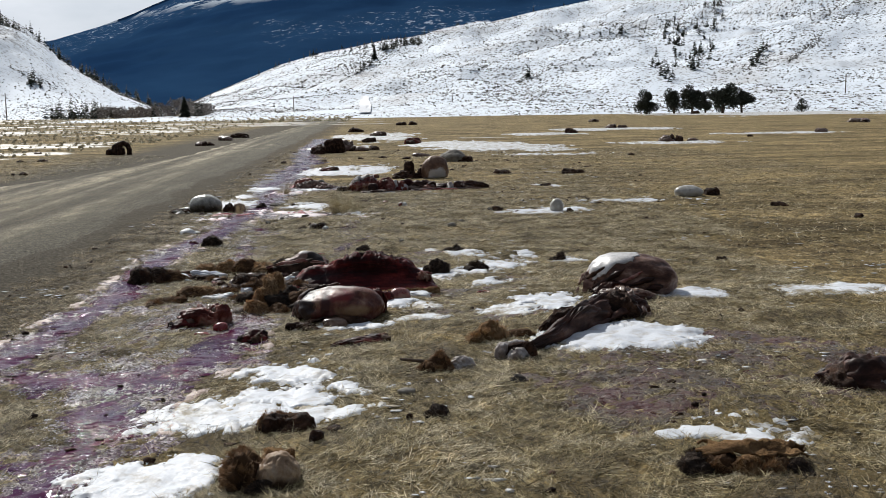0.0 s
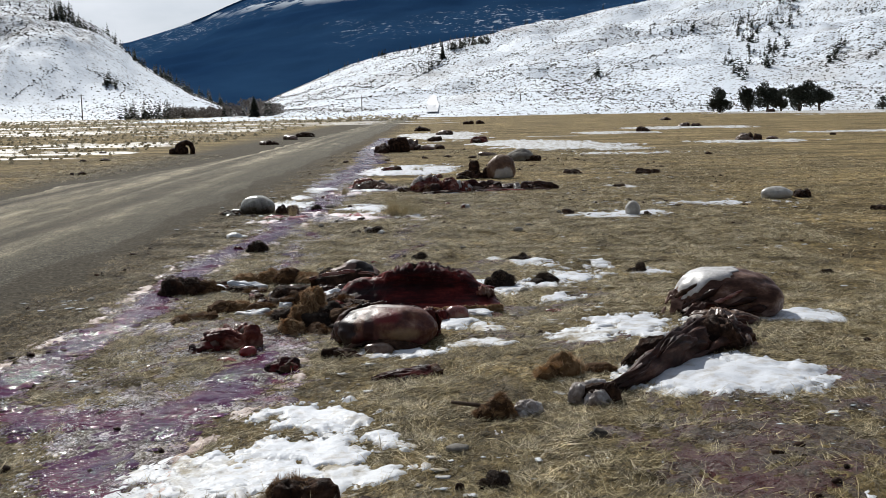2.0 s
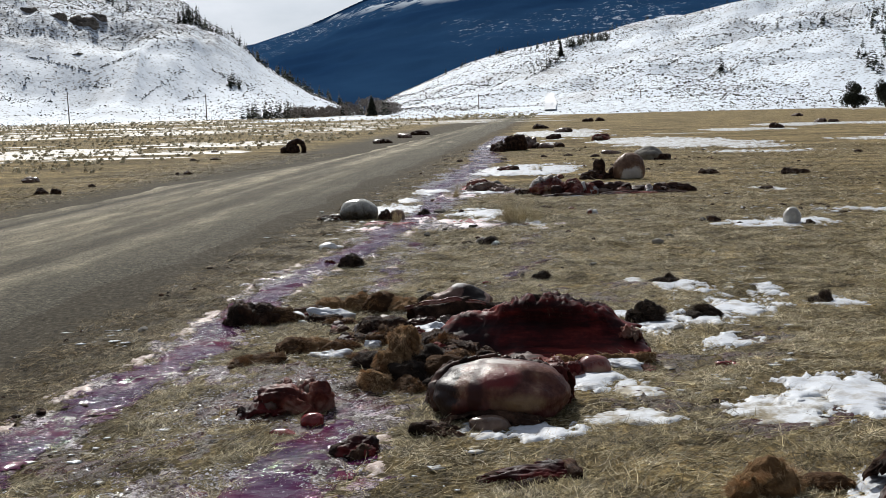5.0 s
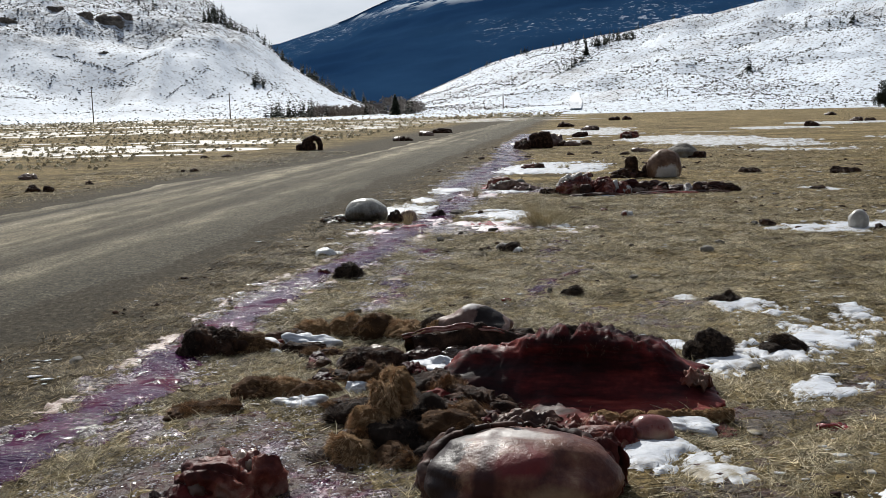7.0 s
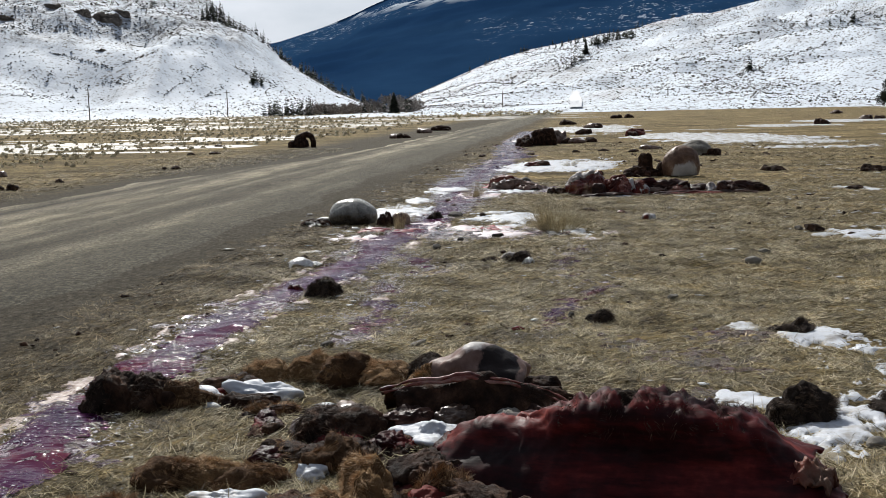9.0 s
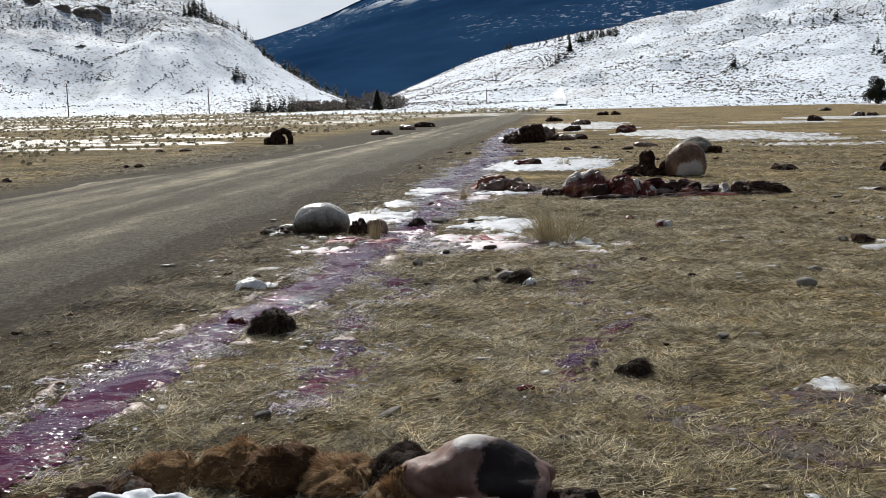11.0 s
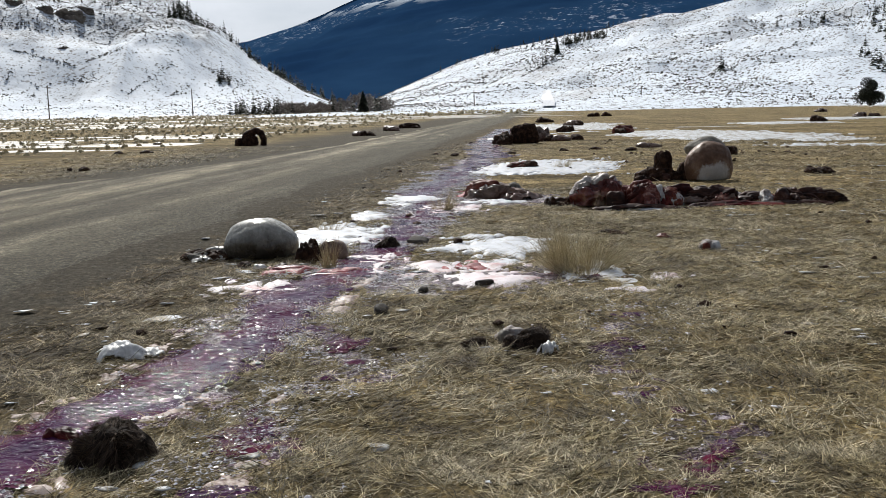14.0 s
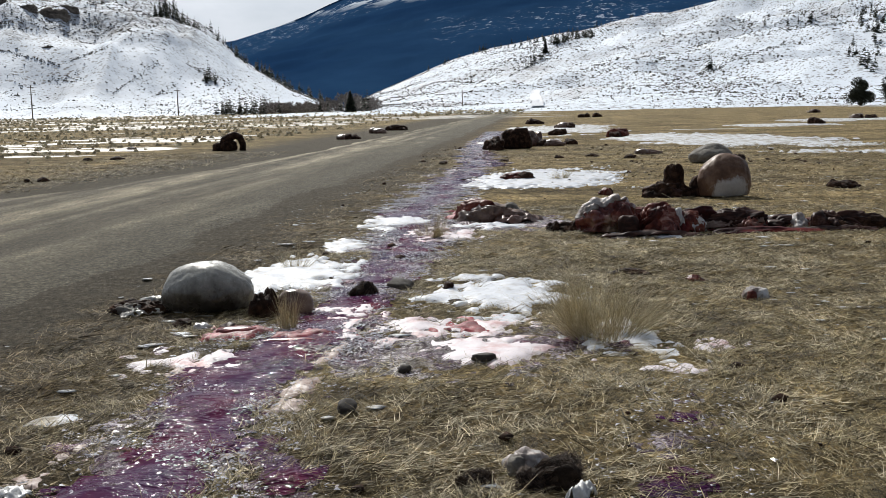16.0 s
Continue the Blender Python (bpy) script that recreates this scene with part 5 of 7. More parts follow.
def leaf_cloud(centres, radii, count, size, seed):
    """Small leaf clumps scattered in balls."""
    rng = np.random.default_rng(seed)
    k = rng.integers(0, len(centres), count)
    d = rng.normal(0, 1, (count, 3))
    d /= np.linalg.norm(d, axis=1)[:, None]
    q = np.array(centres)[k] + d * (np.array(radii)[k] * rng.random(count) ** 0.33)[:, None]
    w = d * 0.7 + rng.normal(0, 0.6, (count, 3))
    w /= np.linalg.norm(w, axis=1)[:, None]
    s = np.cross(w, rng.normal(0, 1, (count, 3)))
    s /= np.linalg.norm(s, axis=1)[:, None]
    return strips(q, w, size * rng.uniform(0.6, 1.4, count), size * 0.35 * rng.uniform(0.6, 1.3, count), s, rng.normal(0, 0.2, (count, 3)))


def juniper(x, y, w, h, seed, label="round dark juniper tree on snow", leaves=2600):
    z = float(ground_z(x, y))
    t = new("tree")
    t.matrix_basis = pose(x, y, z, 0, 0, seed * 40)
    tagged(t, label, "tree", "trees on the field")
    rng = np.random.default_rng(seed)
    v, f = tube([(0, 0, -0.3), (0.05 * w, 0, h * 0.25), (0, 0.04 * w, h * 0.5), (0, 0, h * 0.8)], [0.09 * w * 0.6, 0.06 * w * 0.6, 0.035 * w, 0.01 * w])
    trunk = put("trunk", mesh_of("trunk", v, f), M_BARK, t)
    cs, rs = [], []
    for k in range(13):
        a, rr = rng.uniform(0, 6.28), rng.random() ** 0.6
        hz = h * rng.uniform(0.22, 0.86)
        lim = 0.42 * w * (1 - max(0, (hz / h - 0.5)) * 1.1)
        c = (lim * rr * math.cos(a), lim * rr * math.sin(a), hz)
        cs.append(c)
        rs.append(w * rng.uniform(0.13, 0.24))
        v, f = tube([(0, 0, hz * 0.55), (c[0] * 0.5, c[1] * 0.5, hz * 0.85), c], [0.025 * w, 0.017 * w, 0.007 * w], 5)
        put("limb", mesh_of("limb", v, f), M_BARK, trunk)
    v, f = leaf_cloud(cs, rs, leaves * 2, 0.05 * w, seed + 5)
    put("crown", mesh_of("crown", v, f, False), M_NEEDLE, t)
    return t


def conifer_parts(w, h, seed, tiers=14, per=16):
    rng = np.random.default_rng(seed)
    n = tiers * per
    lev = np.repeat(np.linspace(0.1, 0.97, tiers), per) + rng.normal(0, 0.02, n)
    a = rng.uniform(0, 6.28, n)
    L = np.clip(1 - lev, 0.001, 1) ** 0.85 * w / 2 * rng.uniform(0.65, 1.25, n) + 0.05 * w
    root = np.stack([np.zeros(n), np.zeros(n), lev * h], 1)
    way = np.stack([np.cos(a), np.sin(a), np.full(n, -0.15)], 1)
    side = np.stack([-np.sin(a), np.cos(a), rng.normal(0, 0.5, n)], 1)
    return strips(root, way, L, L * 0.26, side, np.stack([0 * a, 0 * a, np.full(n, -0.25)], 1))


def conifer(x, y, w, h, seed, z=None, label="lone dark conifer at the edge of the plain"):
    t = new("tree")
    t.matrix_basis = pose(x, y, ground_z(x, y) if z is None else z, 0, 0, seed * 40)
    tagged(t, label, "tree", "trees on the field")
    v, f = tube([(0, 0, -0.3), (0, 0, h * 0.5), (0, 0, h * 0.98)], [0.035 * h * 0.7, 0.018 * h, 0.004 * h])
    put("trunk", mesh_of("trunk", v, f), M_BARK, t)
    v, f = conifer_parts(w, h, seed, 22, 26)
    put("crown", mesh_of("crown", v, f, False), M_NEEDLE, t)
    return t


def scatter_on(surface, az0, az1, el_pick, count, seed):
    """Places on a hill: picks rows and columns of its surface by a rule of (bearing share, row share, rng)."""
    x, y, z = surface
    rng = np.random.default_rng(seed)
    rows, cols = z.shape
    out = []
    while len(out) < count:
        r, c = rng.random() * (rows - 2), rng.random() * (cols - 2)
        if el_pick(r / rows, c / cols, rng):
            i, j = int(r), int(c)
            u, v = r - i, c - j
            w4 = [(1 - u) * (1 - v), (1 - u) * v, u * (1 - v), u * v]
            pts = [(i, j), (i, j + 1), (i + 1, j), (i + 1, j + 1)]
            out.append([sum(w * g[p] for w, p in zip(w4, pts)) for g in (x, y, z)])
    return np.array(out)


def stuff(name, pieces, mat, label, category):
    vs, fs, n = [], [], 0
    for v, f in pieces:
        vs.append(v)
        fs.append(np.asarray(f) + n)
        n += len(v)
    return put(name, mesh_of(name, np.concatenate(vs), np.concatenate(fs), False), mat, None, label, category, "", "stuff")


# ---- the big heap ----
for k, (sx, sy, w_, d_, h_, rot) in enumerate([(-2.12, 9.8, 0.5, 0.3, 0.13, -6), (-1.7, 9.87, 0.5, 0.3, 0.14, 8), (-1.35, 8.2, 0.42, 0.22, 0.09, -10), (-0.55, 9.08, 0.5, 0.34, 0.12, -15), (-0.36, 7.72, 0.22, 0.14, 0.08, 30), (-0.18, 7.66, 0.3, 0.16, 0.06, -12), (0.02, 7.56, 0.24, 0.12, 0.05, 10), (1.02, 7.6, 0.36, 0.2, 0.06, -20), (-1.04, 8.5, 0.16, 0.14, 0.08, 0)]):
    p, f = blob(w_, d_, h_, 1900 + k, 0.7, 0.16, 0.0, 0.15, 5)
    put("snow_patch", mesh_of("snow_patch", moved(p, sx, sy, ground_z(sx, sy), rot), f), M_SNOW, None, "rounded cap of old snow caught among torn hides", "snow", "", "structure")

# a great torn hide standing like a shell, open towards the start of the walk
def shell(u, v):
    along = np.interp(u, [-1, -0.8, -0.5, -0.25, 0.0, 0.2, 0.45, 0.7, 0.88, 1], [0.14, 0.2, 0.28, 0.36, 0.45, 0.46, 0.36, 0.21, 0.1, 0.03])
    along = along * (0.98 + 0.3 * fbm2(u * 1.0, v * 0.25, 5.5, 4, 83, 0.65))
    wall = sstep(-0.15, 0.5, v + 0.12 * u)
    floor = 0.05 * sstep(-1.0, -0.2, v) * (1 - 0.6 * u * u)
    floor = floor - 0.16 * sstep(-0.1, -0.5, u) * (1 - sstep(-0.3, 0.1, v + 0.12 * u))
    return 0.015 + floor + (along - 0.03) * wall ** 1.1 - 0.3 * sstep(0.62, 1.0, v) * along


t = thing("hide", 0.41, 8.12, -4, "large torn dark red hide propped up like a shell", "hide")
v, f = sheet(1.86, 1.25, shell, 5, (120, 90), 0.16, 0.014, 0.016)
band = fbm(v * np.array([0.7, 2.4, 3.2]), 1.7, 3, 88)
v[:, 2] += 0.014 * (1 - np.abs(band) * 2.6).clip(-0.3, 1) * sstep(0.02, 0.2, v[:, 2]) + 0.03 * fbm(v, 7.0, 3, 86) * sstep(0.26, 0.42, v[:, 2])
v[:, 1] += 0.03 * band * sstep(0.05, 0.3, v[:, 2]) - 0.17 * sstep(0.12, 0.44, v[:, 2])
hide_sheet = put("hide_sheet", mesh_of("hide_sheet", v, f), M_INNER, t)
tri = f[:, :3]
high = v[tri].mean(1)[:, 2] > 0.30 + 0.05 * fbm(v[tri].mean(1), 5.0, 2, 90)
hv, hf = hair(v, tri[high], 5200, 0.035, 0.0012, 91, (0.1, 0.3, 0.1), 0.3, 0.1)
put("hair", mesh_of("hair", hv, hf, False), M_FUR_DARK, hide_sheet)
p, f = blob(1.25, 0.5, 0.27, 77, 0.4, 0.08, 0.15, 0.35, 5)
put("folded_back", mesh_of("folded_back", moved(p, 0.0, 0.46, 0, 0), f), M_DARK_HIDE, t)
for k, (x_, y_, z_, w_, d_, rz_, mt) in enumerate([(-0.7, -0.3, 0.0, 0.4, 0.24, -20, M_RED_HIDE), (-0.25, -0.45, 0.0, 0.5, 0.22, 10, M_STREAKY), (0.66, 0.12, 0.12, 0.3, 0.2, -30, M_RED_HIDE),
                                                   (0.12, -0.52, 0.0, 0.42, 0.2, -12, M_RED_HIDE)]):
    flap(t, w_, d_, x_, y_, z_, rz_, 81 + k, mt, 0.06, "fold", 0.05, 0.012, (40, 24))

for k in range(5):
    fur_part(t, 0.24, 0.12, 0.09, 0.2 + 0.15 * k, -0.44 + 0.03 * k, 0.03, 8, 1810 + k, "tan", 1100, 0.03, "fur_edge")
for k in range(4):
    fur_part(t, 0.34, 0.16, 0.13, -0.06 + 0.15 * k, 0.22 + 0.03 * k, 0.34 - 0.055 * max(0, k - 1), -8, 1820 + k, "dark", 1600, 0.03, "fur_edge")
for k, (x_, y_, w_, h_, mt) in enumerate([(-0.86, 0.12, 0.3, 0.16, M_DARK_HIDE), (-0.82, -0.16, 0.34, 0.13, M_HIDE), (-0.5, -0.42, 0.26, 0.08, M_HIDE), (-0.62, -0.18, 0.4, 0.14, M_DARK_HIDE)]):
    p, f = crumpled(w_, w_ * 0.8, h_, 1830 + k, 5)
    put("fold", mesh_of("fold", moved(p, x_, y_, 0, 50 * k), f), mt, t)

drape(t, 0.5, 0.3, 0.13, 1840, M_DARK_HIDE, -0.86, 0.26, 20)
drape(t, 0.36, 0.22, 0.1, 1841, M_DARK_HIDE, -0.72, -0.36, -10)

# a second, lower bowl of hide with a red rim, behind it
t = thing("hide", -0.32, 9.3, 3, "low bowl of dark hide with a pale red rim", "hide")
v, f = sheet(1.2, 0.66, lambda a, b: 0.02 + (0.1 + 0.13 * np.cos(1.5 * a)) * sstep(0.0, 0.42, b) * (1 - 0.9 * sstep(0.5, 1.0, b)), 9, (80, 50), 0.3, 0.04, 0.012)
put("hide_sheet", mesh_of("hide_sheet", v, f), M_DARK_HIDE, t)
for lift, out, wide in ((0.0, 0.0, 1.0), (-0.016, -0.012, 0.96)):
    arc = [(wide * (-0.56 + 1.16 * k / 14), 0.13 + out - 0.1 * sstep(9, 14, k) + 0.02 * math.sin(k * 1.3), lift + 0.1 + 0.155 * math.sin(math.pi * min(1.0, (k + 2) / 15)) ** 0.8 + 0.008 * math.sin(k * 2.1 + 9 * wide)) for k in range(15)]
    v, f = rough_tube(arc, [0.005 + 0.005 * math.sin(math.pi * k / 14) for k in range(15)], 95, 10, 120, 1.1)
    put("rim", mesh_of("rim", v, f), M_CORD, t)
for k in range(4):
    p, f = crumpled(0.32, 0.2, 0.12, 96 + k, 5)
    put("fold", mesh_of("fold", moved(p, -0.4 + 0.26 * k, -0.02 + 0.05 * (k % 2), 0.02, 50 * k), f), (M_SHIN, M_BROWN_BAG, M_STONE, M_SHIN)[k], t)
flap(t, 0.6, 0.3, 0.05, -0.2, 0.02, 8, 105, M_PELT_TAN, 0.04, "hem", 0.04, 0.012, (40, 22))

smooth_mound(-0.42, 10.08, 0.66, 0.5, 0.33, 15, M_SHEEN_HOLLOW, "tan smooth mound with a painted top sheen and a painted dark hollow", 0, 0.4, 5, 0.03)
ragged_heap(-0.1, 9.85, 0.5, 0.3, 0.15, 16, M_HIDE, "dark torn hide beside a smooth mound", 4)
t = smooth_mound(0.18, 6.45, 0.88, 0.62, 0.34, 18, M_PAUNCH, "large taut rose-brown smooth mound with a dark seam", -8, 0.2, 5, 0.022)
cords(t, 0.9, 0.64, 0.345, 1850, [(215, 0.1, 150, 0.95, 0.02, M_SHIN), (235, 0.1, 120, 1.0, 0.013, M_SHIN), (200, 0.05, 165, 0.9, 0.024, M_DARK_HIDE), (190, 0.1, 170, 0.8, 0.02, M_SHIN), (245, 0.3, 100, 1.0, 0.008, M_FASCIA), (60, 0.7, 20, 0.2, 0.02, M_RED_HIDE), (80, 0.8, 40, 0.5, 0.025, M_SHIN)])
drape(t, 0.4, 0.3, 0.25, 1801, M_SHIN, -0.36, 0.16, -25)
drape(t, 0.5, 0.24, 0.25, 1802, M_RED_HIDE, 0.05, 0.3, 10)
drape(t, 0.34, 0.2, 0.25, 1804, M_RED_HIDE, 0.28, 0.3, -20)
drape(t, 0.7, 0.2, 0.08, 1803, M_DARK_HIDE, 0.0, -0.28, 4)
p, f = blob(0.36, 0.34, 0.22, 191, 0.4, 0.08, 0.2, 0.35, 5)
put("fold", mesh_of("fold", moved(p, -0.36, 0.05, 0), f), M_DARK_HIDE, t)
ragged_heap(0.5, 7.3, 0.55, 0.3, 0.17, 21, M_RED_HIDE, "small red-brown torn heap between mound and hide", 6, None, 0, [M_RED_HIDE, M_HIDE])
smooth_mound(0.8, 7.4, 0.26, 0.2, 0.15, 22, M_ROSE_BAG, "small smooth dark-pink mound lying on snow", 0, 0.1, 4)
smooth_mound(0.12, 6.05, 0.26, 0.14, 0.1, 23, M_TAN_BAG, "small grey smooth lump in front of the large mound", 10, 0.2, 4)
ragged_heap(-0.2, 6.0, 0.35, 0.16, 0.1, 24, M_DARK_HIDE, "low dark torn strip on wet ground", 3)
ragged_heap(0.39, 5.2, 0.7, 0.22, 0.1, 25, M_HIDE, "long thin red-brown torn strip lying on grass", 4, None, 12)

# the furry ridge in front of the hides
t = thing("fur_heap", -0.62, 7.55, 0, "tall heap of tangled tan and dark fur", "fur heap")
for k, (x_, y_, z_, w_, d_, h_, coat) in enumerate([(0.0, -0.25, 0, 0.46, 0.4, 0.2, "dark"), (-0.08, -0.24, 0.06, 0.24, 0.2, 0.22, "tan"), (-0.02, -0.14, 0.14, 0.21, 0.18, 0.24, "tan"), (0.05, -0.04, 0.2, 0.19, 0.16, 0.22, "tan"), (-0.12, -0.36, 0.02, 0.2, 0.16, 0.16, "brown"), (0.28, -0.05, 0, 0.46, 0.36, 0.2, "brown"), (0.12, 0.2, 0, 0.42, 0.34, 0.22, "dark"),
                                                  (-0.04, 0.36, 0.02, 0.3, 0.24, 0.32, "tan"), (-0.16, -0.45, 0, 0.3, 0.22, 0.18, "tan"), (0.3, -0.4, 0, 0.36, 0.26, 0.12, "dark"), (-0.3, 0.3, 0, 0.38, 0.3, 0.13, "dark"), (0.42, 0.14, 0, 0.3, 0.24, 0.17, "brown"), (0.1, -0.48, 0, 0.3, 0.22, 0.13, "brown")]):
    fur_part(t, w_, d_, h_, x_, y_, z_, 40 * k, 120 + k, coat, 2400, 0.055)
t = thing("fur_heap", -1.5, 8.42, 4, "long low roll of brown fur with snow caught under it", "fur heap")
for k in range(3):
    fur_part(t, 0.42, 0.26, 0.17 - 0.02 * k, -0.18 + 0.18 * k, 0.03 * (k % 2), 0, 12 * k, 140 + k, ("brown", "tan", "brown")[k], 3200, 0.06)
t = thing("fur_heap", -1.1, 10.25, 0, "line of dark and tan fur at the back of the heap", "fur heap")
for k, coat in enumerate(("tan", "tan", "brown", "tan", "dark", "tan")):
    fur_part(t, 0.4, 0.28, 0.15 + 0.04 * (k % 3), -0.66 + 0.25 * k, 0.07 * math.sin(k * 2.0), 0, 20 * k, 150 + k, coat, 3000, 0.06)
fur_clump(-0.72, 10.0, 0.2, 0.2, 0.24, 161, "tan", "upright tuft of tan fur", 2400, 0.06)
ragged_heap(-1.72, 9.72, 0.42, 0.2, 0.12, 163, M_DARK_HIDE, "dark curved scrap holding a cap of snow", 3)
ragged_heap(-1.1, 9.2, 0.45, 0.55, 0.2, 164, M_DARK_HIDE, "dark wet torn heap with snow in its folds", 6, "dark", 0, [M_DARK_HIDE, M_BROWN_BAG, M_HIDE])
t = ragged_heap(-2.45, 9.72, 0.55, 0.4, 0.29, 165, M_DARK_HIDE, "dark blocky torn heap beside the meltwater", 5, "dark")
fur_part(t, 0.42, 0.26, 0.2, 0.3, 0.02, 0, 20, 166, "brown", 2600, 0.06)
fur_part(t, 0.4, 0.3, 0.26, -0.1, -0.06, 0, 60, 1661, "dark", 2600, 0.06)
t = ragged_heap(-1.3, 6.62, 0.56, 0.4, 0.24, 168, M_RED_HIDE, "rounded heap of folded red-brown and tan hide", 6, None, 0, [M_RED_HIDE, M_BROWN_BAG, M_TAN_BAG, M_HIDE])
smooth_mound(-1.05, 6.28, 0.16, 0.12, 0.09, 169, M_RED, "small wet red lump at the edge of slush", 0, 0.2, 4)
smooth_mound(-1.2, 6.12, 0.18, 0.1, 0.05, 170, M_RED, "small flat wet red lump at the edge of slush", 0, 0.2, 4)
ragged_heap(-0.66, 5.72, 0.32, 0.26, 0.15, 171, M_HIDE, "small dark purple-red torn heap in slush", 4)

for k, (x_, y_, w_, d_, h_, mt, coat) in enumerate([(-0.95, 8.75, 0.5, 0.34, 0.13, M_DARK_HIDE, None), (-1.25, 8.85, 0.4, 0.3, 0.11, M_DARK_HIDE, None), (-0.75, 8.9, 0.34, 0.26, 0.14, M_HIDE, None), (-0.35, 8.75, 0.6, 0.34, 0.1, M_HIDE, None),
                                                     (-0.15, 7.95, 0.5, 0.4, 0.14, M_DARK_HIDE, "dark"), (-1.0, 8.1, 0.4, 0.3, 0.09, M_DARK_HIDE, None), (-0.2, 7.25, 0.4, 0.26, 0.13, M_TAN_BAG, None), (-1.9, 10.15, 0.7, 0.28, 0.13, M_DARK_HIDE, None),
                                                     (-1.5, 9.3, 0.34, 0.22, 0.08, M_HIDE, None), (-0.9, 7.1, 0.4, 0.28, 0.07, M_DARK_HIDE, None), (-1.55, 9.6, 0.4, 0.2, 0.1, M_DARK_HIDE, None), (-0.55, 8.35, 0.4, 0.3, 0.12, M_HIDE, None)]):
    ragged_heap(x_, y_, w_, d_, h_, 1200 + k, mt, "dark matted torn scrap in the big heap" if mt == M_DARK_HIDE else "dark red torn scrap in the big heap", 3, ("brown" if k % 3 else "dark") if mt == M_DARK_HIDE else None, k * 37, [mt, M_HIDE, M_DARK_HIDE], hairs=1300)
fur_clump(-0.4, 8.1, 0.3, 0.28, 0.24, 1231, "brown", "rounded tuft of brown fur", 2600, 0.06)
fur_clump(-0.95, 8.62, 0.32, 0.26, 0.22, 1232, "brown", "rounded tuft of brown fur", 2600, 0.06)
fur_clump(-1.92, 8.05, 0.5, 0.3, 0.1, 1233, "brown", "low mat of brown hair on wet ground", 2400, 0.06)

# ---- the ridge with the white-topped mound ----
t = smooth_mound(3.4, 7.12, 1.02, 0.72, 0.46, 31, M_STREAKY, "large brown streaked mound with a white shoulder", -10, 0.16, 5, 0.02)
body = [c for c in t.children if c.name.startswith("body")][0].data
p = np.array([v_.co[:] for v_ in body.vertices])
f = np.array([list(q_.vertices) for q_ in body.polygons])
v, q = layer(p, f, 3101, 0.005, 0.0, 1.6, lambda a, b, c: 0.8 * (-0.12 - a) + 1.3 * (c - 0.3) - 0.5 * np.maximum(0, -0.12 - b), 0.16)
put("white_membrane", mesh_of("white_membrane", v, q), M_FASCIA, t)
cords(t, 1.04, 0.74, 0.47, 3120, [(205, 0.1, 262, 0.75, 0.016, M_SHIN), (212, 0.06, 285, 0.6, 0.014, M_CORD), (220, 0.04, 300, 0.45, 0.02, M_SHIN), (200, 0.25, 245, 0.8, 0.01, M_CORD), (230, 0.03, 320, 0.3, 0.022, M_SHIN), (190, 0.2, 225, 0.7, 0.016, M_DARK_HIDE)])
drape(t, 0.6, 0.3, 0.2, 3110, M_SHIN, -0.2, -0.3, 12)
drape(t, 0.4, 0.24, 0.26, 3111, M_STREAKY, -0.42, -0.12, -30)
ragged_heap(3.2, 6.5, 0.75, 0.34, 0.2, 32, M_TAN_BAG, "pale folded membrane-like heap at the foot of a mound", 7, None, 0, [M_FROST, M_TAN_BAG, M_SHIN])
t = thing("ragged_ridge", 2.3, 4.9, 47, "long dark dried limb with torn hide lying over snow", "hide ridge")
v, f = crumpled(2.0, 0.42, 0.34, 333, 6)
taper = 0.36 + 0.64 * sstep(-1.0, 0.9, v[:, 0])
v[:, 1] = v[:, 1] * taper + 0.06 * np.sin(v[:, 0] * 2.4)
v[:, 2] = v[:, 2] * taper * (1 + 0.16 * fbm(v, 3.0, 2, 332))
v += 0.012 * np.stack([fbm(v * np.array([0.5, 1.6, 1.6]), 11.0, 3, 336 + c) for c in range(3)], 1)
put("body", mesh_of("body", v, f), M_SHIN, t)
v, f = rough_tube([(-0.9, -0.05, 0.03), (-0.5, -0.08, 0.03), (-0.1, -0.09, 0.04), (0.3, -0.12, 0.06), (0.75, -0.12, 0.1)], [0.02, 0.022, 0.02, 0.025, 0.04], 331, 12, 80, 0.7)
put("bone", mesh_of("bone", v, f), M_SHIN, t)
for k, (x_, y_, w_, d_, h_, mt) in enumerate([(0.1, 0.1, 0.8, 0.22, 0.22, M_DARK_HIDE), (0.75, 0.02, 0.5, 0.4, 0.28, M_DARK_HIDE)]):
    drape(t, w_, d_, h_, 340 + 7 * k, mt, x_, y_, 12 * (k % 3) - 10, n=(36, 26))
for k, (x_, y_, w_, h_) in enumerate([(0.55, 0.1, 0.3, 0.24), (0.8, -0.06, 0.34, 0.27), (0.98, 0.08, 0.26, 0.24), (0.7, 0.16, 0.22, 0.26), (-0.88, 0.04, 0.2, 0.12)]):
    p, f = crumpled(w_, w_ * 0.8, h_, 335 + k, 5)
    put("lump", mesh_of("lump", moved(p, x_, y_, 0.0, 40 * k), f), (M_SHIN, M_DARK_HIDE, M_STREAKY, M_SHIN, M_FROST)[k], t)
ragged_heap(3.0, 5.6, 0.42, 0.36, 0.27, 37, M_SHIN, "dark upright torn lumps at the end of a limb", 6, None, 20, [M_SHIN, M_DARK_HIDE, M_TAN_BAG])
ragged_heap(1.66, 4.1, 0.36, 0.26, 0.17, 38, M_DARK_HIDE, "grey and white folded scrap at the tip of a limb", 5, None, 0, [M_FROST, M_DARK_HIDE, M_STONE])
t = fur_clump(1.5, 4.8, 0.36, 0.3, 0.25, 39, "tan", "rounded tuft of tan and brown fur", 3200, 0.06)
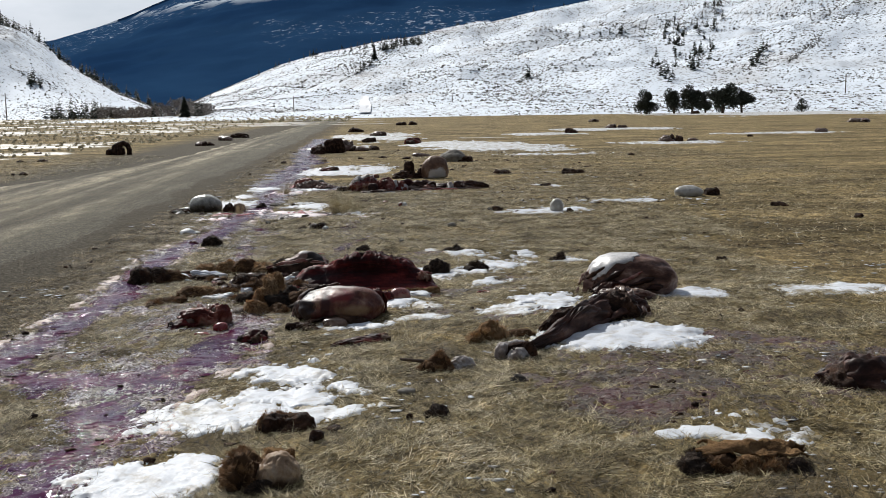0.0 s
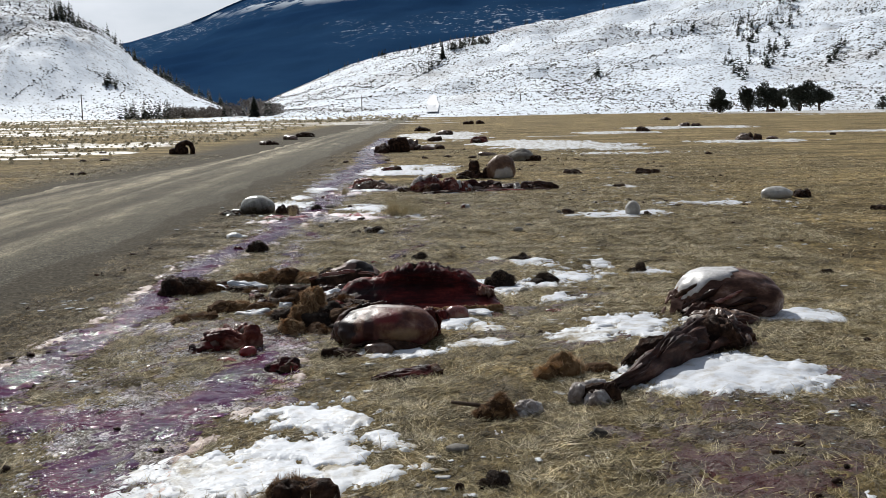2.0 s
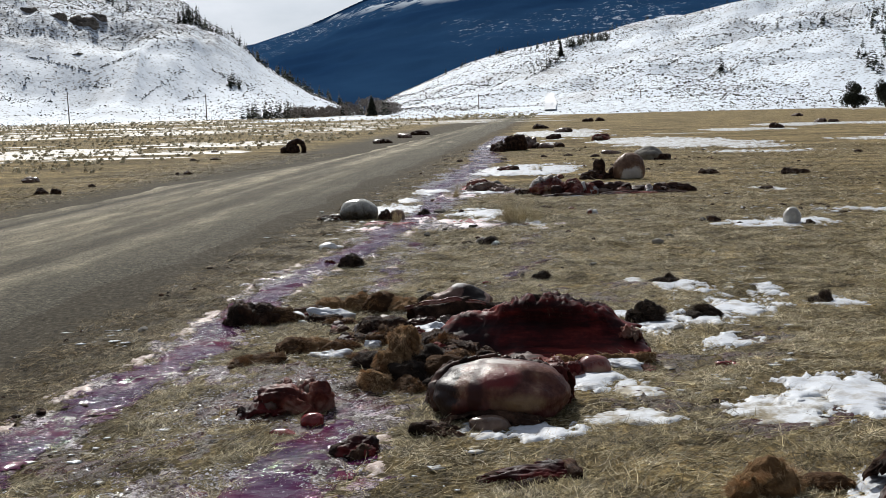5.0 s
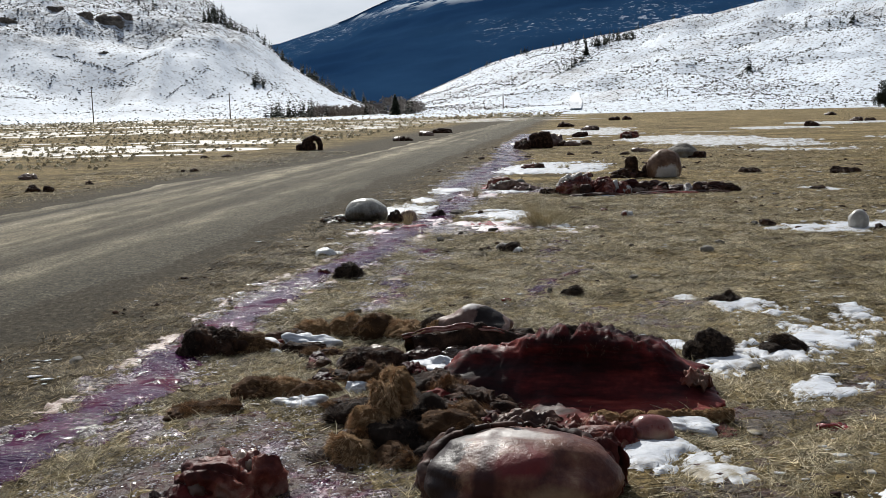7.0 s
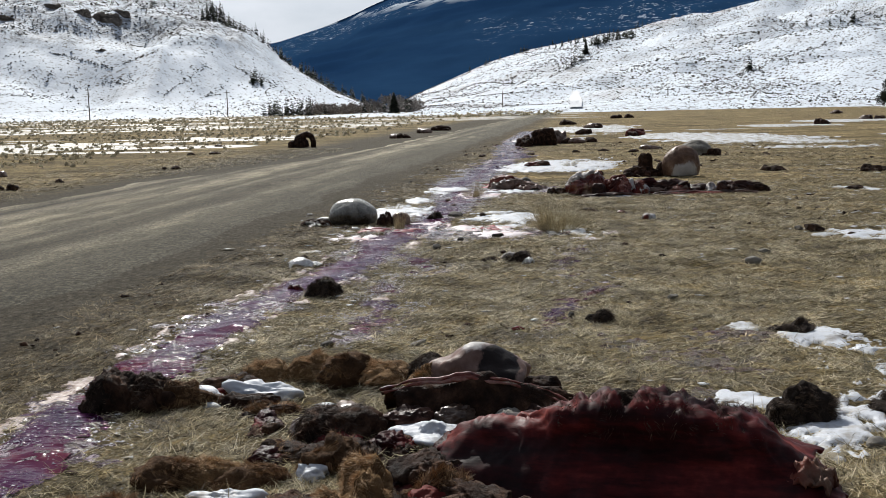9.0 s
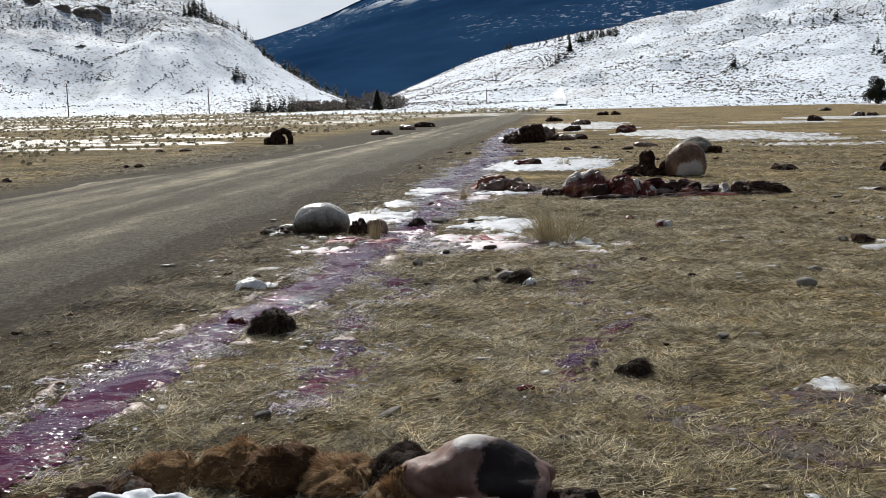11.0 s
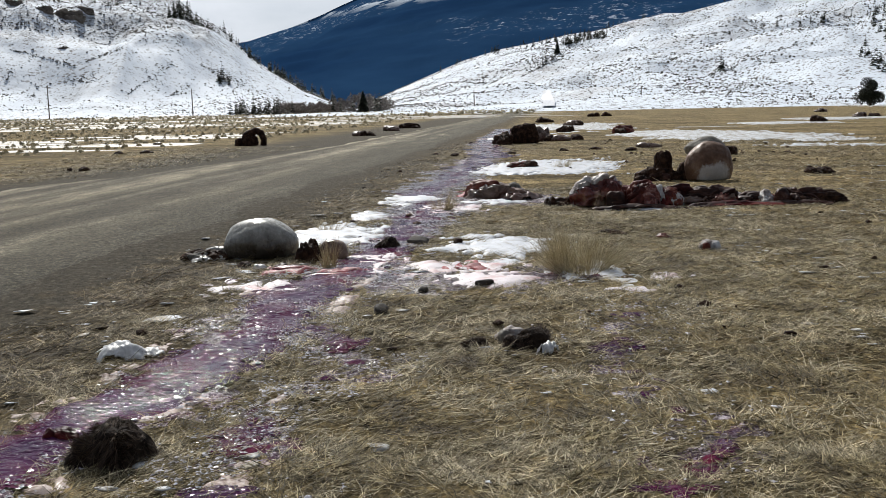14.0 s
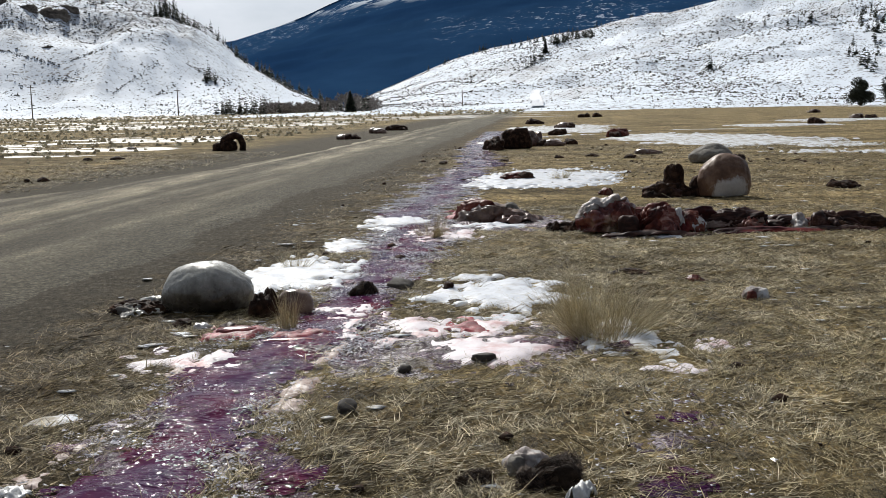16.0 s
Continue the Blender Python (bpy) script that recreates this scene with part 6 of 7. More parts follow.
fur_part(t, 0.3, 0.16, 0.1, 0.3, 0.08, 0, 10, 391, "brown", 1200, 0.05)
t = fur_clump(1.0, 3.95, 0.27, 0.24, 0.2, 40, "brown", "brown fur tuft beside a pale lump and a stick", 3200, 0.06)
p, f = crumpled(0.22, 0.17, 0.13, 401, 5)
put("pale_lump", mesh_of("pale_lump", moved(p, 0.2, 0.0, 0), f), M_FROST, t, "grey-white lump")
v, f = tube([(-0.3, 0.12, 0.07), (-0.12, 0.06, 0.06), (0.02, 0.02, 0.05)], [0.012, 0.016, 0.014], 8)
put("stick", mesh_of("stick", v, f), M_BARK, t)
crumb(1.55, 3.35, 0.13, 0.07, 41, M_DARK_STONE, "small grey-blue scrap lying in dry grass")

# ---- close to the start ----
t = thing("fur_heap", 2.5, 1.22, -12, "rolled strip of brown fur lying on thin snow", "fur heap")
for k in range(5):
    fur_part(t, 0.24, 0.2, 0.13 - 0.01 * abs(k - 1), -0.26 + 0.13 * k, 0.02 * (k % 2), 0, 25 * k, 410 + k, ("dark", "brown", "tan", "brown", "dark")[k], 1900, 0.04)
flap(t, 0.62, 0.22, 0.02, 0.1, 0.08, 0, 421, M_PELT_TAN, 0.05)
ragged_heap(3.92, 2.85, 0.78, 0.5, 0.3, 422, M_SHIN, "brown torn heap with pale folds on stained slush", 8, None, 0, [M_DARK_HIDE, M_TAN_BAG, M_SHIN, M_FROST, M_STREAKY])
t = thing("fur_heap", -0.17, 1.73, 10, "rounded pale lump wrapped in brown fur", "fur heap")
p, f = blob(0.27, 0.26, 0.21, 431, 0.15, 0.04, 0.08, 0.4, 5)
put("pale_lump", mesh_of("pale_lump", moved(p, 0.08, -0.04, 0), f), M_PALE_LUMP, t, "pale tan smooth lump")
fur_part(t, 0.3, 0.16, 0.2, 0.06, 0.12, 0, 0, 4312, "tan", 2000, 0.05)
fur_part(t, 0.28, 0.3, 0.24, -0.12, 0.04, 0, 0, 432, "brown", 3000, 0.06)
fur_part(t, 0.3, 0.14, 0.1, 0.02, -0.12, 0, 0, 433, "dark", 900, 0.04)
ragged_heap(-0.15, 2.78, 0.42, 0.26, 0.15, 44, M_DARK_HIDE, "small brown torn heap on snow", 4, "brown")
crumb(0.1, 2.42, 0.12, 0.09, 45, M_DARK_HIDE)
crumb(0.22, 2.62, 0.14, 0.05, 46, M_DARK_HIDE)
fur_clump(0.91, 2.75, 0.19, 0.16, 0.11, 47, "dark", "small clump of dark hair on grass", 1200, 0.035)
crumb(0.72, 2.7, 0.07, 0.05, 48, M_DARK_HIDE)
stone(0.72, 3.28, 0.14, 0.11, 0.045, 49, M_STONE)

# ---- dark hair clumps on and beside the snow ----
CLUMPS = [(1.36, 9.5, 0.36, 0.3, 0.27, "dark"), (1.92, 9.65, 0.36, 0.24, 0.17, "dark"), (1.8, 11.75, 0.42, 0.24, 0.13, "dark"), (0.37, 12.2, 0.2, 0.18, 0.13, "dark"), (3.22, 10.5, 0.22, 0.18, 0.14, "dark"),
          (-2.15, 13.25, 0.34, 0.28, 0.25, "dark"), (-0.45, 15.3, 0.3, 0.24, 0.18, "dark"), (-0.78, 15.28, 0.14, 0.12, 0.08, "dark"), (-1.95, 19.6, 0.2, 0.18, 0.17, "dark"), (5.45, 9.95, 0.17, 0.14, 0.09, "dark")]
for k, (x_, y_, w_, d_, h_, coat) in enumerate(CLUMPS):
    fur_clump(x_, y_, w_, d_, h_, 500 + 3 * k, coat, "shaggy clump of dark brown hair", 3000, 0.065, "hair clumps")
ragged_heap(-2.5, 13.5, 0.2, 0.14, 0.08, 530, M_HIDE, "small dark red scrap by the water", 3)
ragged_heap(1.8, 7.62, 0.26, 0.12, 0.07, 531, M_RED, "small wet red scrap on grass", 3)

t = thing("plastic_scrap", -0.33, 15.14, 0, "small pale blue-white plastic scrap beside a fur clump", "litter")
flap(t, 0.16, 0.1, 0, 0, 0.0, 60, 645, M_CLOTH, 0.06, "sheet", 0.03, 0.003, (20, 14))
ragged_heap(-0.55, 15.5, 0.24, 0.2, 0.13, 646, M_FROST, "pale folded scrap behind a fur clump", 3, None, 0, [M_FROST, M_STONE, M_DARK_HIDE])

STONES = [(1.61, 9.03, 0.1, 0.09, 0.06), (-3.44, 9.33, 0.15, 0.09, 0.06), (0.14, 12.36, 0.06, 0.05, 0.08), (2.05, 15.1, 0.18, 0.13, 0.09), (1.03, 13.08, 0.1, 0.08, 0.05), (-1.5, 16.3, 0.15, 0.11, 0.1),
          (-1.3, 17.1, 0.09, 0.08, 0.07), (-1.68, 19.95, 0.26, 0.2, 0.14), (-0.83, 17.3, 0.16, 0.12, 0.08), (-1.62, 11.15, 0.1, 0.08, 0.09), (-0.97, 11.3, 0.24, 0.06, 0.03), (3.1, 17.9, 0.16, 0.1, 0.1), (2.3, 15.9, 0.14, 0.1, 0.06)]
for k, (x_, y_, w_, d_, h_) in enumerate(STONES):
    stone(x_, y_, w_, d_, h_ * (0.6 if k in (5, 6, 7, 8, 9, 2, 11) else 0.85), 600 + k, M_DARK_STONE if k in (5, 6, 7, 8, 9, 2, 11) else M_STONE, "dark angular stone in dry grass" if k in (5, 6, 7, 8, 9, 2, 11) else "grey field stone lying in dry grass")
ragged_heap(1.26, 19.45, 0.25, 0.2, 0.14, 620, M_FROST, "round folded white and brown scrap on grass", 4, None, 0, [M_FASCIA, M_RED_HIDE, M_FROST])
t = thing("plastic_scrap", -2.86, 15.0, 0, "crumpled white plastic scrap lying on grass", "litter")
flap(t, 0.3, 0.24, 0, 0, 0.0, 20, 640, M_CLOTH, 0.1, "sheet", 0.012, 0.003, (36, 26))
flap(t, 0.2, 0.16, 0.14, 0.06, 0.0, 60, 641, M_CLOTH, 0.04, "fold", 0.014, 0.003)
v, f = tube([(-0.05, 0, 0.02), (0.0, 0.01, 0.03), (0.05, 0.02, 0.02)], [0.014, 0.017, 0.012], 10)
put("scrap", mesh_of("scrap", v, f), M_RED, None, "small wet red scrap on grass", "scrap", "scraps on the field", "", pose(-0.26, 11.75, ground_z(-0.26, 11.75), 0, 0, 15))

# ---- the pale mound by the road ----
t = smooth_mound(-3.14, 19.05, 0.74, 0.54, 0.39, 51, M_PALE_SHADED_FOOT, "smooth pale grey-white rounded mound beside the road", 5, 0.08, 5, 0.004)
t = ragged_heap(-3.62, 18.95, 0.55, 0.36, 0.14, 52, M_DARK_HIDE, "flat dark torn scraps beside a pale mound", 6, None, 0, [M_STONE, M_DARK_HIDE, M_PALE_BAG])
ragged_heap(-2.62, 18.75, 0.24, 0.3, 0.27, 53, M_DARK_HIDE, "black glossy lumps beside a pale mound", 4)
smooth_mound(-2.38, 18.85, 0.3, 0.24, 0.2, 54, M_TAN_BAG, "small tan smooth lump behind dry stems", 0, 0.15, 4)
for k, (x_, y_) in enumerate([(-2.95, 18.3), (-2.72, 18.2), (-3.15, 18.42)]):
    crumb(x_, y_, 0.16, 0.07, 660 + k, (M_FASCIA, M_SHIN, M_DARK_HIDE)[k], ("pale scrap of skin beside a mound", "small dark scrap beside a mound", "small dark scrap beside a mound")[k])
smooth_mound(-2.62, 18.08, 0.3, 0.16, 0.06, 55, M_RED, "flat wet red lump on snow", 8, 0.2, 4)
smooth_mound(-2.2, 17.85, 0.42, 0.1, 0.04, 56, M_RED, "narrow wet red lump on slush", 8, 0.2, 4)
shrub(-2.3, 18.3, 0.34, 0.5, 71, 240, None, "small tuft of tall tan dry stems")
shrub(-2.9, 21.0, 0.5, 0.36, 72, 160, None, "sparse grey dry shrub")
shrub(-0.05, 18.0, 1.0, 0.62, 73, 1100, None, "bushy pale tan dry shrub", 0, 5500)
shrub(-1.8, 23.3, 0.5, 0.55, 74, 500, None, "grey-brown dry shrub beside slush", 0, 300)
shrub(0.05, 32.5, 0.5, 0.42, 75, 300, None, "small olive dry shrub", 0, 300)

# ---- the red row ----
t = ragged_heap(-1.0, 25.0, 1.15, 0.6, 0.33, 61, M_TAN_BAG, "crumpled grey and red folded heap on slush", 8, None, 0, [M_FROST, M_RED_HIDE, M_STONE, M_TAN_BAG])
t = thing("smooth_mound", 0.36, 23.85, 0, "round folded mound of pale pink and red flesh in a row", "mound")
p, f = crumpled(0.8, 0.62, 0.47, 62, 5)
put("body", mesh_of("body", p, f), M_ROSE_BAG, t)
v, q = layer(p, f, 6201, 0.006, 0.0, 1.6, lambda a, b, c: 1.2 * (c - 0.26) - 0.3 * a, 0.2)
put("pale_membrane", mesh_of("pale_membrane", v, q), M_FROST, t)
drape(t, 0.4, 0.4, 0.36, 6202, M_RED_HIDE, 0.2, -0.12, -40)
smooth_mound(0.62, 23.5, 0.26, 0.2, 0.24, 63, M_SHIN, "small dark upright lump in front of a mound", 0, 0.25, 4)
t = thing("smooth_mound", 0.98, 23.65, 0, "round folded brown-red mound in a row", "mound")
p, f = crumpled(0.5, 0.44, 0.38, 64, 5)
put("body", mesh_of("body", p, f), M_RED_HIDE, t)
drape(t, 0.3, 0.3, 0.3, 6401, M_CORD, 0.1, -0.1, 20)
ragged_heap(1.3, 23.75, 0.55, 0.4, 0.34, 65, M_RED_HIDE, "orange-red torn heap with a white flap in a row", 6, None, 0, [M_RED_HIDE, M_FASCIA, M_HIDE])
ragged_heap(1.9, 23.95, 1.1, 0.44, 0.34, 66, M_SHIN, "dark red torn heap in a row", 7, None, 0, [M_RED_HIDE, M_SHIN, M_HIDE, M_TAN_BAG])
ragged_heap(2.65, 24.15, 0.9, 0.42, 0.22, 67, M_SHIN, "dark red heap with pale folds in a row", 7, None, 0, [M_FROST, M_SHIN, M_RED_HIDE])
ragged_heap(3.3, 23.85, 0.95, 0.4, 0.29, 68, M_SHIN, "dark ragged heap at the end of a row", 6, None, 0, [M_SHIN, M_DARK_HIDE])
ragged_heap(-0.15, 23.9, 0.4, 0.26, 0.16, 69, M_DARK_HIDE, "small black torn heap", 3)
ragged_heap(0.9, 24.4, 0.8, 0.4, 0.33, 691, M_RED_HIDE, "red-brown folded heap behind a mound", 5, None, 0, [M_RED_HIDE, M_CORD])
for k, (x_, y_, w_, d_) in enumerate([(0.9, 23.35, 1.3, 0.26), (2.3, 23.6, 1.5, 0.3), (3.1, 23.65, 1.0, 0.24)]):
    t = thing("torn_skin", x_, y_, 4 - 3 * k, "flat dark red torn skin trodden into grass", "hide")
    drape(t, w_, d_, 0.07, 6950 + k, (M_SHIN, M_INNER, M_SHIN)[k], n=(44, 20))
t = ragged_heap(1.75, 28.4, 0.95, 0.5, 0.34, 70, M_DARK_HIDE, "tall dark ragged heap beside a smooth dome", 6, None, 0, [M_SHIN, M_DARK_HIDE])
p, f = crumpled(0.4, 0.3, 0.56, 701, 4)
put("spike", mesh_of("spike", moved(p, 0.05, 0, 0), f), M_DARK_HIDE, t)
p, f = crumpled(0.4, 0.3, 0.36, 702, 4)
put("lump", mesh_of("lump", moved(p, 0.5, 0, 0), f), M_DARK_HIDE, t)
smooth_mound(2.62, 28.35, 0.88, 0.8, 0.72, 72, M_WHITE_FOOT, "tall smooth tan dome with a white front", 0, 0.1)
smooth_mound(3.95, 37.6, 1.1, 0.9, 0.5, 73, M_STONE, "grey smooth mound with dark folds", 0, 0.2)
ragged_heap(4.45, 37.4, 0.8, 0.5, 0.3, 74, M_DARK_HIDE, "dark torn heap beside a grey mound", 5)
ragged_heap(-0.9, 32.7, 0.8, 0.5, 0.2, 75, M_RED_HIDE, "low dark red torn heap on snow", 5)
ragged_heap(0.72, 29.0, 0.3, 0.24, 0.17, 76, M_RED_HIDE, "small dark red torn heap", 3)

# ---- far heaps, scattered over the field ----
FAR = [(-1.9, 46.6, 1.1, 0.6, 0.55, "d"), (-1.25, 47.5, 1.2, 0.8, 0.9, "d"), (-0.6, 49.5, 1.2, 0.8, 0.75, "t"), (0.2, 49.2, 1.2, 0.8, 0.35, "t"), (0.9, 50.5, 0.7, 0.5, 0.3, "d"), (3.3, 58, 1.35, 0.9, 0.5, "r"),
       (-9.9, 61.2, 0.8, 0.6, 0.35, "t"), (-9.3, 61.5, 0.6, 0.5, 0.3, "d"), (-9.6, 71.2, 1.2, 0.8, 0.4, "t"), (-9.4, 78, 1.9, 1.0, 0.5, "d"), (17.7, 53.8, 1.2, 0.9, 0.5, "t"), (18.4, 53.6, 0.5, 0.5, 0.45, "d"),
       (19.3, 54, 0.8, 0.6, 0.28, "t"), (16.2, 73.5, 1.1, 0.8, 0.5, "d"), (8.9, 20.5, 0.42, 0.4, 0.22, "d"), (32.2, 65.5, 1.2, 0.8, 0.4, "t"), (49, 94, 2.6, 1.4, 0.55, "t"), (96, 200, 2.6, 1.8, 0.9, "t"),
       (9.4, 17.5, 0.38, 0.25, 0.13, "d"), (9.9, 14.9, 0.17, 0.15, 0.1, "d"), (4.98, 29.8, 0.6, 0.35, 0.17, "d"), (7.05, 29.1, 0.5, 0.4, 0.2, "d"), (7.5, 29.3, 0.35, 0.3, 0.16, "d"), (3.25, 17.7, 0.26, 0.2, 0.12, "d"),
       (22.4, 86.6, 1.2, 0.8, 0.5, "t"), (23.6, 87, 1.0, 0.7, 0.4, "d"), (28.5, 121, 1.7, 1.0, 0.5, "t"), (61.5, 183, 1.6, 1.2, 0.8, "d"), (4.6, 119, 1.4, 1.0, 0.5, "d"), (6.2, 121, 1.4, 1.0, 0.5, "d"),
       (-12.98, 28.8, 0.22, 0.18, 0.14, "d"), (-13.4, 26.6, 0.4, 0.3, 0.2, "d"), (-12.95, 26.6, 0.35, 0.25, 0.17, "d"), (-16.3, 31.4, 0.6, 0.5, 0.25, "t"), (-14.4, 44.3, 0.6, 0.4, 0.16, "d"), (-12.0, 34.2, 0.4, 0.3, 0.13, "d"),
       (-12.3, 34.0, 0.25, 0.2, 0.1, "d"), (-15.3, 44, 0.4, 0.3, 0.14, "d"), (5.45, 24.3, 0.45, 0.25, 0.09, "d"), (-2.95, 38.6, 0.3, 0.25, 0.14, "d"), (0.9, 20.2, 0.18, 0.14, 0.07, "r"), (0.38, 20.7, 0.4, 0.16, 0.07, "d"),
       (2.2, 40.5, 0.5, 0.3, 0.14, "d"), (1.2, 41.5, 0.5, 0.3, 0.14, "d"), (3.0, 42.5, 0.9, 0.5, 0.2, "t"), (0.2, 40.8, 0.3, 0.2, 0.12, "d"), (-1.3, 39.5, 0.3, 0.2, 0.1, "d"), (12, 40, 0.4, 0.3, 0.14, "d"),
       (25, 60, 0.4, 0.3, 0.2, "d"), (-17, 52, 0.5, 0.3, 0.2, "t"), (-1.16, 19.2, 0.18, 0.1, 0.05, "d"), (-1.25, 19.8, 0.11, 0.1, 0.09, "d"), (0.6, 62, 1.0, 0.6, 0.4, "d"), (1.4, 75, 1.6, 1.0, 0.5, "t"), (-0.4, 90, 1.8, 1.0, 0.5, "d")]
FAR_MATS = {"d": (M_DARK_HIDE, "dark torn heap out on the field"), "t": (M_TAN_BAG, "tan folded heap out on the field"), "r": (M_RED_HIDE, "dark red folded heap out on the field")}
for k, (x_, y_, w_, d_, h_, c) in enumerate(FAR):
    mt, lb = FAR_MATS[c]
    if w_ < 0.3:
        crumb(x_, y_, w_, h_, 700 + k, mt)
    else:
        ragged_heap(x_, y_, w_, d_, h_, 700 + k, mt, lb, 3 if y_ > 30 else 4, None, k * 47 % 60 - 30, [mt, M_DARK_HIDE] if c == "t" else None, "heap", "heaps out on the field")
smooth_mound(8.3, 20.35, 0.72, 0.5, 0.27, 801, M_PALE_BAG, "pale smooth mound with a dark end out on the field", 0, 0.12, 4)
smooth_mound(4.5, 17.5, 0.3, 0.26, 0.28, 802, M_PALE_BAG, "small pale upright lump on thin snow", 0, 0.12, 4)
crumb(4.75, 17.3, 0.22, 0.1, 803, M_DARK_HIDE)
# the dark lump with an arch, beyond the road
t = thing("ragged_heap", -12.3, 50.0, 0, "black hunched heap with a curved arm beyond the road", "heap", "heaps out on the field")
p, f = blob(0.7, 0.6, 0.55, 811, 0.3, 0.1, 0.2, 0.35, 4)
put("body", mesh_of("body", p, f), M_DARK_HIDE, t)
p, f = blob(0.5, 0.45, 0.36, 812, 0.3, 0.12, 0.2, 0.35, 4)
put("lump", mesh_of("lump", moved(p, -0.42, 0, 0), f), M_DARK_HIDE, t)
v, f = tube([(-0.12, 0, 0.36), (0.05, 0, 0.5), (0.26, 0, 0.6), (0.46, 0, 0.5), (0.56, 0, 0.24), (0.54, 0, 0.0)], [0.22, 0.18, 0.15, 0.14, 0.13, 0.13], 12)
put("arm", mesh_of("arm", v, f), M_DARK_HIDE, t)


# ---- trees, shrubs and poles far off ----
def at_bearing(az, dist):
    return EYE[0] + dist * math.sin(radians(az)), EYE[1] + dist * math.cos(radians(az))


for k, (az, dist, w_, h_) in enumerate([(16.2, 190, 4.8, 4.4), (17.7, 196, 4.6, 4.9), (18.7, 200, 5.2, 5.2), (20.4, 192, 5.4, 6.0), (21.4, 196, 4.4, 5.2), (19.4, 205, 3.6, 4.2)]):
    x_, y_ = at_bearing(az, dist)
    juniper(x_, y_, w_, h_, 900 + k, "round dark juniper tree standing in a group on snow")
x_, y_ = at_bearing(24.5, 200)
juniper(x_, y_, 3.0, 2.6, 910, "low dark bush on snow", 900)
x_, y_ = at_bearing(-10.05, 260)
conifer(x_, y_, 3.6, 5.6, 915)

for az, dist, h_ in ((-26.3, 290, 8.6), (-19.15, 300, 7.4), (26.45, 260, 8.0), (-4.0, 300, 5.5), (5.0, 300, 5.5)):
    x_, y_ = at_bearing(az, dist)
    t = new("utility_pole")
    t.matrix_basis = pose(x_, y_, 0.2, 0, 0, 0)
    tagged(t, "thin weathered wooden utility pole", "utility pole", "poles along the hills")
    v, f = tube([(0, 0, -0.5), (0, 0, h_ * 0.5), (0, 0, h_)], [0.16, 0.14, 0.11], 8)
    put("post", mesh_of("post", v, f), M_POLE, t)
    v, f = tube([(-0.9, 0, h_ - 0.6), (0, 0, h_ - 0.58), (0.9, 0, h_ - 0.6)], [0.07, 0.08, 0.07], 6)
    put("crossarm", mesh_of("crossarm", v, f), M_POLE, t)


def conifers_at(points, h0, h1, seed):
    rng = np.random.default_rng(seed)
    out = []
    for k, (x_, y_, z_) in enumerate(points):
        h_ = rng.uniform(h0, h1)
        v, f = conifer_parts(h_ * rng.uniform(0.42, 0.6), h_, seed + k, 8, 7)
        out.append((v + np.array([x_, y_, z_ - 0.3]), f))
    return out


# conifers thick along the left ridge, fewer down its face
lx, ly, lz = left_hill
laz = np.linspace(-72, -9.6, lz.shape[1])
crest = int(np.argmin(np.abs(ld - 745)))


def on_ridge(r, c, rng):
    az = -72 + c * 62.4
    row = r * len(ld)
    if not -31 < az < -11.5:
        return False
    down = (crest - row) / crest
    clump = float(fbm2(np.array([az * 1.3]), np.array([row * 0.12]), 1.0, 3, 77)[0])
    if az > -17.2:
        return -0.02 < down < 0.16 and rng.random() < 0.22
    if az > -20.5:
        return -0.02 < down < 0.3 and rng.random() < 0.25 + 1.6 * clump
    return 0.0 < down < 0.34 and rng.random() < 0.02 + 0.9 * clump

stuff("conifers", conifers_at(scatter_on(left_hill, 0, 0, on_ridge, 330, 920), 3.5, 9.5, 921), M_NEEDLE, "scattered dark conifers on a snowy hillside", "trees")
rng = np.random.default_rng(5)
low = []
for az0, wide, c in ((-16.6, 0.35, 14), (-15.6, 0.35, 16), (-14.9, 0.25, 10), (-13.6, 0.6, 8), (-9.3, 0.3, 6), (-11.3, 0.4, 5)):
    low += [(*at_bearing(az0 + rng.normal(0, wide), rng.uniform(290, 330)), 0.0) for _ in range(c)]
stuff("conifers", conifers_at(low, 2.6, 6.6, 931), M_NEEDLE, "dark conifers at the foot of the hill", "trees")


def right_trees(r, c, rng):
    az = -10.2 + c * 82.2
    row = r * len(rd)
    near_top = abs(row - np.argmin(np.abs(rd - 940))) < 5 and -6 < az < 22 and rng.random() < 0.25
    band = abs(row - np.argmin(np.abs(rd - 800)) + 6 * math.sin(az * 0.9)) < 2.5 and -3 < az < 3.5 and rng.random() < 0.8
    draw = abs(az - 17 - 0.02 * row) < 1.6 and 24 < row < 62 and rng.random() < 0.35
    return near_top or band or draw


stuff("conifers", conifers_at(scatter_on(right_hill, 0, 0, right_trees, 230, 940), 3.5, 7.5, 941), M_NEEDLE, "scattered dark conifers on a snowy hillside", "trees")

# bare grey thicket in the gap between the hills
pc, pr = [], []
rng = np.random.default_rng(77)
for k in range(150):
    az = rng.uniform(-14.8, -8.6)
    x_, y_ = at_bearing(az, rng.uniform(300, 345))
    hh = 2.2 + 2.6 * math.exp(-((az + 10.3) / 1.4) ** 2)
    pc.append((x_, y_, rng.uniform(0.3, hh)))
    pr.append(rng.uniform(0.9, 1.8))
v, f = leaf_cloud(pc, pr, 15000, 0.45, 78)
put("thicket", mesh_of("thicket", v, f, False), M_THICKET, None, "bare grey willow thicket between the hills", "shrubs", "", "stuff")


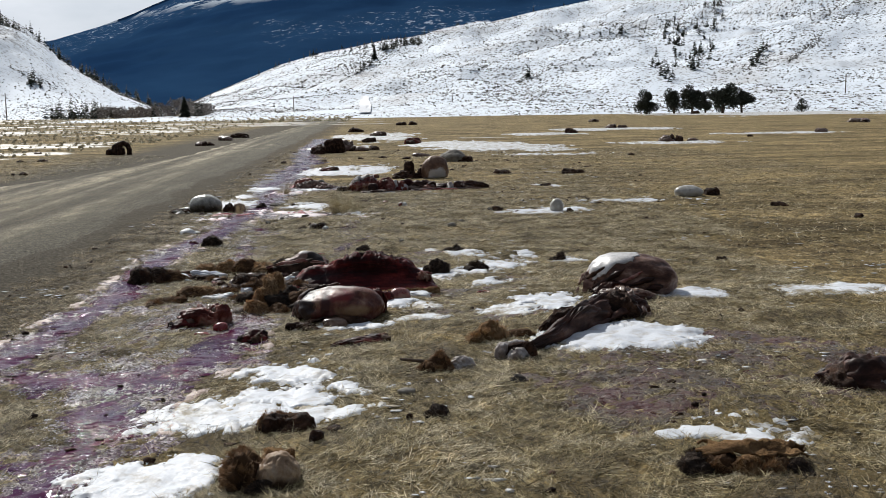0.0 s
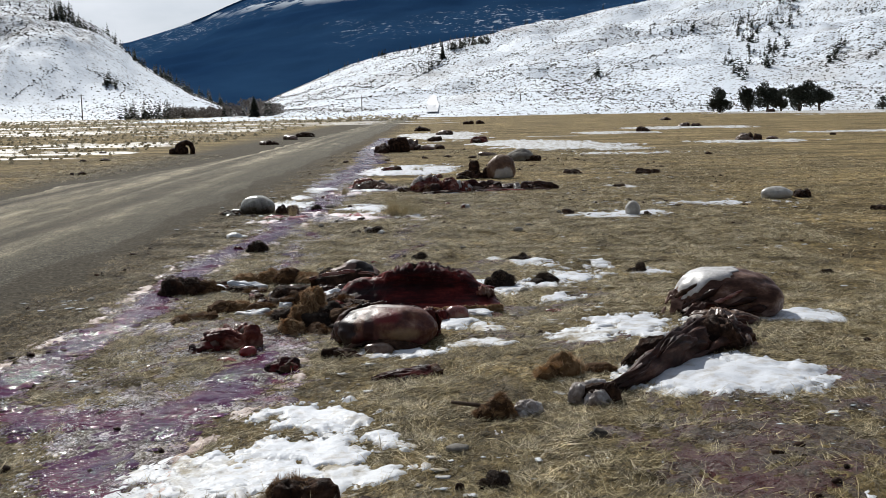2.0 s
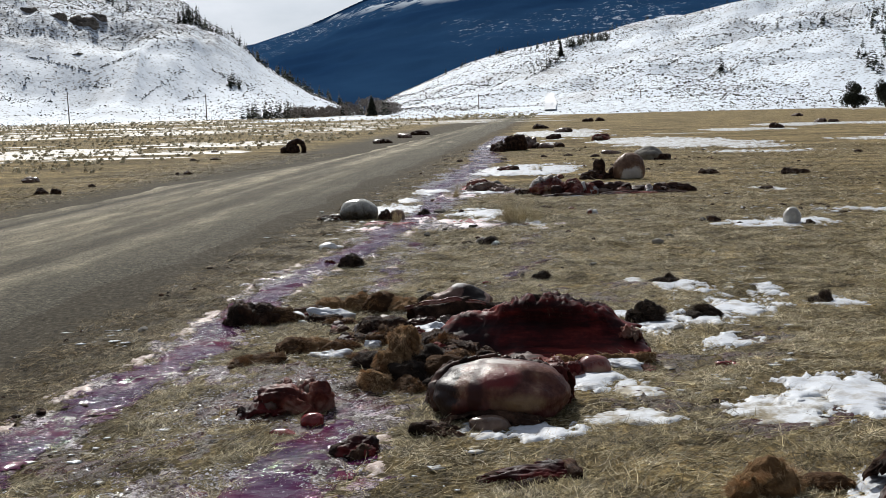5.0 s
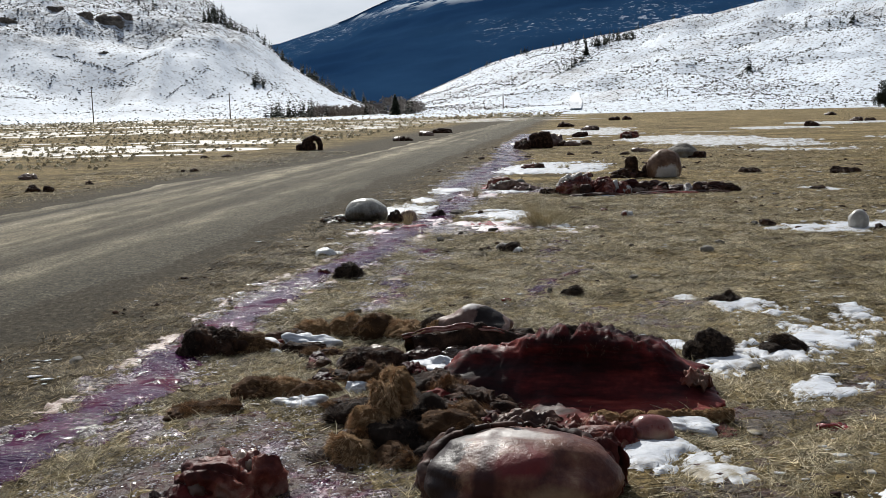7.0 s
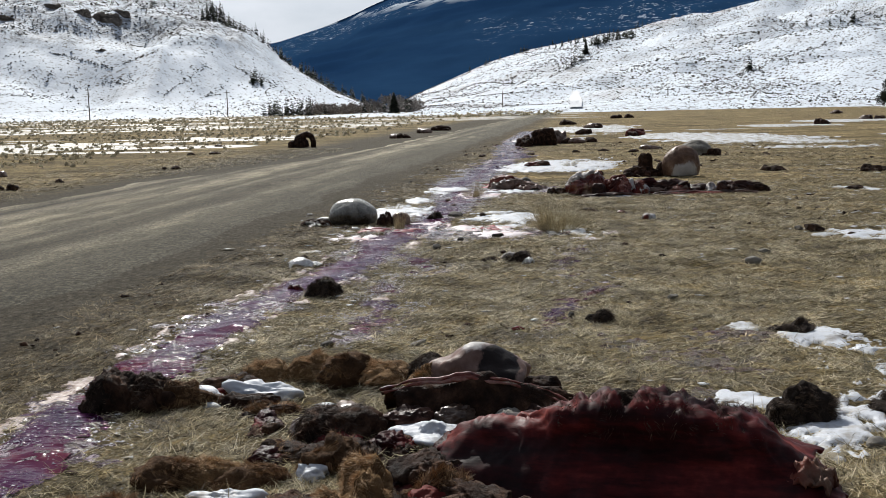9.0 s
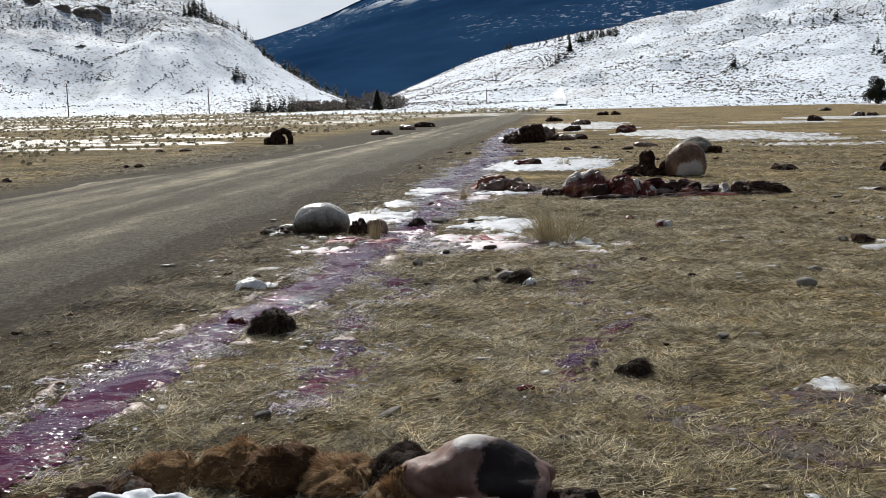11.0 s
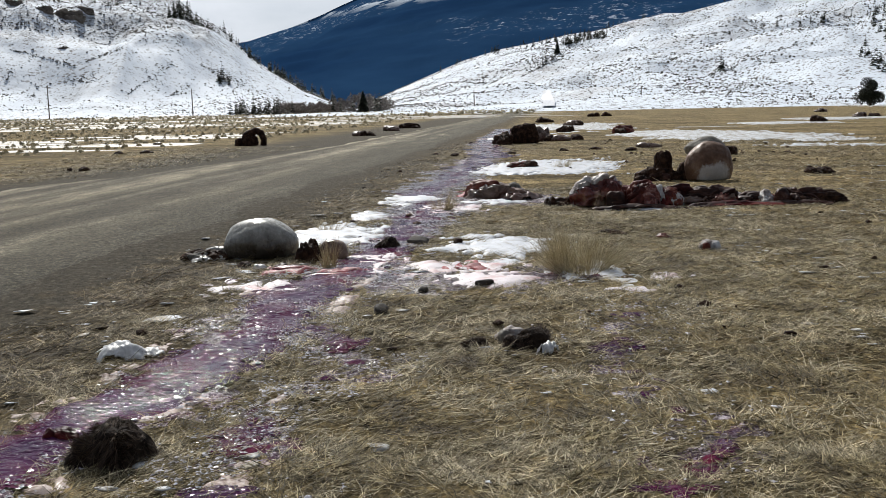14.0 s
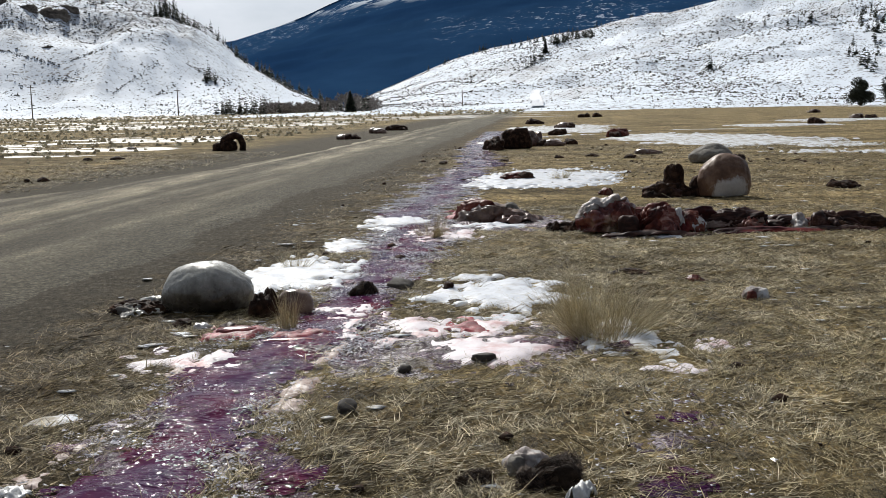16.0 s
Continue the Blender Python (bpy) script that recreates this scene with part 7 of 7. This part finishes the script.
# sagebrush over the hills, the bench and the flat beyond the road
def bushes(points, size0, size1, seed):
    """Low domes of twigs, each with its own uneven outline."""
    rng = np.random.default_rng(seed)
    pts = np.asarray(points, float)
    n = len(pts)
    u = np.array([(0.9, 0, 0), (-0.45, 0.8, 0), (-0.45, -0.8, 0), (0.6, -0.2, 0.85), (-0.5, 0.1, 0.95)])
    f = np.array([(0, 1, 4), (0, 4, 3), (1, 2, 4), (2, 0, 3), (2, 3, 4)])
    s = ((size0 + (size1 - size0) * rng.random(n) ** 2) * np.clip(np.hypot(pts[:, 0], pts[:, 1]) / 470, 0.42, 1.25))[:, None, None]
    q = u[None] * (1 + rng.uniform(-0.6, 0.5, (n, len(u), 1))) * s * np.array([1.0, 1.0, 0.75]) + pts[:, None] - np.array([0, 0, 0.1]) * s
    return q.reshape(-1, 3), (f[None] + (np.arange(n) * len(u))[:, None, None]).reshape(-1, 3)


def drawn(surface, az0, az1, count, seed, rule):
    """Many places on a hill at once, thinned by a rule of (bearing, height above the eye in degrees, drift)."""
    x, y, z = surface
    rng = np.random.default_rng(seed)
    rows, cols = z.shape
    r, c = rng.random(count * 4) * (rows - 2), rng.random(count * 4) * (cols - 2)
    i, j = r.astype(int), c.astype(int)
    u, v = r - i, c - j
    px, py, pz = (g_[i, j] * (1 - u) * (1 - v) + g_[i, j + 1] * (1 - u) * v + g_[i + 1, j] * u * (1 - v) + g_[i + 1, j + 1] * u * v for g_ in (x, y, z))
    dist = np.hypot(px - EYE[0], py - EYE[1])
    az, el = np.degrees(np.arctan2(px - EYE[0], py - EYE[1])), np.degrees(np.arctan2(pz - EYE[2], dist))
    drift = fbm2(px, py, 0.02, 4, seed + 1)
    ok = (az > az0) & (az < az1) & (rng.random(len(px)) < rule(az, el, drift))
    return np.stack([px, py, pz], 1)[ok][:count]


def on_hill(surface, az_of, az, el):
    """The place on a hill at that bearing that stands so high above the eye's level."""
    j = float(np.interp(az, az_of, np.arange(len(az_of))))
    j0 = min(int(j), len(az_of) - 2)
    x_, y_, z_ = (g_[:, j0] * (1 - j + j0) + g_[:, j0 + 1] * (j - j0) for g_ in surface)
    e_ = np.degrees(np.arctan2(z_ - EYE[2], np.hypot(x_ - EYE[0], y_ - EYE[1])))
    i = int(np.argmax(e_ >= el)) if (e_ >= el).any() else int(e_.argmax())
    i = max(1, i)
    w = min(1.0, max(0.0, (el - e_[i - 1]) / max(1e-6, e_[i] - e_[i - 1])))
    return tuple(float(g_[i - 1] * (1 - w) + g_[i] * w) for g_ in (x_, y_, z_))


raz = np.linspace(-10.2, 72, right_hill[2].shape[1])


def stroke(surface, az_of, az0, el0, az1, el1, wide, count, seed):
    """Places along a draw or a bank on a hill, between two bearings and heights above the eye's level."""
    rng = np.random.default_rng(seed)
    out = []
    for k in range(count):
        t = rng.random()
        side = rng.normal(0, wide)
        out.append(on_hill(surface, az_of, az0 + t * (az1 - az0) + rng.normal(0, wide * 0.6), el0 + t * (el1 - el0) + side * (0.4 + 1.2 * t)))
    return out


rows_ = [[on_hill(right_hill, raz, 0.02 + (0.32 - 0.15 * e_) * u_ * (1 + 0.12 * math.sin(9 * e_ + u_)), e_) for u_ in np.linspace(-1, 1, 9)] for e_ in np.linspace(-0.3, 0.62, 16)]
track = np.array(rows_).reshape(-1, 3) + np.array([0.0, -1.0, 0.4])
put("snow_track", mesh_of("snow_track", track, grid_faces(9, 16)), M_SNOW, None, "bright unbroken strip of snow leading up the slope", "snow", "", "structure")
spots = drawn(right_hill, -10, 34, 42000, 950, lambda az, el, dr: np.clip(0.5 + 2.2 * dr, 0.06, 1))
v, f = bushes(spots, 0.18, 0.72, 951)
put("sagebrush", mesh_of("sagebrush", v, f, False), M_DARK_SHRUB, None, "dark sagebrush dotting a snowy hillside", "shrubs", "", "stuff")
lines = []
for k, (a0, e0, a1, e1, wd, c) in enumerate([(-1.4, 1.45, 0.9, 2.5, 0.05, 160), (8.6, 1.25, 9.9, 1.6, 0.08, 120), (18.0, 1.9, 18.9, 2.7, 0.14, 130), (21.0, 1.7, 22.4, 2.5, 0.14, 160), (23.2, 2.1, 24.9, 3.4, 0.13, 420), (20.5, 2.4, 23.5, 3.3, 0.04, 160),
                                            (3.0, 1.9, 9.0, 2.1, 0.03, 150), (10.2, 1.9, 13.5, 2.9, 0.04, 140), (4.0, 2.7, 5.4, 2.9, 0.05, 90), (-5.5, 0.5, 2.0, 1.05, 0.04, 260), (14.5, 3.6, 20.5, 3.9, 0.05, 260), (6.0, 0.65, 11.0, 0.6, 0.05, 220),
                                            (12.0, 4.2, 20.0, 4.6, 0.04, 200), (-2.0, 2.0, 1.5, 2.9, 0.05, 120), (5.0, 3.2, 12.0, 3.7, 0.05, 180), (18.5, 4.8, 25.0, 4.4, 0.05, 240)]):
    lines += stroke(right_hill, raz, a0, e0, a1, e1, wd, c, 2100 + k)
for k, (a0, e0, a1, e1, wd, c) in enumerate([(-22.5, 0.9, -20.0, 2.6, 0.06, 120), (-20.6, 0.67, -19.2, 1.25, 0.09, 70), (-17.9, 1.5, -16.8, 1.3, 0.16, 60), (-25.6, 1.6, -24.0, 1.75, 0.12, 100), (-28.4, 1.6, -27.9, 2.2, 0.1, 45), (-30.5, 4.3, -23.6, 4.5, 0.3, 500),
                                            (-32, 0.15, -17.0, 0.3, 0.02, 160), (-28, 3.2, -25, 2.4, 0.04, 140), (-31, 1.1, -27, 0.9, 0.06, 140), (-23.6, 4.3, -19.5, 3.6, 0.25, 260), (-24.5, 2.6, -22.6, 3.3, 0.04, 90), (-18.7, 2.4, -15.5, 0.8, 0.1, 160)]):
    lines += stroke(left_hill, laz, a0, e0, a1, e1, wd, c, 2150 + k)
v, f = bushes(lines, 0.14, 0.6, 2190)
put("sagebrush", mesh_of("sagebrush", v, f, False), M_DARK_SHRUB, None, "dark brush along draws and banks of the hills", "shrubs", "", "stuff")
# brush thickens on the upper slope, partly in place of a cloud's shade
v, f = bushes(drawn(left_hill, -36, -10, 32000, 960, lambda az, el, dr: np.clip(0.3 + 1.0 * dr + 0.9 * sstep(3.8, 4.4, el + dr), 0.05, 1)), 0.13, 0.6, 961)
put("sagebrush", mesh_of("sagebrush", v, f, False), M_DARK_SHRUB, None, "dark sagebrush and brush on a snowy hillside", "shrubs", "", "stuff")
small = []
for k, (a0, e0, a1, e1, wd, c) in enumerate([(18.3, 1.8, 18.8, 2.9, 0.12, 10), (21.3, 1.9, 22.2, 2.7, 0.15, 12), (16.5, 1.3, 17.3, 1.9, 0.2, 7), (12.0, 3.6, 17.5, 4.1, 0.1, 22), (8.8, 1.4, 9.5, 1.6, 0.06, 6), (-0.9, 1.7, 0.4, 2.4, 0.05, 12), (0.9, 3.1, 3.2, 3.55, 0.06, 70)]):
    small += stroke(right_hill, raz, a0, e0, a1, e1, wd, c, 2200 + k)
small += stroke(left_hill, laz, -17.9, 1.4, -17.1, 1.5, 0.15, 8, 2230)
stuff("conifers", conifers_at(small, 3.0, 7.0, 2240), M_NEEDLE, "small dark conifers in the draws of the hills", "trees")
rng = np.random.default_rng(970)
pts = []
for k in range(2600):
    az, dd = rng.uniform(-9, 32), 206 + 124 * rng.random()
    x_, y_ = at_bearing(az, dd)
    pts.append((x_, y_, 0.4 + max(0, (dd - 215)) * 0.012))
v, f = bushes(pts, 0.1, 0.5, 971)
put("sagebrush", mesh_of("sagebrush", v, f, False), M_DARK_SHRUB, None, "sagebrush on the snowy flat at the foot of the hill", "shrubs", "", "stuff")

# low tan sagebrush on the flat beyond the road
rng = np.random.default_rng(980)
cs, rs = [], []
while len(cs) < 6000:
    y_ = 36 + 240 * rng.random() ** 1.4
    x_ = -14.0 - rng.random() * (14 + 0.8 * y_)
    if y_ < 60 and x_ > -15.5 - 0.3 * (60 - y_) * rng.random():
        continue
    s = rng.uniform(0.05, 0.14) * (1 + y_ / 110)
    cs.append((x_, y_, s * 0.7))
    rs.append(s)
for k in range(260):
    y_ = rng.uniform(150, 290)
    cs.append((rng.uniform(-14, 4) - 6, y_, 0.3))
    rs.append(rng.uniform(0.2, 0.5))
v, f = leaf_cloud(cs, rs, 70000, 0.045, 982)
put("sagebrush", mesh_of("sagebrush", v, f, False), M_SAGE, None, "wispy twigs of sagebrush beyond the road", "shrubs", "", "stuff")
u = np.array([(1, 0, -0.3), (0.3, 0.95, -0.3), (-0.8, 0.6, -0.3), (-0.8, -0.6, -0.3), (0.3, -0.95, -0.3), (0.6, 0.4, 0.6), (-0.6, 0.3, 0.7), (0, -0.6, 0.6), (0.0, 0, 0.95)])
g = np.array([(0, 1, 5), (1, 2, 6), (1, 6, 5), (2, 3, 6), (3, 7, 6), (3, 4, 7), (4, 0, 7), (0, 5, 7), (5, 6, 8), (6, 7, 8), (7, 5, 8)])
rng = np.random.default_rng(983)
q = u[None] * (1 + rng.uniform(-0.4, 0.25, (len(cs), len(u), 1))) * (np.array(rs)[:, None, None] * np.array([0.8, 0.8, 0.6])) + np.array(cs)[:, None] - np.array([0, 0, 0.05])
put("sagebrush", mesh_of("sagebrush", q.reshape(-1, 3), (g[None] + (np.arange(len(cs)) * len(u))[:, None, None]).reshape(-1, 3), False), M_SAGE, None, "pale tan sagebrush among snow streaks beyond the road", "shrubs", "", "stuff")


# ---- grass ----
def grass(name, count, x0, x1, y0, y1, seed, length, width, density, label, form=strips, stand=0.12):
    rng = np.random.default_rng(seed)
    x, y = rng.uniform(x0, x1, count), rng.uniform(y0, y1, count)
    ok = rng.random(count) < density(x, y)
    x, y = x[ok], y[ok]
    tuft = fbm2(x, y, 3.0, 4, seed + 1, 0.7)
    ok = rng.random(len(x)) < 0.45 + 1.5 * (tuft + 0.22)
    for field, (a, b, c, d), give in FIELDS:
        near = (x > a) & (x < b) & (y > c) & (y < d) & ok
        if near.any():
            i = np.where(near)[0]
            ok[i] &= field(x[i], y[i]) < -0.05 + give * rng.random(len(i)) ** 2
    edge = -4.1 + 0.5 * fbm2(x, y, 0.8, 3, 33)
    ok &= (x > edge + 1.3 * rng.random(len(x)) ** 2) | (x < road_left(y) - 0.2 - 0.9 * rng.random(len(x)))
    x, y, tuft = x[ok], y[ok], tuft[ok]
    n = len(x)
    head = 3.4 * fbm2(x, y, 2.2, 4, 1102) + rng.normal(0, 1.2, n) + 0.6
    up = np.abs(rng.normal(stand, 0.22, n)) + 0.04 + 0.35 * np.clip(tuft, 0, 1)
    way = np.stack([np.cos(head), np.sin(head), up], 1)
    way /= np.linalg.norm(way, axis=1)[:, None]
    root = np.stack([x, y, land(x, y) - 0.004 + 0.014 * rng.random(n)], 1)
    side = np.stack([-np.sin(head), np.cos(head), rng.normal(0, 0.5, n)], 1)
    bend = np.stack([0.3 * np.cos(head + 1), 0.3 * np.sin(head + 1), -0.25 * up], 1)
    v, f = form(root, way, length * rng.uniform(0.45, 1.5, n), width * rng.uniform(0.6, 1.4, n), side, bend)
    put(name, mesh_of(name, v, f, False), M_GRASS, None, label, "grass", "", "stuff")


MAT = "matted dry tan grass"
grass("grass", 1000000, -4.6, 6.0, 0.2, 13.5, 1001, 0.075, 0.0017, lambda x, y: np.clip(1.25 - np.abs(x) / 9, 0, 1), MAT, slivers, 0.1)
grass("grass", 150000, -4.6, 6.0, 0.2, 13.5, 1004, 0.12, 0.0014, lambda x, y: np.clip(1.25 - np.abs(x) / 9, 0, 1), MAT, strips, 0.2)
grass("grass", 760000, -4.8, 7.0, 13.0, 27.0, 1002, 0.085, 0.002, lambda x, y: np.clip(1.35 - np.abs(x) / 12 - (y - 13) / 18, 0.2, 1), MAT, slivers, 0.1)
grass("grass", 110000, -4.8, 7.0, 13.0, 22.0, 1005, 0.13, 0.0014, lambda x, y: np.clip(1.35 - np.abs(x) / 12 - (y - 13) / 16, 0.1, 1), MAT, strips, 0.2)
grass("grass", 190000, -15.5, 16.0, 8.0, 48.0, 1003, 0.15, 0.0045, lambda x, y: np.clip((np.abs(x) - 2) / 5 + (y - 20) / 25, 0, 1), MAT, slivers, 0.15)

# rocks on the left hill
for k, (az, el, w_, h_) in enumerate([(-25.3, 4.9, 17, 9), (-24.4, 5.2, 9, 5), (-30.2, 4.9, 10, 4), (-25.5, 3.3, 4.5, 1.8), (-27.8, 5.5, 9, 4), (-26.4, 5.2, 9, 5)]):
    x_, y_, z_ = on_hill(left_hill, laz, az, el)
    p, f = crumpled(w_, w_ * 0.6, h_ * 0.8, 1100 + k, 5)
    p = p + 0.25 * np.stack([fbm(p, 0.6, 4, 1130 + k + c, 0.7) for c in range(3)], 1) * 4
    put("rock_outcrop", mesh_of("rock_outcrop", p, f), M_CLIFF, None, "brown weathered rock outcrop on a snowy hill", "rock", "outcrops", "", pose(x_, y_, z_ - 0.45 * h_, 0, 0, 25))

x_, y_, z_ = on_hill(right_hill, raz, 0.6, 2.65)
conifer(x_, y_, 4.5, 10.0, 990, z_ - 0.3, "lone tall conifer on a snowy ridge")


# ---- bits of ice and dark crumbs strewn over the grass ----
def bits(name, count, box, size, seed, mat, label, category, flat=0.35, drift=0.5):
    rng = np.random.default_rng(seed)
    x0, x1, y0, y1 = box
    x = rng.uniform(x0, x1, count * 6)
    y = y0 + (y1 - y0) * rng.random(count * 6) ** 1.6
    ok = (rng.random(len(x)) < np.clip(0.15 + 2.6 * (fbm2(x, y, drift, 4, seed + 1, 0.65) - 0.05), 0, 1)) & (x > -4.2)
    x, y = x[ok][:count], y[ok][:count]
    u, f = sphere(1)
    n = len(x)
    s = (size * (0.4 + 1.6 * rng.random(n) ** 3) * (1 + y / 40))[:, None, None]
    q = u[None] * (1 + rng.uniform(-0.6, 0.5, (n, len(u), 1))) * s * np.stack([rng.uniform(0.7, 1.6, n), rng.uniform(0.6, 1.1, n), np.full(n, flat)], 1)[:, None]
    q += np.stack([x, y, land(x, y) + 0.25 * flat * s[:, 0, 0] + 0.01], 1)[:, None]
    put(name, mesh_of(name, q.reshape(-1, 3), (f[None] + (np.arange(n) * len(u))[:, None, None]).reshape(-1, 3)), mat, None, label, category, "", "stuff")


bits("ice_bits", 2600, (-4.2, 8, 0.5, 34), 0.021, 3001, M_SNOW_THIN, "bits of old snow and ice in dry grass", "ice", 0.07, 1.1)
bits("dark_crumbs", 700, (-4.2, 9, 0.5, 50), 0.016, 3011, M_DARK_HIDE, "dark crumbs strewn over dry grass", "scraps", 0.6)


def grains(count, seed, size):
    """Loose grains of ice floating in the slush and lying along the edges of the water, added to stand in for sun
    glints too.
    """
    rng = np.random.default_rng(seed)
    xs, ys = [], []
    for line, grow in ((NEAR_MAIN, 1.2), (NEAR, 1.3), (SIDE, 1.5), (RIGHT, 1.6), (LINK, 1.5), (TROD, 1.0), (TROD_LEFT, 1.0)):
        field, (x0, x1, y0, y1) = course(line, 101 if line is NEAR_MAIN else 102, 1.0, 2.2, grow * 1.3, 0.3)
        n = int(count * (x1 - x0) * (y1 - y0))
        x, y = rng.uniform(x0, x1, n), rng.uniform(max(y0, 1.0), y1, n)
        ok = (field(x, y) > -0.1) & (rng.random(n) < np.clip(0.3 + 2.2 * fbm2(x, y, 3.0, 4, seed + 1, 0.7), 0.05, 1) * (0.1 if line is RIGHT else 1) * (0.5 + 0.2 * sstep(8, 13, y) + 0.8 * sstep(14, 18, y)))
        xs.append(x[ok])
        ys.append(y[ok])
    x, y = np.concatenate(xs), np.concatenate(ys)
    n = len(x)
    u = np.array([(1, 0, -0.1), (-0.5, 0.87, -0.1), (-0.5, -0.87, -0.1), (0, 0, 0.22)])
    f = np.array([(0, 1, 3), (1, 2, 3), (2, 0, 3)])
    s = (size * (0.5 + 1.5 * rng.random(n) ** 2) * (0.7 + y / 25))[:, None, None]
    q = u[None] * (1 + rng.uniform(-0.5, 0.5, (n, 4, 1))) * s + rng.normal(0, 0.25, (n, 4, 3)) * s * np.array([1, 1, 0.3])
    q += np.stack([x, y, land(x, y) + 0.016], 1)[:, None]
    put("ice_glints", mesh_of("ice_glints", q.reshape(-1, 3), (f[None] + (np.arange(n) * 4)[:, None, None]).reshape(-1, 3), False), M_ICE, None, "pale grains of ice standing in for glints on stained meltwater", "ice", "", "stuff")


grains(3600, 3101, 0.006)
